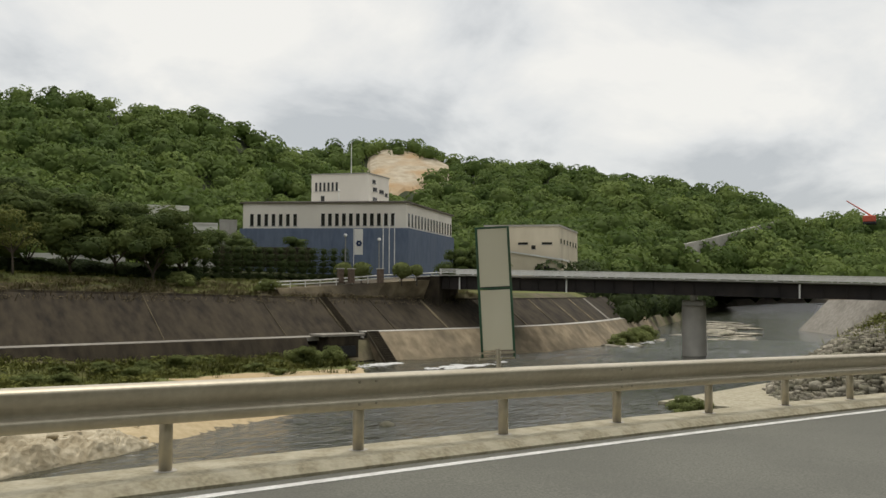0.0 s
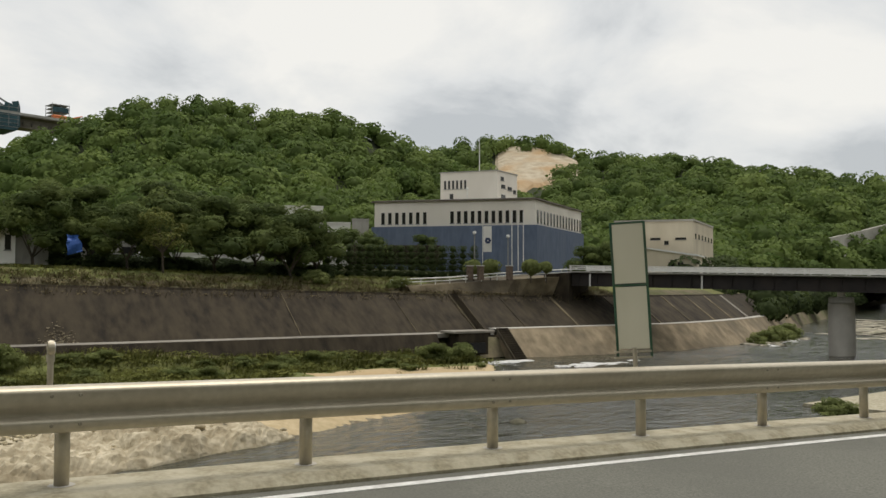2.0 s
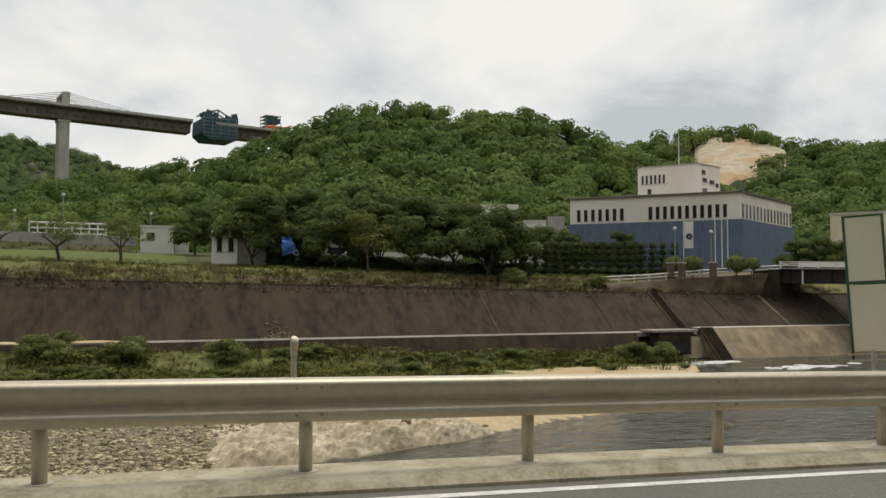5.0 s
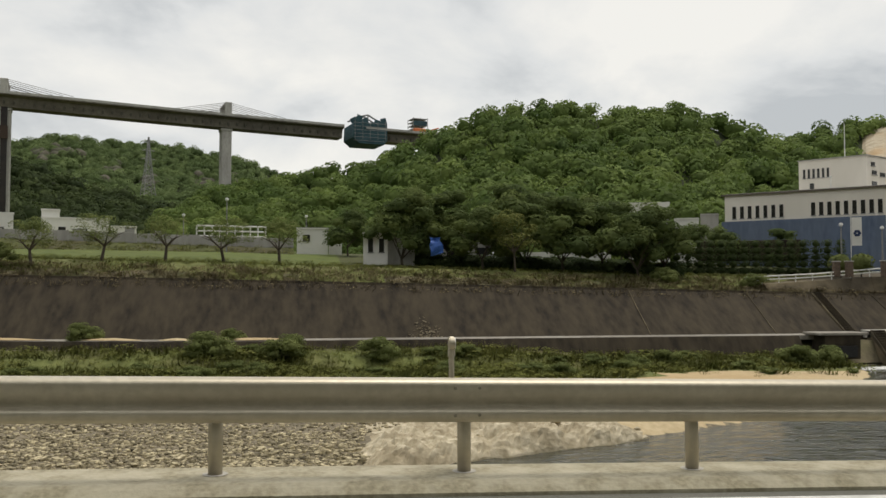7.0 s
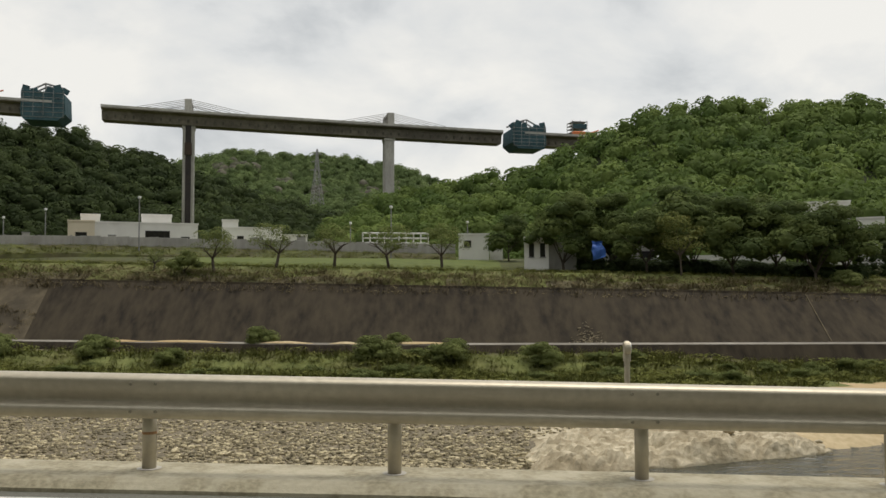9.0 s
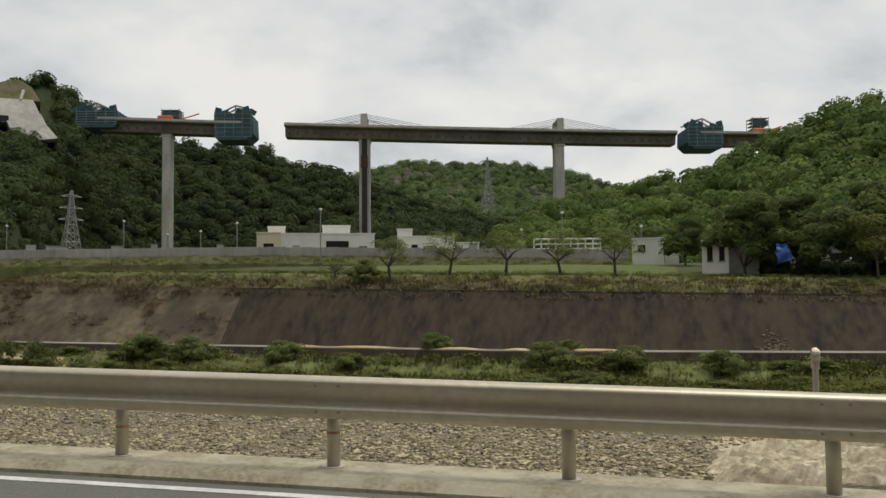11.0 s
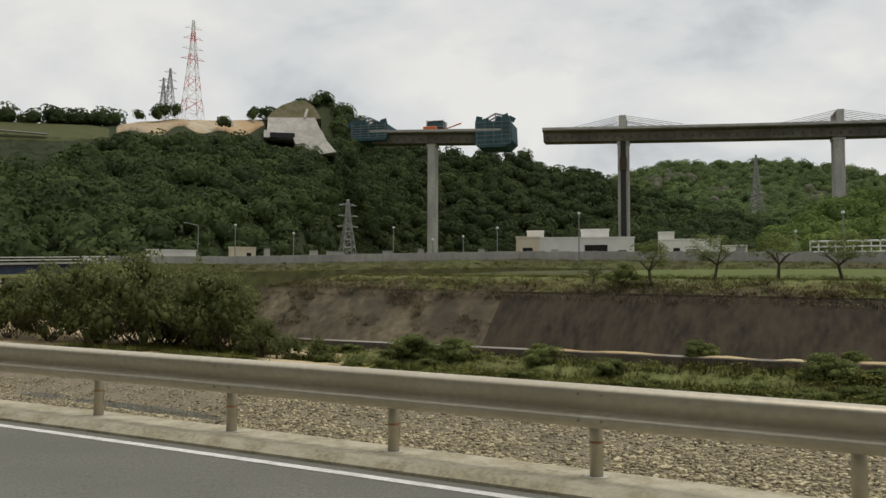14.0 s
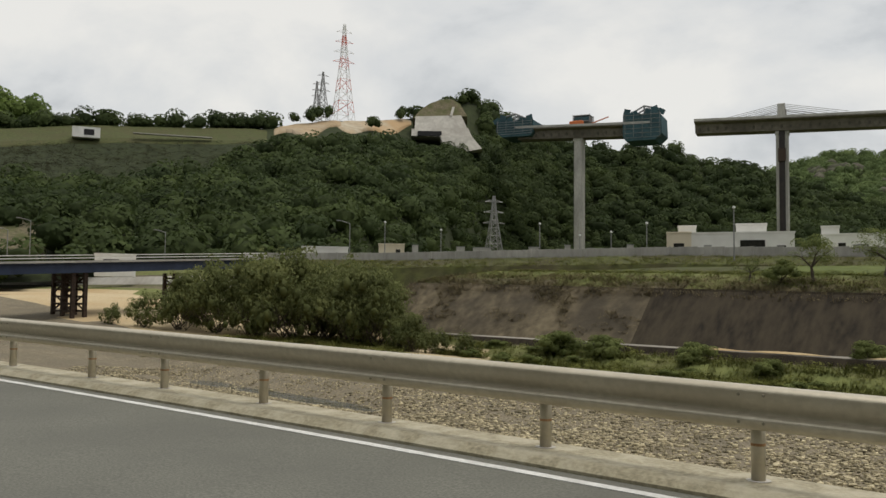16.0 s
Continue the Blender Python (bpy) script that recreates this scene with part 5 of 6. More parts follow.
box(bm, 0, 0, 0.42, 2.4, 3.4, 0.65, Matrix.Translation((pc.x, pc.y, 0)) @ pose(0, 0, 0, 0, 0, b_ang), bevel=0.1)
part("pier_cap", bm, "concrete", pr)
for a in (-1.3, 1.3):
    bm = fresh()
    box(bm, 0, a, 1.1, 0.6, 0.6, 0.74, Matrix.Translation((pc.x, pc.y, 0)) @ pose(0, 0, 0, 0, 0, b_ang))
    part("bearing", bm, "steel_white", pr)
ab = thing("bridge_abutment", "dark concrete abutment of the girder bridge", "abutment")
bm = fresh()
box(bm, -1.5, 2.75, -3, 3.2, 7.4, 5.6, bmtx)
part("body", bm, "revet", ab)

# ---- blue bridge upstream ----
ub = thing("blue_bridge", "low blue steel girder bridge on rusty trestle piers", "bridge")
y0, y1 = 35.0, 92.0
zz = lambda y: 6.0 + (y - 47) * 0.055
ang = math.degrees(math.atan2(1, 0))
tilt = math.degrees(math.atan(0.055))
umtx = Matrix.Translation((-123, y0, zz(y0))) @ pose(0, 0, 0, tilt, 0, 0)
L2 = y1 - y0
for x in (0.0, 6.0):
    bm = fresh()
    box(bm, x, L2 / 2, -1.0, 0.35, L2, 1.4, umtx)
    part("girder", bm, "girder_blue", ub)
bm = fresh()
box(bm, 3, L2 / 2, -0.15, 8.0, L2, 0.3, umtx)
part("deck_slab", bm, "concrete", ub)
bm = fresh()
for z in (0.35, 0.75):
    box(bm, 7.0, L2 / 2, z, 0.1, L2, 0.12, umtx)
part("guard_rail", bm, "steel_white", ub)
for y in (20, 38):
    tr = thing("trestle_pier", "rusty braced steel trestle pier in the river bed", "trestle", pose(-123, y0 + y, 0))
    for x in (0.2, 2.9, 5.6):
        for dy in (-0.9, 0.9):
            bm = fresh()
            box(bm, x, dy, 1.6, 0.5, 0.5, 7.2 + zz(y0 + y) * 0.0)
            part("leg", bm, "rust", tr)
    for z in (-0.6, 0.4, 1.4, 2.4, 3.4, 4.4):
        bm = fresh()
        box(bm, 2.9, -0.95, z, 5.9, 0.2, 0.28)
        box(bm, 2.9, 0.95, z, 5.9, 0.2, 0.28)
        part("brace", bm, "rust", tr)
    for dy in (-0.95, 0.95):
        for za, zb in ((-0.6, 1.9), (1.9, 4.4)):
            bm = fresh()
            tube(bm, (0.2, dy, za), (5.6, dy, zb), 0.14, seg=6)
            tube(bm, (5.6, dy, za), (0.2, dy, zb), 0.14, seg=6)
            part("cross_brace", bm, "rust", tr)

# ---- trees and bushes ----
NEAR = [crown_shape(40 + i, 260, 0.095, 0.58) for i in range(5)]
FEATHER = [crown_shape(80 + i, 90, 0.09, 0.35) for i in range(5)]
THIN = [crown_shape(60 + i, 150, 0.085, 0.1) for i in range(4)]


def ground_z(x, y):
    return rise(sheet_row(round(x * 2) / 2), y)


def make_tree(name, seed, height, spread, trunk, clumps, shapes, leaf, label, category="tree", low=0.35, size=(0.3, 0.48), stems=1, upright=1.0):
    """A tree at the origin: tapered trunk with limbs, crown of leafy clumps."""
    rng = random.Random(seed)
    t = thing(name, label, category)
    bm = fresh()
    for s in range(stems):
        lean = Vector((rng.uniform(-0.3, 0.3), rng.uniform(-0.3, 0.3), 0)) * (1 if stems == 1 else 2.2)
        fork = Vector((0, 0, height * low)) + lean
        tube(bm, Vector((lean.x * 0.3 * (stems > 1), lean.y * 0.3 * (stems > 1), -0.3)), fork, trunk / math.sqrt(stems), trunk * 0.7 / math.sqrt(stems), seg=8)
        for k in range(5):
            a = k * 1.257 + rng.uniform(-0.4, 0.4)
            end = fork + Vector((math.cos(a) * spread * rng.uniform(0.4, 0.75), math.sin(a) * spread * rng.uniform(0.4, 0.75), height * rng.uniform(0.2, 0.42)))
            knee = fork.lerp(end, 0.5) + Vector((0, 0, height * 0.05))
            tube(bm, fork, knee, trunk * 0.5 / math.sqrt(stems), trunk * 0.3 / math.sqrt(stems), seg=6)
            tube(bm, knee, end, trunk * 0.3 / math.sqrt(stems), trunk * 0.1, seg=5)
            tube(bm, knee, knee + Vector((rng.uniform(-1, 1), rng.uniform(-1, 1), 1)) * spread * 0.3, trunk * 0.2, trunk * 0.06, seg=5)
    part("trunk", bm, "bark", t)
    spots = []
    for k in range(clumps):
        a, f = rng.uniform(0, 6.283), math.sqrt(rng.random())
        zf = rng.random()
        rr = spread * f * (0.95 - 0.55 * zf ** 2) * (0.75 + 0.25 * zf if zf < 0.3 else 1)
        r = spread * rng.uniform(*size)
        spots.append((rr * math.cos(a), rr * math.sin(a), height * (low + 0.1 + (0.92 - low - 0.1) * zf), r, r * rng.uniform(0.55, 0.8) * upright, rng.uniform(0, 6.28), rng.randrange(9)))
    crown = bulk("crown", shapes, spots, leaf, "", parent=t)
    return t


def stand(template, b, d, scale=1.0, turn=0.0, group="", lift=0.0):
    x, y = plan(b, d)
    c = copy_thing(template, pose(x, y, ground_z(x, y) + lift, 0, 0, turn))
    c.scale = (scale, scale, scale)
    if group:
        c["group"] = group
    return c


bank_trees = [make_tree("broadleaf_tree", 3 + i, 8.6, 4.3, 0.2, 26, NEAR, "leaf_bank", "dark green broadleaf tree on the far bank", low=0.1 + 0.04 * i) for i in range(3)]
for i, (b, d, s) in enumerate(((-6.6, 96, 0.95), (-9.6, 99, 1.0), (-11.9, 94, 0.82), (-14.6, 97, 0.98), (-17.2, 95, 0.95), (-19.6, 97, 0.92), (-21.9, 94, 0.9), (-23.4, 97, 0.86), (-3.0, 108, 0.7), (-7.9, 110, 1.0), (-13.4, 112, 1.12), (-16.0, 116, 1.1), (-18.6, 112, 1.0), (-20.8, 114, 0.95), (-40.9, 122, 0.62), (-42.3, 124, 0.66), (-43.6, 126, 0.6), (-25.8, 118, 0.66), (-27.2, 113, 0.62), (-30.6, 114, 0.64))):
    stand(bank_trees[i % 3], b, d, s, i * 67, "bank trees", -0.1)
light_tree = make_tree("broadleaf_tree", 91, 6.4, 3.0, 0.14, 16, THIN, "leaf_light", "yellow-green young tree among the dark ones", low=0.3)
stand(light_tree, -14.0, 91, 1.0, 20)
lawn_trees = [make_tree("cherry_tree", 21 + i, 4.2, 3.1, 0.17, 24, THIN, "leaf_bush", "small spreading tree with thin foliage on the lawn", low=0.32, size=(0.17, 0.28)) for i in range(2)]
for i, (b, d, s) in enumerate(((16.1, 93, 1.1), (12.25, 93, 1.12), (8.5, 92, 1.12), (4.85, 92, 1.12), (1.4, 92, 1.15), (19.8, 97, 0.6))):
    stand(lawn_trees[i % 2], b, d, s, i * 80, "lawn trees")
low_shrub = make_tree("clipped_shrub", 71, 2.3, 2.0, 0.1, 12, NEAR, "leaf_bush", "broad twiggy shrub at the lawn's end", "shrub", low=0.1)
stand(low_shrub, 17.9, 94, 1.0)
bpy.data.objects.remove(low_shrub.children[1]), bpy.data.objects.remove(low_shrub.children[0]), bpy.data.objects.remove(low_shrub)

willow = [make_tree("willow_bush", 81 + i, 6.8, 4.2, 0.2, 60, FEATHER, "leaf_willow", "tall tangled willow bush on the river bar", "bush", low=0.02, stems=5, size=(0.14, 0.3), upright=2.0) for i in range(3)]
for i, (b, d, s) in enumerate(((58.0, 118, 0.65), (55.8, 114, 1.05), (53.6, 112, 1.3), (51.2, 108, 1.45), (49.2, 106, 1.6), (46.9, 106, 1.35), (44.8, 102, 1.4), (43.2, 100, 1.25), (44.0, 108, 1.35), (45.8, 110, 1.4), (41.6, 99, 0.6), (39.6, 96, 0.42), (37.6, 94, 0.4), (47.5, 112, 1.4), (50.5, 116, 1.45), (54.5, 120, 1.25), (41.2, 98, 0.6), (60.0, 120, 0.4))):
    stand(willow[i % 3], b, d + (7 if s > 1 else 4), s * 1.03, i * 53, "willow bushes", -0.2)

shrub = [make_tree("shrub", 101 + i, 1.35, 1.6, 0.04, 18, NEAR[:3], "leaf_bush", "low green shrub in the weeds by the berm", "shrub", low=-0.05, stems=2, size=(0.28, 0.45)) for i in range(2)]
rs = random.Random(77)
for i in range(46):
    x = rs.uniform(-62, 44)
    y = bank_y(x) - rs.uniform(2.0, 11)
    c = copy_thing(shrub[i % 2], pose(x, y, ground_z(x, y) - 0.15, 0, 0, rs.uniform(0, 360)))
    k = rs.uniform(0.35, 0.85)
    c.scale = (k * 1.2, k, k * rs.uniform(0.7, 1.1))
    c["group"] = "berm shrubs"
for x, v, k in ((-19.5, 1.4, 1.0), (-7.0, 1.2, 0.7), (-8.5, -3, 1.3), (-2.5, -4, 1.25), (5.0, -4.5, 1.1), (-34, -3, 1.2), (-44, -3.5, 1.4), (-50, -4, 1.6), (-26, -5, 0.9), (40.5, -5.5, 1.1), (43.5, -5.0, 1.2), (45, 10, 0.9), (36, 11, 1.0), (45.0, -43.0, 0.9), (45.8, -42.0, 0.6), (93, -4.2, 0.9), (97, -4.2, 1.2), (101, -4.0, 1.4), (105, -4.5, 1.2), (109, -4.0, 1.5)):
    c = copy_thing(shrub[0], pose(x, bank_y(x) + v, (-5.7 if x > 90 else ground_z(x, bank_y(x) + v) if v < 0 or v > 8 else -2.9) - 0.1, 0, 0, x * 31))
    c.scale = (k * 1.1, k, k)
    c["group"] = "berm shrubs"
for tpl in bank_trees + [light_tree] + lawn_trees + willow + shrub:
    for ch in list(tpl.children):
        bpy.data.objects.remove(ch)
    bpy.data.objects.remove(tpl)

# clipped hedge shrubs and round topiary
rs = random.Random(5)
for i in range(15):
    b = -24.3 - i * 0.68
    x, y = plan(b, 101 + i * 0.35)
    z = max(ground_z(x, y), level(1.15, 101))
    t = thing("hedge_shrub", "dark clipped shrub in stacked tiers along the car park", "hedge", pose(x, y, z), "clipped hedge")
    bm = fresh()
    tube(bm, (0, 0, -0.8), (0, 0, 2.6), 0.09, 0.05, seg=6)
    part("stem", bm, "bark", t)
    for k in range(5):
        r = (1.05 - 0.1 * k) * rs.uniform(0.92, 1.1)
        bulk("tier", NEAR, [(rs.uniform(-0.05, 0.05), 0, -0.35 + k * 0.76, r, 0.54, rs.uniform(0, 6), i + k)], "leaf_dark", "", parent=t)
for b, r in ((-33.85, 1.05), (-34.95, 1.1), (-37.6, 1.1), (-38.6, 0.8)):
    x, y = plan(b, 103)
    t = thing("topiary_ball", "round clipped green shrub by the gate", "shrub", pose(x, y, level(1.4, 103) - 0.85), "round shrubs")
    bm = fresh()
    tube(bm, (0, 0, -1.0), (0, 0, 0.6), 0.08, seg=6)
    part("stem", bm, "bark", t)
    bulk("crown", [crown_shape(7, 420, 0.13, 0.86)], [(0, 0, 0.85, r * 1.12, r * 1.08, b, 0)], "leaf_bush", "", parent=t)
for b in (-33.6, -34.3, -36.2):
    x, y = plan(b, 101)
    bm = fresh()
    box(bm, x, y, 3.4, 0.7, 0.5, 1.6, bevel=0.04)
    gp = thing("gate_pillar", "low brown masonry gate pillar", "gate pillar", group="gate pillars")
    part("shaft", bm, "brick", gp)
    bm = fresh()
    box(bm, x, y, 4.24, 0.82, 0.62, 0.1, bevel=0.03)
    part("coping", bm, "concrete", gp)


def car(b, d, z, turn, paint, label):
    t = thing("parked_car", label, "car", pose(*plan(b, d), z, 0, 0, turn), "parked cars")
    pr = [(-2.1, 0.35), (-2.15, 0.75), (-1.9, 0.95), (-1.2, 1.0), (-0.6, 1.45), (0.9, 1.47), (1.6, 1.0), (2.1, 0.9), (2.15, 0.4)]
    bm = fresh()
    sides = [[bm.verts.new((x, y * (0.82 if z > 1.1 else 1), z)) for x, z in pr] for y in (-0.84, 0.84)]
    bm.faces.new(sides[0]), bm.faces.new(list(reversed(sides[1])))
    for i in range(len(pr)):
        j = (i + 1) % len(pr)
        bm.faces.new((sides[0][j], sides[0][i], sides[1][i], sides[1][j]))
    bmesh.ops.recalc_face_normals(bm, faces=bm.faces)
    part("body", bm, paint, t)
    for y in (-0.79, 0.79):
        bm = fresh()
        vs = [bm.verts.new((x, y, z)) for x, z in ((-0.95, 1.03), (-0.5, 1.38), (0.85, 1.4), (1.35, 1.03))]
        bm.faces.new(vs)
        part("side_window", bm, "glass_dark", t)
        for x in (-1.35, 1.35):
            bm = fresh()
            tube(bm, (x, y - 0.08, 0.32), (x, y + 0.08, 0.32), 0.32, seg=14)
            wh = part("wheel", bm, "black", t)
            bm = fresh()
            tube(bm, (x, y * 1.12 - 0.03, 0.32), (x, y * 1.12 + 0.03, 0.32), 0.19, seg=10)
            part("rim", bm, "steel_grey", wh)


deckp = thing("parking_deck", "low concrete parking deck behind the hedge", "parking deck", on(-28.6, 115, 0), kind="structure")
bm = fresh()
box(bm, 0, 0, 4.4, 12, 6, 2.4, bevel=0.05)
part("slab", bm, "revet", deckp)
dx, dy = plan(-28.6, 115)
for b, tn, paint, label in ((-27.4, -20, "car_grey", "grey hatchback parked behind the hedge"), (-28.6, -28, "car_white", "white hatchback parked behind the hedge"), (-29.9, -30, "car_white", "white estate car parked behind the hedge")):
    car(b, 115, 4.0 + 1.62, tn, paint, label)
car(-12.9, 103, ground_z(*plan(-12.9, 103)), 0, "car_white", "white car parked under the trees")

# white guard rail of the bank road
wr = thing("bank_guard_rail", "white pipe guard rail along the bank road", "guard rail")
W = [(44.5, 77.5, 1.75), (52, 77.2, 2.1), (60, 76.0, 2.75), (68, 73.6, 3.2)]
for (xa, ya, za), (xb, yb, zb) in zip(W, W[1:]):
    for h in (0.45, 0.8):
        bm = fresh()
        tube(bm, (xa, ya, za + h), (xb, yb, zb + h), 0.07, seg=6)
        part("pipe", bm, "steel_white", wr)
    for k in range(4):
        f = k / 4
        bm = fresh()
        x, y, z = xa + (xb - xa) * f, ya + (yb - ya) * f, za + (zb - za) * f
        tube(bm, (x, y, z - 0.4), (x, y, z + 0.85), 0.06, seg=6)
        part("post", bm, "steel_white", wr)
rp = [(46 + 2 * i) for i in range(12)]
swept("bank_ramp", rp, lambda x: [(75.2, wall_top(x) - 0.5), (76.2 - max(0, x - 58) * 0.25, 1.7 + (x - 44) * 0.062), (84, 1.9 + (x - 44) * 0.062), (84, wall_top(x) - 0.5)], "revet_old", "weedy ramp of the bank road up to the bridge", "ramp")

# ---- steps, joints and outlet in the river wall ----


def flight(name, x, w, ya, za, yb, zb, n, label):
    t = thing(name, label, "steps")
    bm = fresh()
    for i in range(n):
        y0s, z0s = ya + (yb - ya) * i / n, za + (zb - za) * (i + 1) / n
        box(bm, 0, 0, 0, w, (yb - ya) / n * 1.6, (zb - za) / n, Matrix.Translation((x, y0s + (yb - ya) / n / 2, z0s - (zb - za) / n / 2 + 0.16)))
    part("treads", bm, "revet", t)
    for sx in (-w / 2 - 0.1, w / 2 + 0.1):
        bm = fresh()
        a, b = Vector((x + sx * 0.95, ya, za + 0.02)), Vector((x + sx * 0.95, yb, zb + 0.02))
        m = Matrix.Translation((a + b) / 2) @ (b - a).to_track_quat("Y", "Z").to_matrix().to_4x4()
        box(bm, 0, 0, 0, 0.09, (b - a).length, 0.3, m)
        part("string", bm, "revet_old", t)


flight("bank_steps", 50.7, 0.9, 69.0, -2.9, 74.6, wall_top(50.7), 24, "narrow concrete steps up the dark river wall")
flight("water_steps", 52.6, 1.3, 63.9, -6.2, 67.8, -2.7, 16, "concrete steps from the berm down to the water")


def wall_rib(x, w, material, skew=0.0, proud=0.05):
    bm = fresh()
    a, b = Vector((x, bank_y(x) + 2.0, -2.86)), Vector((x + skew, bank_y(x) + 7.6, wall_top(x) - 0.08))
    m = Matrix.Translation((a + b) / 2) @ (b - a).to_track_quat("Y", "Z").to_matrix().to_4x4()
    box(bm, 0, 0, 0, w, (b - a).length, proud * 2, m)
    return bm


for x, w, mat in ((30.5, 0.06, "revet_old"), (43, 0.06, "revet_old"), (57, 0.15, "revet"), (64.5, 0.3, "revet_old"), (73, 0.15, "revet_old"), (78, 0.3, "revet_old"), (85, 0.3, "revet_old"), (92, 0.35, "revet_old"), (99, 0.3, "revet_old"), (107, 0.5, "berm")):
    tagged(part("wall_joint", wall_rib(x, w, mat), mat), "mortared joint in the river wall", "wall joint", kind="structure")
outlet = thing("drain_outlet", "dark rectangular drain outlet in the lower river wall", "drain", kind="structure")
bm = fresh()
box(bm, 47.3, 66.2, -3.9, 3.6, 2.0, 2.2, bevel=0.05)
part("surround", bm, "revet", outlet)
bm = fresh()
box(bm, 47.6, 65.1, -4.3, 2.0, 0.3, 1.0)
part("mouth", bm, "black", outlet)
bm = fresh()
box(bm, 47.3, 66.3, -2.72, 5.0, 2.6, 0.24, bevel=0.04)
part("lid", bm, "berm", outlet)

# sand blown onto the berm
rs = random.Random(9)
for x, w in ((-26.5, 8), (-17, 5.0), (-5.5, 8.0), (-34, 7), (-11.5, 3)):
    bm = fresh()
    bmesh.ops.create_grid(bm, x_segments=12, y_segments=4, size=1)
    for v in bm.verts:
        v.co = Vector((x + v.co.x * w / 2, bank_y(x + v.co.x * w / 2) + 0.75 + v.co.y * (0.72 - 0.35 * abs(v.co.x)) + 0.15 * noise.noise((v.co.x * 3, v.co.y * 3, x)), -2.83 + 0.16 * (1 - v.co.y ** 2) * (1 - v.co.x ** 2) - 0.03 * abs(v.co.x) + 0.02 * noise.noise((v.co.x * 9, v.co.y * 4, x))))
    tagged(part("sand_drift", bm, "sand"), "pale drift of sand lying on the berm", "sand", kind="structure")

# ---- stones, weeds and boulders ----


def pebble(seed):
    rng = np.random.default_rng(seed)
    v = np.array([[x, y, z] for x in (-1, 1) for y in (-1, 1) for z in (-1, 1)], float) * 0.62
    v += rng.normal(size=v.shape) * 0.16
    v *= (1, 0.75, 0.5)
    f = np.array([(0, 1, 3, 2), (4, 6, 7, 5), (0, 4, 5, 1), (2, 3, 7, 6), (0, 2, 6, 4), (1, 5, 7, 3)])
    return v, np.zeros((0, 3), int), f


PEB = [pebble(i) for i in range(8)]
rs = random.Random(31)
spots = []
while len(spots) < 36000:
    x = rs.uniform(-75, 24)
    y = rs.uniform(24, 47 if x < 5 else 40)
    if y < rise(SHORE, x) - 0.6 or (y > 34 and rs.random() < 0.5) or (y > 42 and rs.random() < 0.5):
        continue
    if noise.noise((x * 0.2, y * 0.25, 8)) < -0.25 and rs.random() < 0.6:
        continue
    if 1.5 < x < 14.5 and y - rise(SHORE, x) < 7.0 or x >= 14.5 and y - rise(SHORE, x) < 4.5:
        continue
    r = 0.05 + 0.1 * rs.random() ** 3
    if x < -45:
        r *= 0.8
    spots.append((x, y, bed(x, y) + r * 0.2, r * 1.3, r * 1.35, rs.uniform(0, 6.28), rs.randrange(8)))
bulk("gravel_stones", PEB, spots, "stone", "rounded pale river stones on the gravel bar", "gravel")


stone_data = []
for v, t, q in PEB:
    o = link("river_stone", v, [tuple(map(int, f)) for f in q], "stone")
    stone_data.append(o.data)
    bpy.data.objects.remove(o)
for i in range(260):
    x, y = rs.uniform(-14, 1.5), rs.uniform(25.4, 31)
    if y < rise(SHORE, x) + 0.2:
        continue
    r = rs.uniform(0.1, 0.2)
    o = share("river_stone", stone_data[i % 8], ground, pose(x, y, bed(x, y) + r * 0.25, rs.uniform(-15, 15), rs.uniform(-15, 15), rs.uniform(0, 360)))
    o.scale = (r * 1.3, r * 1.2, r * 1.2)


def boulder(seed):
    bm = fresh()
    bmesh.ops.create_icosphere(bm, subdivisions=2, radius=1)
    rng = np.random.default_rng(seed)
    off = rng.normal(size=3) * 5
    v = np.array([(p.co * (1 + 0.35 * noise.noise(Vector(off) + p.co * 1.3) + 0.12 * noise.noise(Vector(off) + p.co * 4)))[:] for p in bm.verts])
    f = np.array([[w.index for w in fc.verts] for fc in bm.faces])
    bm.free()
    return v, f, np.zeros((0, 4), int)


BOU = [boulder(i) for i in range(6)]
v, f = [], []
lx, ls = np.arange(0.6, 15.4, 0.16), np.arange(-0.4, 7.6, 0.16)
for x in lx:
    for sh in ls:
        wob = 0.9 * noise.noise((x * 0.35, sh * 0.2, 3)) + 0.35 * noise.noise((x * 1.3, sh * 0.8, 6))
        y = rise(SHORE, x) + sh + wob * 0.6
        hump = 0.5 * noise.noise((x * 0.3, y * 0.35, 1)) + 0.55 * abs(noise.noise((x * 0.75, y * 0.95, 2))) + 0.3 * abs(noise.noise((x * 2.1, y * 2.4, 5)))
        hump = math.floor(hump * 7) / 7 * 0.7 + hump * 0.3 + 0.07 * noise.noise((x * 5, y * 5, 8))
        end = min(1.0, (x - 0.6) / 1.6, (15.4 - x) / 2.5, (sh + 0.4) / 0.7, (7.6 - sh) / 1.6)
        v.append((x, y, -5.95 + max(0.0, end) ** 0.6 * (0.55 + max(0.0, 0.45 + hump))))
k = len(ls)
f = [(i * k + j, (i + 1) * k + j, (i + 1) * k + j + 1, i * k + j + 1) for i in range(len(lx) - 1) for j in range(k - 1)]
tagged(link("rock_ledge", v, f, "rock"), "weathered pale rock ledge at the water's edge", "rocks", kind="structure")
spots = []
for i in range(60):
    x = rs.uniform(1.5, 15)
    sh = rs.random() ** 1.6 * 5
    y, r = rise(SHORE, x) + sh + 0.1, rs.uniform(0.06, 0.22)
    spots.append((x, y, bed(x, y) + 0.1, r * 1.3, r * 0.7, rs.uniform(0, 6.28), rs.randrange(6)))
bulk("loose_rocks", BOU, spots, "rock", "loose pale rocks on the ledge", "rocks")
spots = []
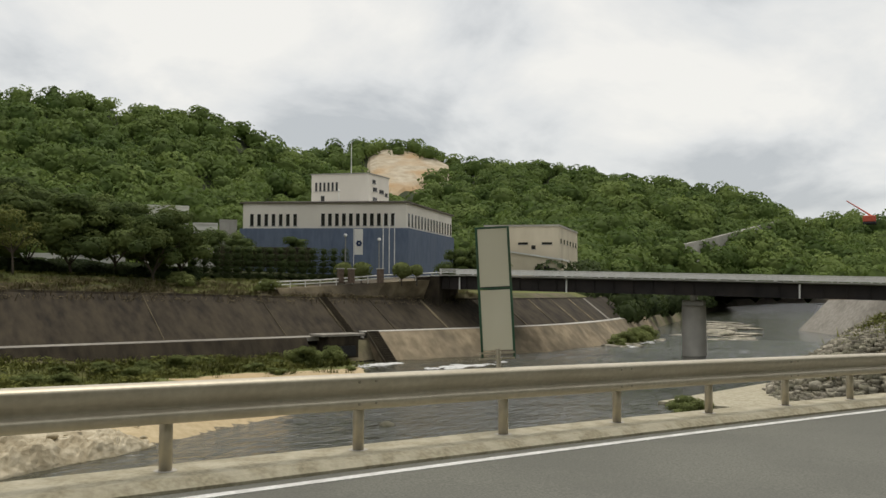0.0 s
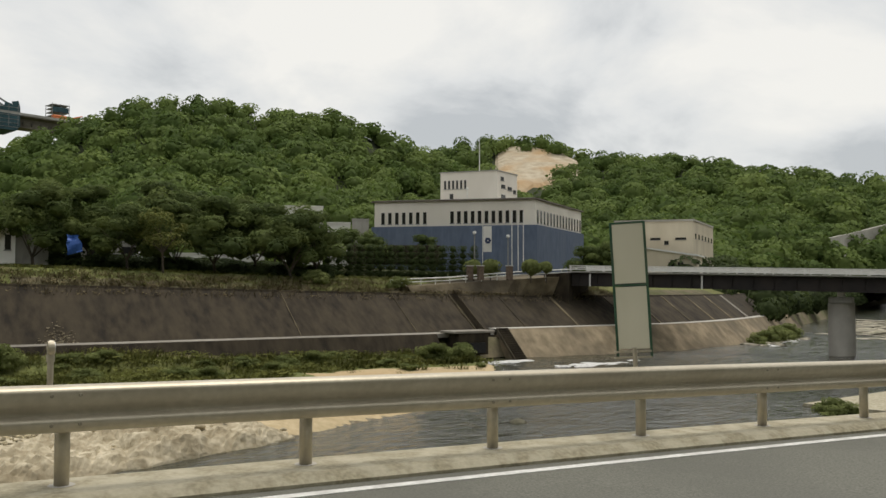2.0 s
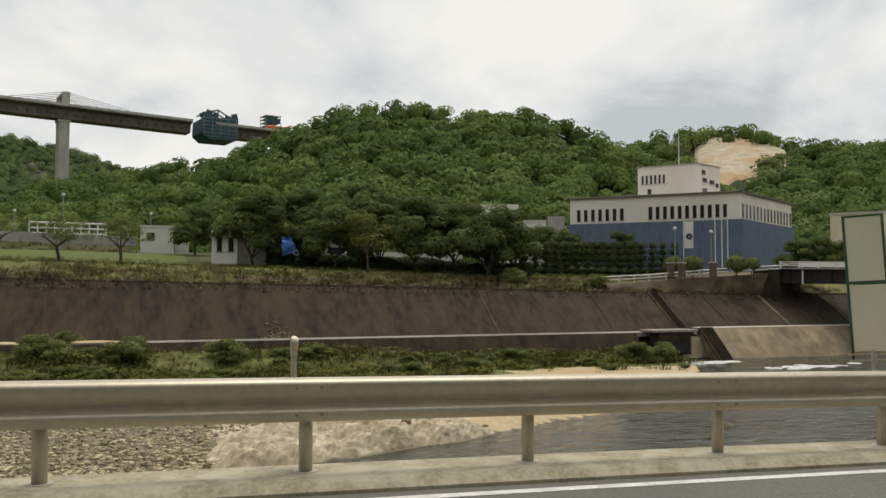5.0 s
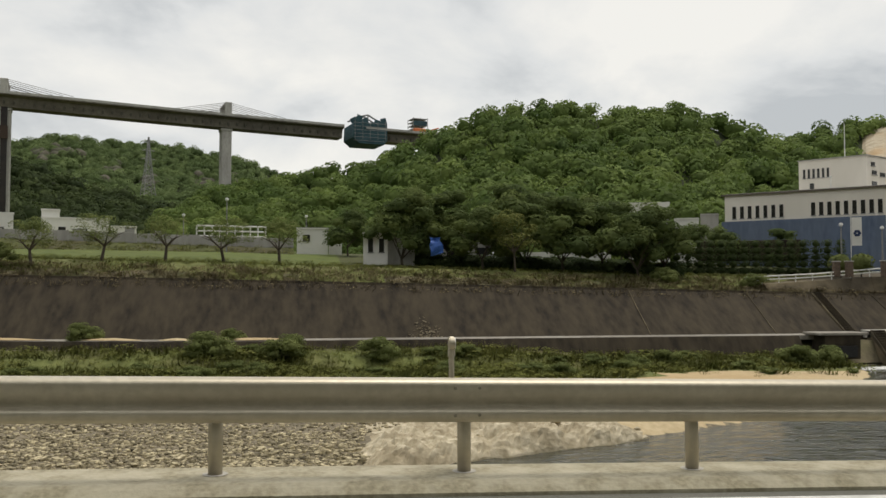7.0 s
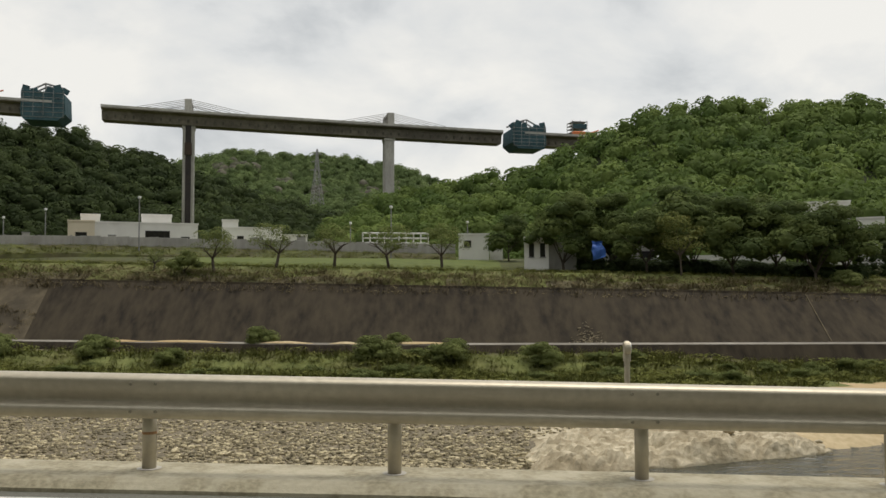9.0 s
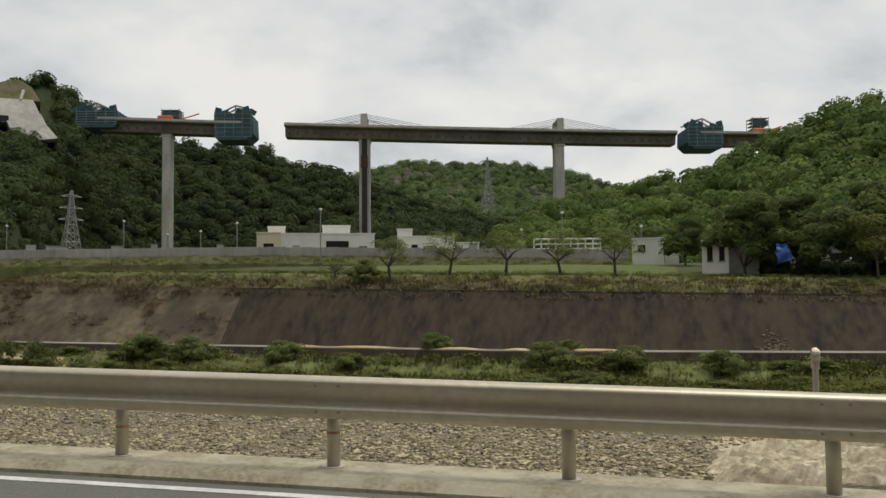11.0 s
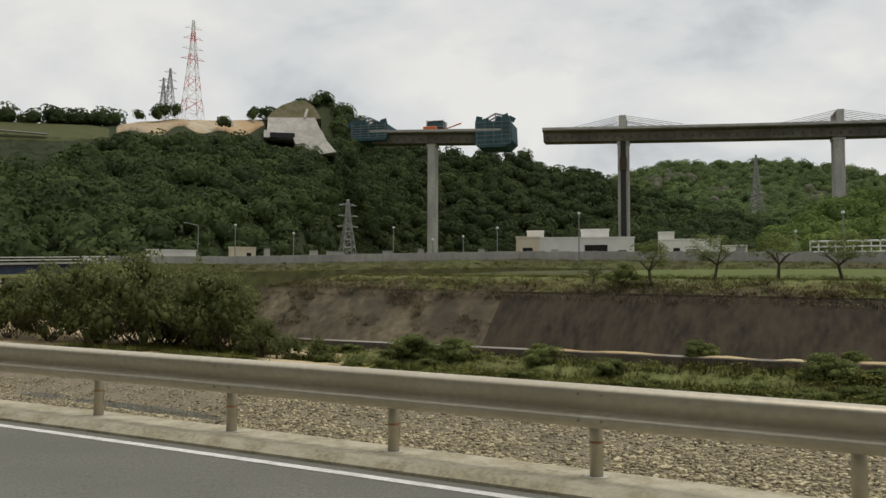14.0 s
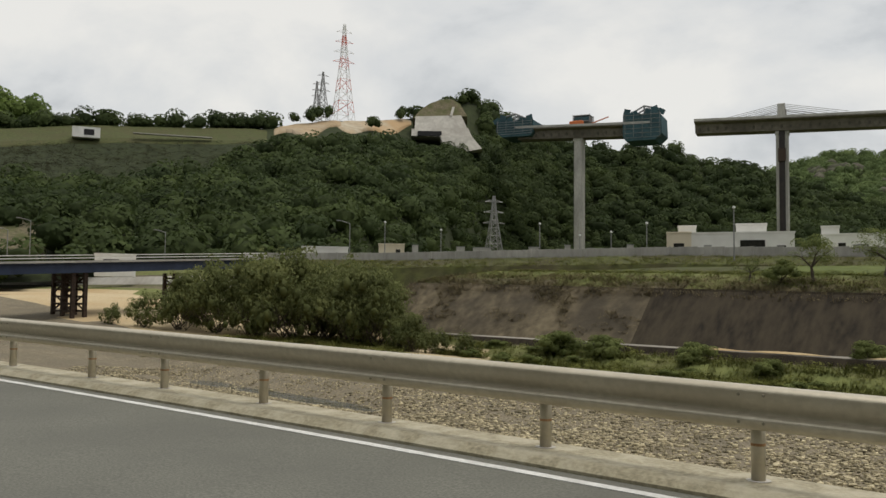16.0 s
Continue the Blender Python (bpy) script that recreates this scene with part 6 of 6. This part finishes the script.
for i in range(420):
    x = rs.uniform(50, 125)
    y = 25.5 + (x - 54) * 0.4 - rs.random() ** 0.8 * 10.5 + 0.8
    r = 0.12 + 0.3 * rs.random() ** 2.5
    spots.append((x, y, bed(x, y) + r * 0.1, r * rs.uniform(0.9, 1.4), r * rs.uniform(0.6, 0.9), rs.uniform(0, 6.28), rs.randrange(6)))
for i in range(120):  # low cobble bars in mid river
    x = rs.uniform(118, 190)
    y = 56 + (x - 100) * 0.62 + rs.gauss(0, 3.0)
    r = rs.uniform(0.4, 1.6)
    spots.append((x, y, -5.62, r * 1.6, r * 0.12, rs.uniform(0, 6.28), rs.randrange(6)))
for i in range(90):
    x = rs.uniform(90, 112)
    y = bank_y(x) - 4 + rs.gauss(0, 1.2)
    r = rs.uniform(0.2, 0.6)
    spots.append((x, y, -5.6, r * 1.5, r * 0.5, rs.uniform(0, 6.28), rs.randrange(6)))
for x, y in ((24.5, 41.5), (27, 30.5), (30, 44), (33, 47), (38, 40)):
    spots.append((x, y, -5.65, 0.45, 0.3, x, 2))
rubble = []
for i in range(11000):
    x = 50 + 75 * rs.random() ** 1.5
    y = 25.5 + (x - 54) * 0.4 - rs.random() * 11 + 0.6
    r = 0.09 + 0.28 * rs.random() ** 2.5
    rubble.append((x, y, bed(x, y) + r * 0.15, r * 1.3, r * 1.5, rs.uniform(0, 6.28), rs.randrange(8)))
bulk("rubble_bank", PEB, rubble, "rock_dark", "rough rubble facing of the near bank downstream", "rubble")
bulk("river_boulders", BOU, spots, "rock_dark", "grey-brown boulders on the near shore downstream", "rocks")

# broken water at the sill and round stones
spots = []
for i in range(170):
    k = rs.random()
    if k < 0.55:
        x, y = rs.uniform(45.5, 52), 62.4 + rs.gauss(0, 0.35)
    elif k < 0.8:
        x, y = 55 + rs.gauss(0, 2.2), 56.2 + rs.gauss(0, 0.7)
    else:
        x = rs.uniform(92, 108)
        y = bank_y(x) - 5.5 + rs.gauss(0, 0.8)
    r = rs.uniform(0.12, 0.45)
    spots.append((x, y, -5.62, r * 2.2, r * 0.3, rs.uniform(-0.3, 0.3), rs.randrange(6)))
bulk("white_water", BOU, spots, "foam", "white broken water over a low sill", "white water")


def tuft(seed, blades, tall):
    rng = np.random.default_rng(seed)
    v, f = [], []
    for i in range(blades):
        a, l = rng.uniform(0, 6.28), rng.uniform(0.3, 1.0)
        c = np.array([rng.normal() * 0.45, rng.normal() * 0.45, 0])
        side = np.array([-math.sin(a), math.cos(a), 0]) * rng.uniform(0.03, 0.07)
        tip = c + np.array([math.cos(a) * l, math.sin(a) * l, tall * rng.uniform(0.6, 1.1)])
        midp = c + np.array([math.cos(a) * l * 0.35, math.sin(a) * l * 0.35, tall * 0.55])
        k = len(v)
        v += [c - side, c + side, midp + side * 0.8, midp - side * 0.8, tip, tip]
        v[-1] = tip + side * 0.2
        f += [(k, k + 1, k + 5, k + 4)]
    return np.array(v), np.zeros((0, 3), int), np.array(f), np.array([(c[0] * 0.25, c[1] * 0.25, 1.0) for c in v])


def weed(seed):
    """A low leafy weed clump with no core."""
    v, t, q, soft = crown_shape(seed, 30, 0.11, 0.1)
    n0 = len(v) - 30 * 4
    return v[n0:] * (1, 1, 0.6) + (0, 0, 0.3), np.zeros((0, 3), int), q - n0, soft[n0:] + (0, 0, 0.5)


TUF = [tuft(i, 12, 1.0) for i in range(4)] + [weed(300 + i) for i in range(2)]
spots = []
for i in range(9000):
    x = rs.uniform(-95, 78)
    v = 8.6 + 15 * rs.random()
    if noise.noise((x * 0.12, v * 0.35, 2)) < -0.12 and v < 13:
        continue
    y = bank_y(x) + v
    h = rs.uniform(0.15, 0.5) * (1 if v < 18 else 0.55)
    spots.append((x, y, ground_z(x, y) - 0.05, h * 1.3, h, rs.uniform(0, 6.28), rs.randrange(6)))
for i in range(2600):
    j = rs.randrange(len(BANK) - 1)
    (a, za), (b, zb) = BANK[j], BANK[j + 1]
    g, out = rs.random(), rs.uniform(0.6, 7.5)
    p, z = a.lerp(b, g), za + (zb - za) * g
    q = p + (Vector((SX, SY)) - p).normalized() * out
    h = rs.uniform(0.15, 0.4)
    spots.append((q.x, q.y, z - 0.25 - (0.1 * out if out < 1.6 else 0.16 + 0.235 * (out - 1.6)), h * 1.5, h, rs.uniform(0, 6.28), rs.randrange(6)))
bulk("bank_weeds", TUF, spots, "weeds", "rough green weeds along the top of the bank", "weeds")
spots = []
for i in range(5000):
    x = rs.uniform(-100, 75)
    y = bank_y(x) + 7.3 + rs.random() ** 1.6 * 5.5
    h = rs.uniform(0.25, 0.6)
    spots.append((x, y, ground_z(x, y) - 0.05, h * 1.3, h, rs.uniform(0, 6.28), rs.randrange(6)))
for i in range(2600):
    x = rs.uniform(-110, -44)
    prof = up_profile(x)
    (ya, za), (yb, zb) = prof[1], prof[2]
    g = rs.random() ** 0.6
    if noise.noise((x * 0.16, g * 2.2, 9)) < 0.02:
        continue
    h = rs.uniform(0.2, 0.5)
    spots.append((x, ya + (yb - ya) * g, za + (zb - za) * g - 0.06, h * 1.4, h, rs.uniform(0, 6.28), rs.randrange(6)))
bulk("dry_weeds", TUF, spots, "weeds_dry", "dry brown weeds over the river wall's coping", "weeds")
spots = []
for i in range(9500):
    x = rs.uniform(-100, 46)
    y = rs.uniform(50, bank_y(x) - 0.8)
    edge = (53 if x > -28 else min(bank_y(x) - 4, 53 + (-28 - x) * 0.6)) + 2.5 * noise.noise((x * 0.08, y * 0.1, 5))
    if x > 24:
        edge = 57.6 + (x - 30) * 0.12 + noise.noise((x * 0.3, y * 0.3, 5))
    if y < edge and rs.random() < 0.93 or y < edge - 4:
        continue
    h = rs.uniform(0.25, 0.75) * (1 + 0.6 * noise.noise((x * 0.15, y * 0.15, 1)))
    spots.append((x, y, ground_z(x, y) - 0.05, h * 1.4, h, rs.uniform(0, 6.28), rs.randrange(6)))
for i in range(3000):
    x, y = plan(rs.uniform(36.5, 58), rs.uniform(95, 113))
    if y > bank_y(x) - 1.5 or noise.noise((x * 0.2, y * 0.2, 4)) < -0.15:
        continue
    h = rs.uniform(0.3, 0.8)
    spots.append((x, y, ground_z(x, y) - 0.05, h * 1.3, h, rs.uniform(0, 6.28), rs.randrange(6)))
bulk("river_bar_grass", TUF, spots, "weeds", "tall rough grass on the river bar", "grass")
spots = []
for i in range(1500):
    x = rs.uniform(52, 140)
    y = 25.5 + (x - 54) * 0.4 - 6 - 11 * rs.random() ** 0.6
    if noise.noise((x * 0.25, y * 0.25, 3)) < -0.1:
        continue
    h = rs.uniform(0.4, 0.9)
    spots.append((x, y, bed(x, y) - 0.05, h * 1.5, h, rs.uniform(0, 6.28), rs.randrange(6)))
bulk("shore_grass", TUF, spots, "weeds", "clumps of grass above the boulder shore", "grass")

# far concrete shore downstream
bm = fresh()
fr = [plan(-62.2, 185), plan(-64.5, 165), plan(-68.5, 150), plan(-74, 140)]
lo = [bm.verts.new((x, y, -6.5)) for x, y in fr]
hi = [bm.verts.new((x + 4, y - 5, 0.2 + 0.4 * i)) for i, (x, y) in enumerate(fr)]
bk = [bm.verts.new((x + 14, y - 16, 0.4 + 0.4 * i)) for i, (x, y) in enumerate(fr)]
for i in range(3):
    bm.faces.new((lo[i], lo[i + 1], hi[i + 1], hi[i]))
    bm.faces.new((hi[i], hi[i + 1], bk[i + 1], bk[i]))
tagged(part("far_shore_wall", bm, "berm"), "grey concrete slope of the far shore downstream", "river wall", kind="structure")
apr = [46 + 2 * i for i in range(9)]
swept("concrete_apron", apr, lambda x: [(18 + (x - 44) * 0.25, -6.2), (18.5 + (x - 44) * 0.3, -5.15), (26.6 + (x - 44) * 0.1, -5.4), (27.0 + (x - 44) * 0.1, -6.2)], "kerb", "pale concrete apron at the water's edge", "apron")

# ---- roadside things ----
sign = thing("roadside_board", "tall cream sign board in a green frame beside the rail", "sign", pose(6.4, 0.36, road_z(6) + 0.07, 0, -3.0, -44))
for z0s, z1s in ((0.96, 1.70), (1.74, 2.46)):
    bm = fresh()
    box(bm, 0, 0, (z0s + z1s) / 2, 0.37, 0.012, z1s - z0s, bevel=0.003)
    part("panel", bm, "board", sign)
for x in (-0.197, 0.197):
    bm = fresh()
    box(bm, x, 0.012, 1.67, 0.03, 0.05, 1.62, bevel=0.005)
    part("upright", bm, "green", sign)
for z in (1.72, 2.47):
    bm = fresh()
    box(bm, 0, 0.012, z, 0.41, 0.045, 0.022)
    part("rung", bm, "green", sign)
for z in (0.93, 0.86):
    bm = fresh()
    box(bm, -0.02, -0.03, z, 0.44, 0.02, 0.022)
    part("bracket", bm, "rail", sign)
bm = fresh()
tube(bm, (0.0, -0.36, 0.55), (0.0, -0.36, 1.0), 0.028, seg=10)
for z in (0.86, 0.93):
    box(bm, 0.02, -0.17, z, 0.03, 0.34, 0.025)
part("stub_post", bm, "rail", sign)

dl = thing("delineator", "cream roadside delineator post with a round reflector head", "delineator", pose(-0.07, 0.2, road_z(0) + 0.1))
bm = fresh()
tube(bm, (0, 0, 0.5), (0, 0, 0.98), 0.024, seg=10)
for z in (0.55, 0.66):
    box(bm, 0.05, -0.1, z, 0.16, 0.22, 0.03)
part("pole", bm, "rail", dl)
bm = fresh()
tube(bm, (-0.024, 0, 1.04), (0.024, 0, 1.04), 0.06, seg=18)
bmesh.ops.bevel(bm, geom=[e for e in bm.edges if e.calc_length() < 0.03], offset=0.008, segments=2, affect="EDGES")
hd = part("head", bm, "rail", dl)
bm = fresh()
tube(bm, (0.025, 0, 1.04), (0.031, 0, 1.04), 0.046, seg=16)
part("reflector", bm, "lamp_glass", hd)
bm = fresh()
tube(bm, (0, 0, 0.93), (0, 0, 0.99), 0.032, seg=10)
part("collar", bm, "rail", dl)

log = thing("driftwood_log", "dark driftwood log with a root stub on the sand", "log", pose(*plan(56.3, 92), -4.35, 0, 0, 40))
bm = fresh()
tube(bm, (-1.3, 0, 0.1), (1.0, 0, 0.35), 0.16, 0.22, seg=9)
tube(bm, (-1.0, 0, 0.15), (-1.25, 0.1, 0.75), 0.07, 0.03, seg=6)
part("trunk", bm, "bark", log)
rub = []
for i in range(120):
    dy = abs(rs.gauss(0, 0.7))
    rub.append((9.6 + rs.gauss(0, 0.75 - 0.25 * min(1.5, dy)), 69.0 + dy, -2.88 + dy * 0.875 + 0.02, rs.uniform(0.05, 0.13), 0.05, rs.uniform(0, 6), i))
bulk("rubble_heap", PEB, rub, "rock", "small pale heap of rubble at the wall's foot", "rubble")

# woodland at the water's edge downstream
spots = []
for i in range(300):
    x = rs.uniform(112, 400)
    y = bank_y(x) + rs.uniform(-1, 26)
    r = rs.uniform(2.2, 4.6)
    spots.append((x, y, -3.5 + max(0, y - bank_y(x)) * 0.3 + r * 0.5, r, r * rs.uniform(0.8, 1.1), rs.uniform(0, 6.28), rs.randrange(6)))
bulk("riverside_woods", FAR, spots, "leaf_dark", "dark woodland hanging over the water downstream", "woodland")

# access road across the right hill
road_line = [(-55.8, 3.0), (-57.5, 3.4), (-59.2, 3.8), (-61, 4.3), (-62.1, 4.75)]
bc = sorted(B_CREST)
v, f = [], []
for b, e in road_line:
    best = min((abs(math.degrees(math.atan2(hill_at(bc, B_FOOT, B_LOW, b, u / 60, 7.2)[2] + 9 - SZ, math.hypot(hill_at(bc, B_FOOT, B_LOW, b, u / 60, 7.2)[0] - SX, hill_at(bc, B_FOOT, B_LOW, b, u / 60, 7.2)[1] - SY))) - e), u) for u in range(4, 60))[1]
    x, y, z = hill_at(bc, B_FOOT, B_LOW, b, best / 60, 7.2)
    v += [(x, y, z - 2), (x, y, z + 9.5), (x + 3, y + 5, z + 9.5)]
for i in range(len(road_line) - 1):
    f += [(3 * i, 3 * i + 3, 3 * i + 4, 3 * i + 1), (3 * i + 1, 3 * i + 4, 3 * i + 5, 3 * i + 2)]
tagged(link("hill_road_wall", v, f, "concrete_pale"), "pale retaining wall of a site road on the hill", "retaining wall", kind="structure")
crane = thing("site_crane", "red crawler crane with a lattice boom on the far hill", "crane", on(-66.4, 560, 4.2))
bm = fresh()
box(bm, 0, 0, 2, 7, 4, 3.5, bevel=0.3)
part("body", bm, "steel_red", crane)
bm = fresh()
tube(bm, (2, 0, 3), (-12, 0, 13), 0.5, 0.3, seg=4)
part("boom", bm, "steel_red", crane)
bm = fresh()
for y in (-2, 2):
    box(bm, 0, y, -0.6, 7, 1.2, 1.6, bevel=0.3)
part("track", bm, "black", crane)

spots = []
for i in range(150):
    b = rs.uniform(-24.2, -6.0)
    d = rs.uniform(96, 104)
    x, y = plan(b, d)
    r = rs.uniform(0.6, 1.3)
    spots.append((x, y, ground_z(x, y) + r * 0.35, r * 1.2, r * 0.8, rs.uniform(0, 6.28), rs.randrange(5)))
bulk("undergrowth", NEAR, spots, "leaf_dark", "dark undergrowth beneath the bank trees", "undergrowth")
gs, spots = sorted(G_CREST), []
for b, n, u in ((47.9, 6, 0.99), (46.9, 6, 0.99), (43.9, 5, 0.9), (41.9, 6, 0.98), (41.2, 5, 0.99), (49.3, 2, 0.99)):
    for k in range(n):
        x, y, z = hill_at(gs, G_FOOT, G_LOW, b + rs.gauss(0, 0.22), u + rs.uniform(-0.02, 0.01), 5.8)
        r = rs.uniform(1.8, 3.6)
        spots.append((x, y, z + r * rs.uniform(0.7, 1.6) + 2, r, r * 1.1, rs.uniform(0, 6), k))
for i in range(52):
    b = rs.uniform(50.5, 71)
    x, y, z = hill_at(gs, G_FOOT, G_LOW, b, rs.uniform(0.975, 1.0), 5.8)
    r = rs.uniform(0.6, 2.0) * (1 if rs.random() < 0.75 else 1.5)
    spots.append((x, y, z + r * 0.9 + 1.2, r * 1.1, r, rs.uniform(0, 6), i))
bulk("hilltop_trees", FAR, spots, "leaf_dark", "scattered trees along the bare hilltop", "woodland")
spots = []
for i in range(4200):
    b, u = rs.uniform(50.0, 71.5), rs.uniform(0.3, 0.88)
    if not g_bare(b, u) or u > 0.84 and rs.random() < 0.8:
        continue
    x, y, z = hill_at(gs, G_FOOT, G_LOW, b, u, 5.8)
    r = rs.uniform(0.7, 1.7)
    spots.append((x, y, z + r * 0.35, r * 1.2, r * 0.8, rs.uniform(0, 6.28), rs.randrange(4)))
bulk("hillside_scrub", [weed(400 + i) for i in range(4)], spots, "scrub", "low brownish scrub on the cleared hillside", "scrub")
slab_drain = thing("slope_drain", "pale concrete drain channel across the grassed slope", "drain")
slab("channel", [(59.0, 10.06, 434), (59.0, 10.11, 434), (54.2, 10.11, 434), (54.2, 10.06, 434)], 3, "concrete_pale", slab_drain)
block("hilltop_shed", "small white flat shed on the grassed hill", "shed", 62.5, 60.9, 432, level(9.6, 432), level(10.2, 432), 8, "wall_bright", [(0.6, 4.5, level(9.75, 432), level(10.1, 432), "black")])
fs, spots = sorted(F_CREST), []
for b, e, n, w in ((14.4, 8.5, 16, 0.8), (15.6, 8.2, 8, 0.6), (9.4, 6.9, 14, 0.9), (6.3, 7.0, 14, 0.7), (11.6, 7.6, 8, 0.8), (4.6, 7.2, 8, 0.5)):
    for k in range(n):
        bb = b + rs.gauss(0, w * 0.5)
        ee = e + rs.gauss(0, 0.22)
        u = min((abs(seen_e(fs, [(-3, 500), (21, 500)], [(-3, 30), (21, 30)], bb, q / 50) + 0.5 - ee), q / 50) for q in range(20, 50))[1]
        x, y, z = hill_at(fs, [(-3, 500), (21, 500)], [(-3, 30), (21, 30)], bb, u, 8)
        r = rs.uniform(3.5, 6.5)
        spots.append((x, y, z + r * 0.5, r, r * rs.uniform(0.8, 1.2), rs.uniform(0, 6), k))
bulk("rock_outcrops", BOU, spots, "cliff", "bare grey cliffs among the trees of the far ridge", "cliff")

spots = []
for i in range(330):
    b, u = rs.uniform(32.2, 40.5), rs.uniform(0.03, 0.98)
    if g_bare(b, u):
        continue
    x, y, z = hill_at(gs, G_FOOT, G_LOW, b, u, 5.8)
    r = rs.uniform(3.2, 5.8)
    spots.append((x, y, z + r * 0.55, r, r * 0.9, rs.uniform(0, 6.28), rs.randrange(6)))
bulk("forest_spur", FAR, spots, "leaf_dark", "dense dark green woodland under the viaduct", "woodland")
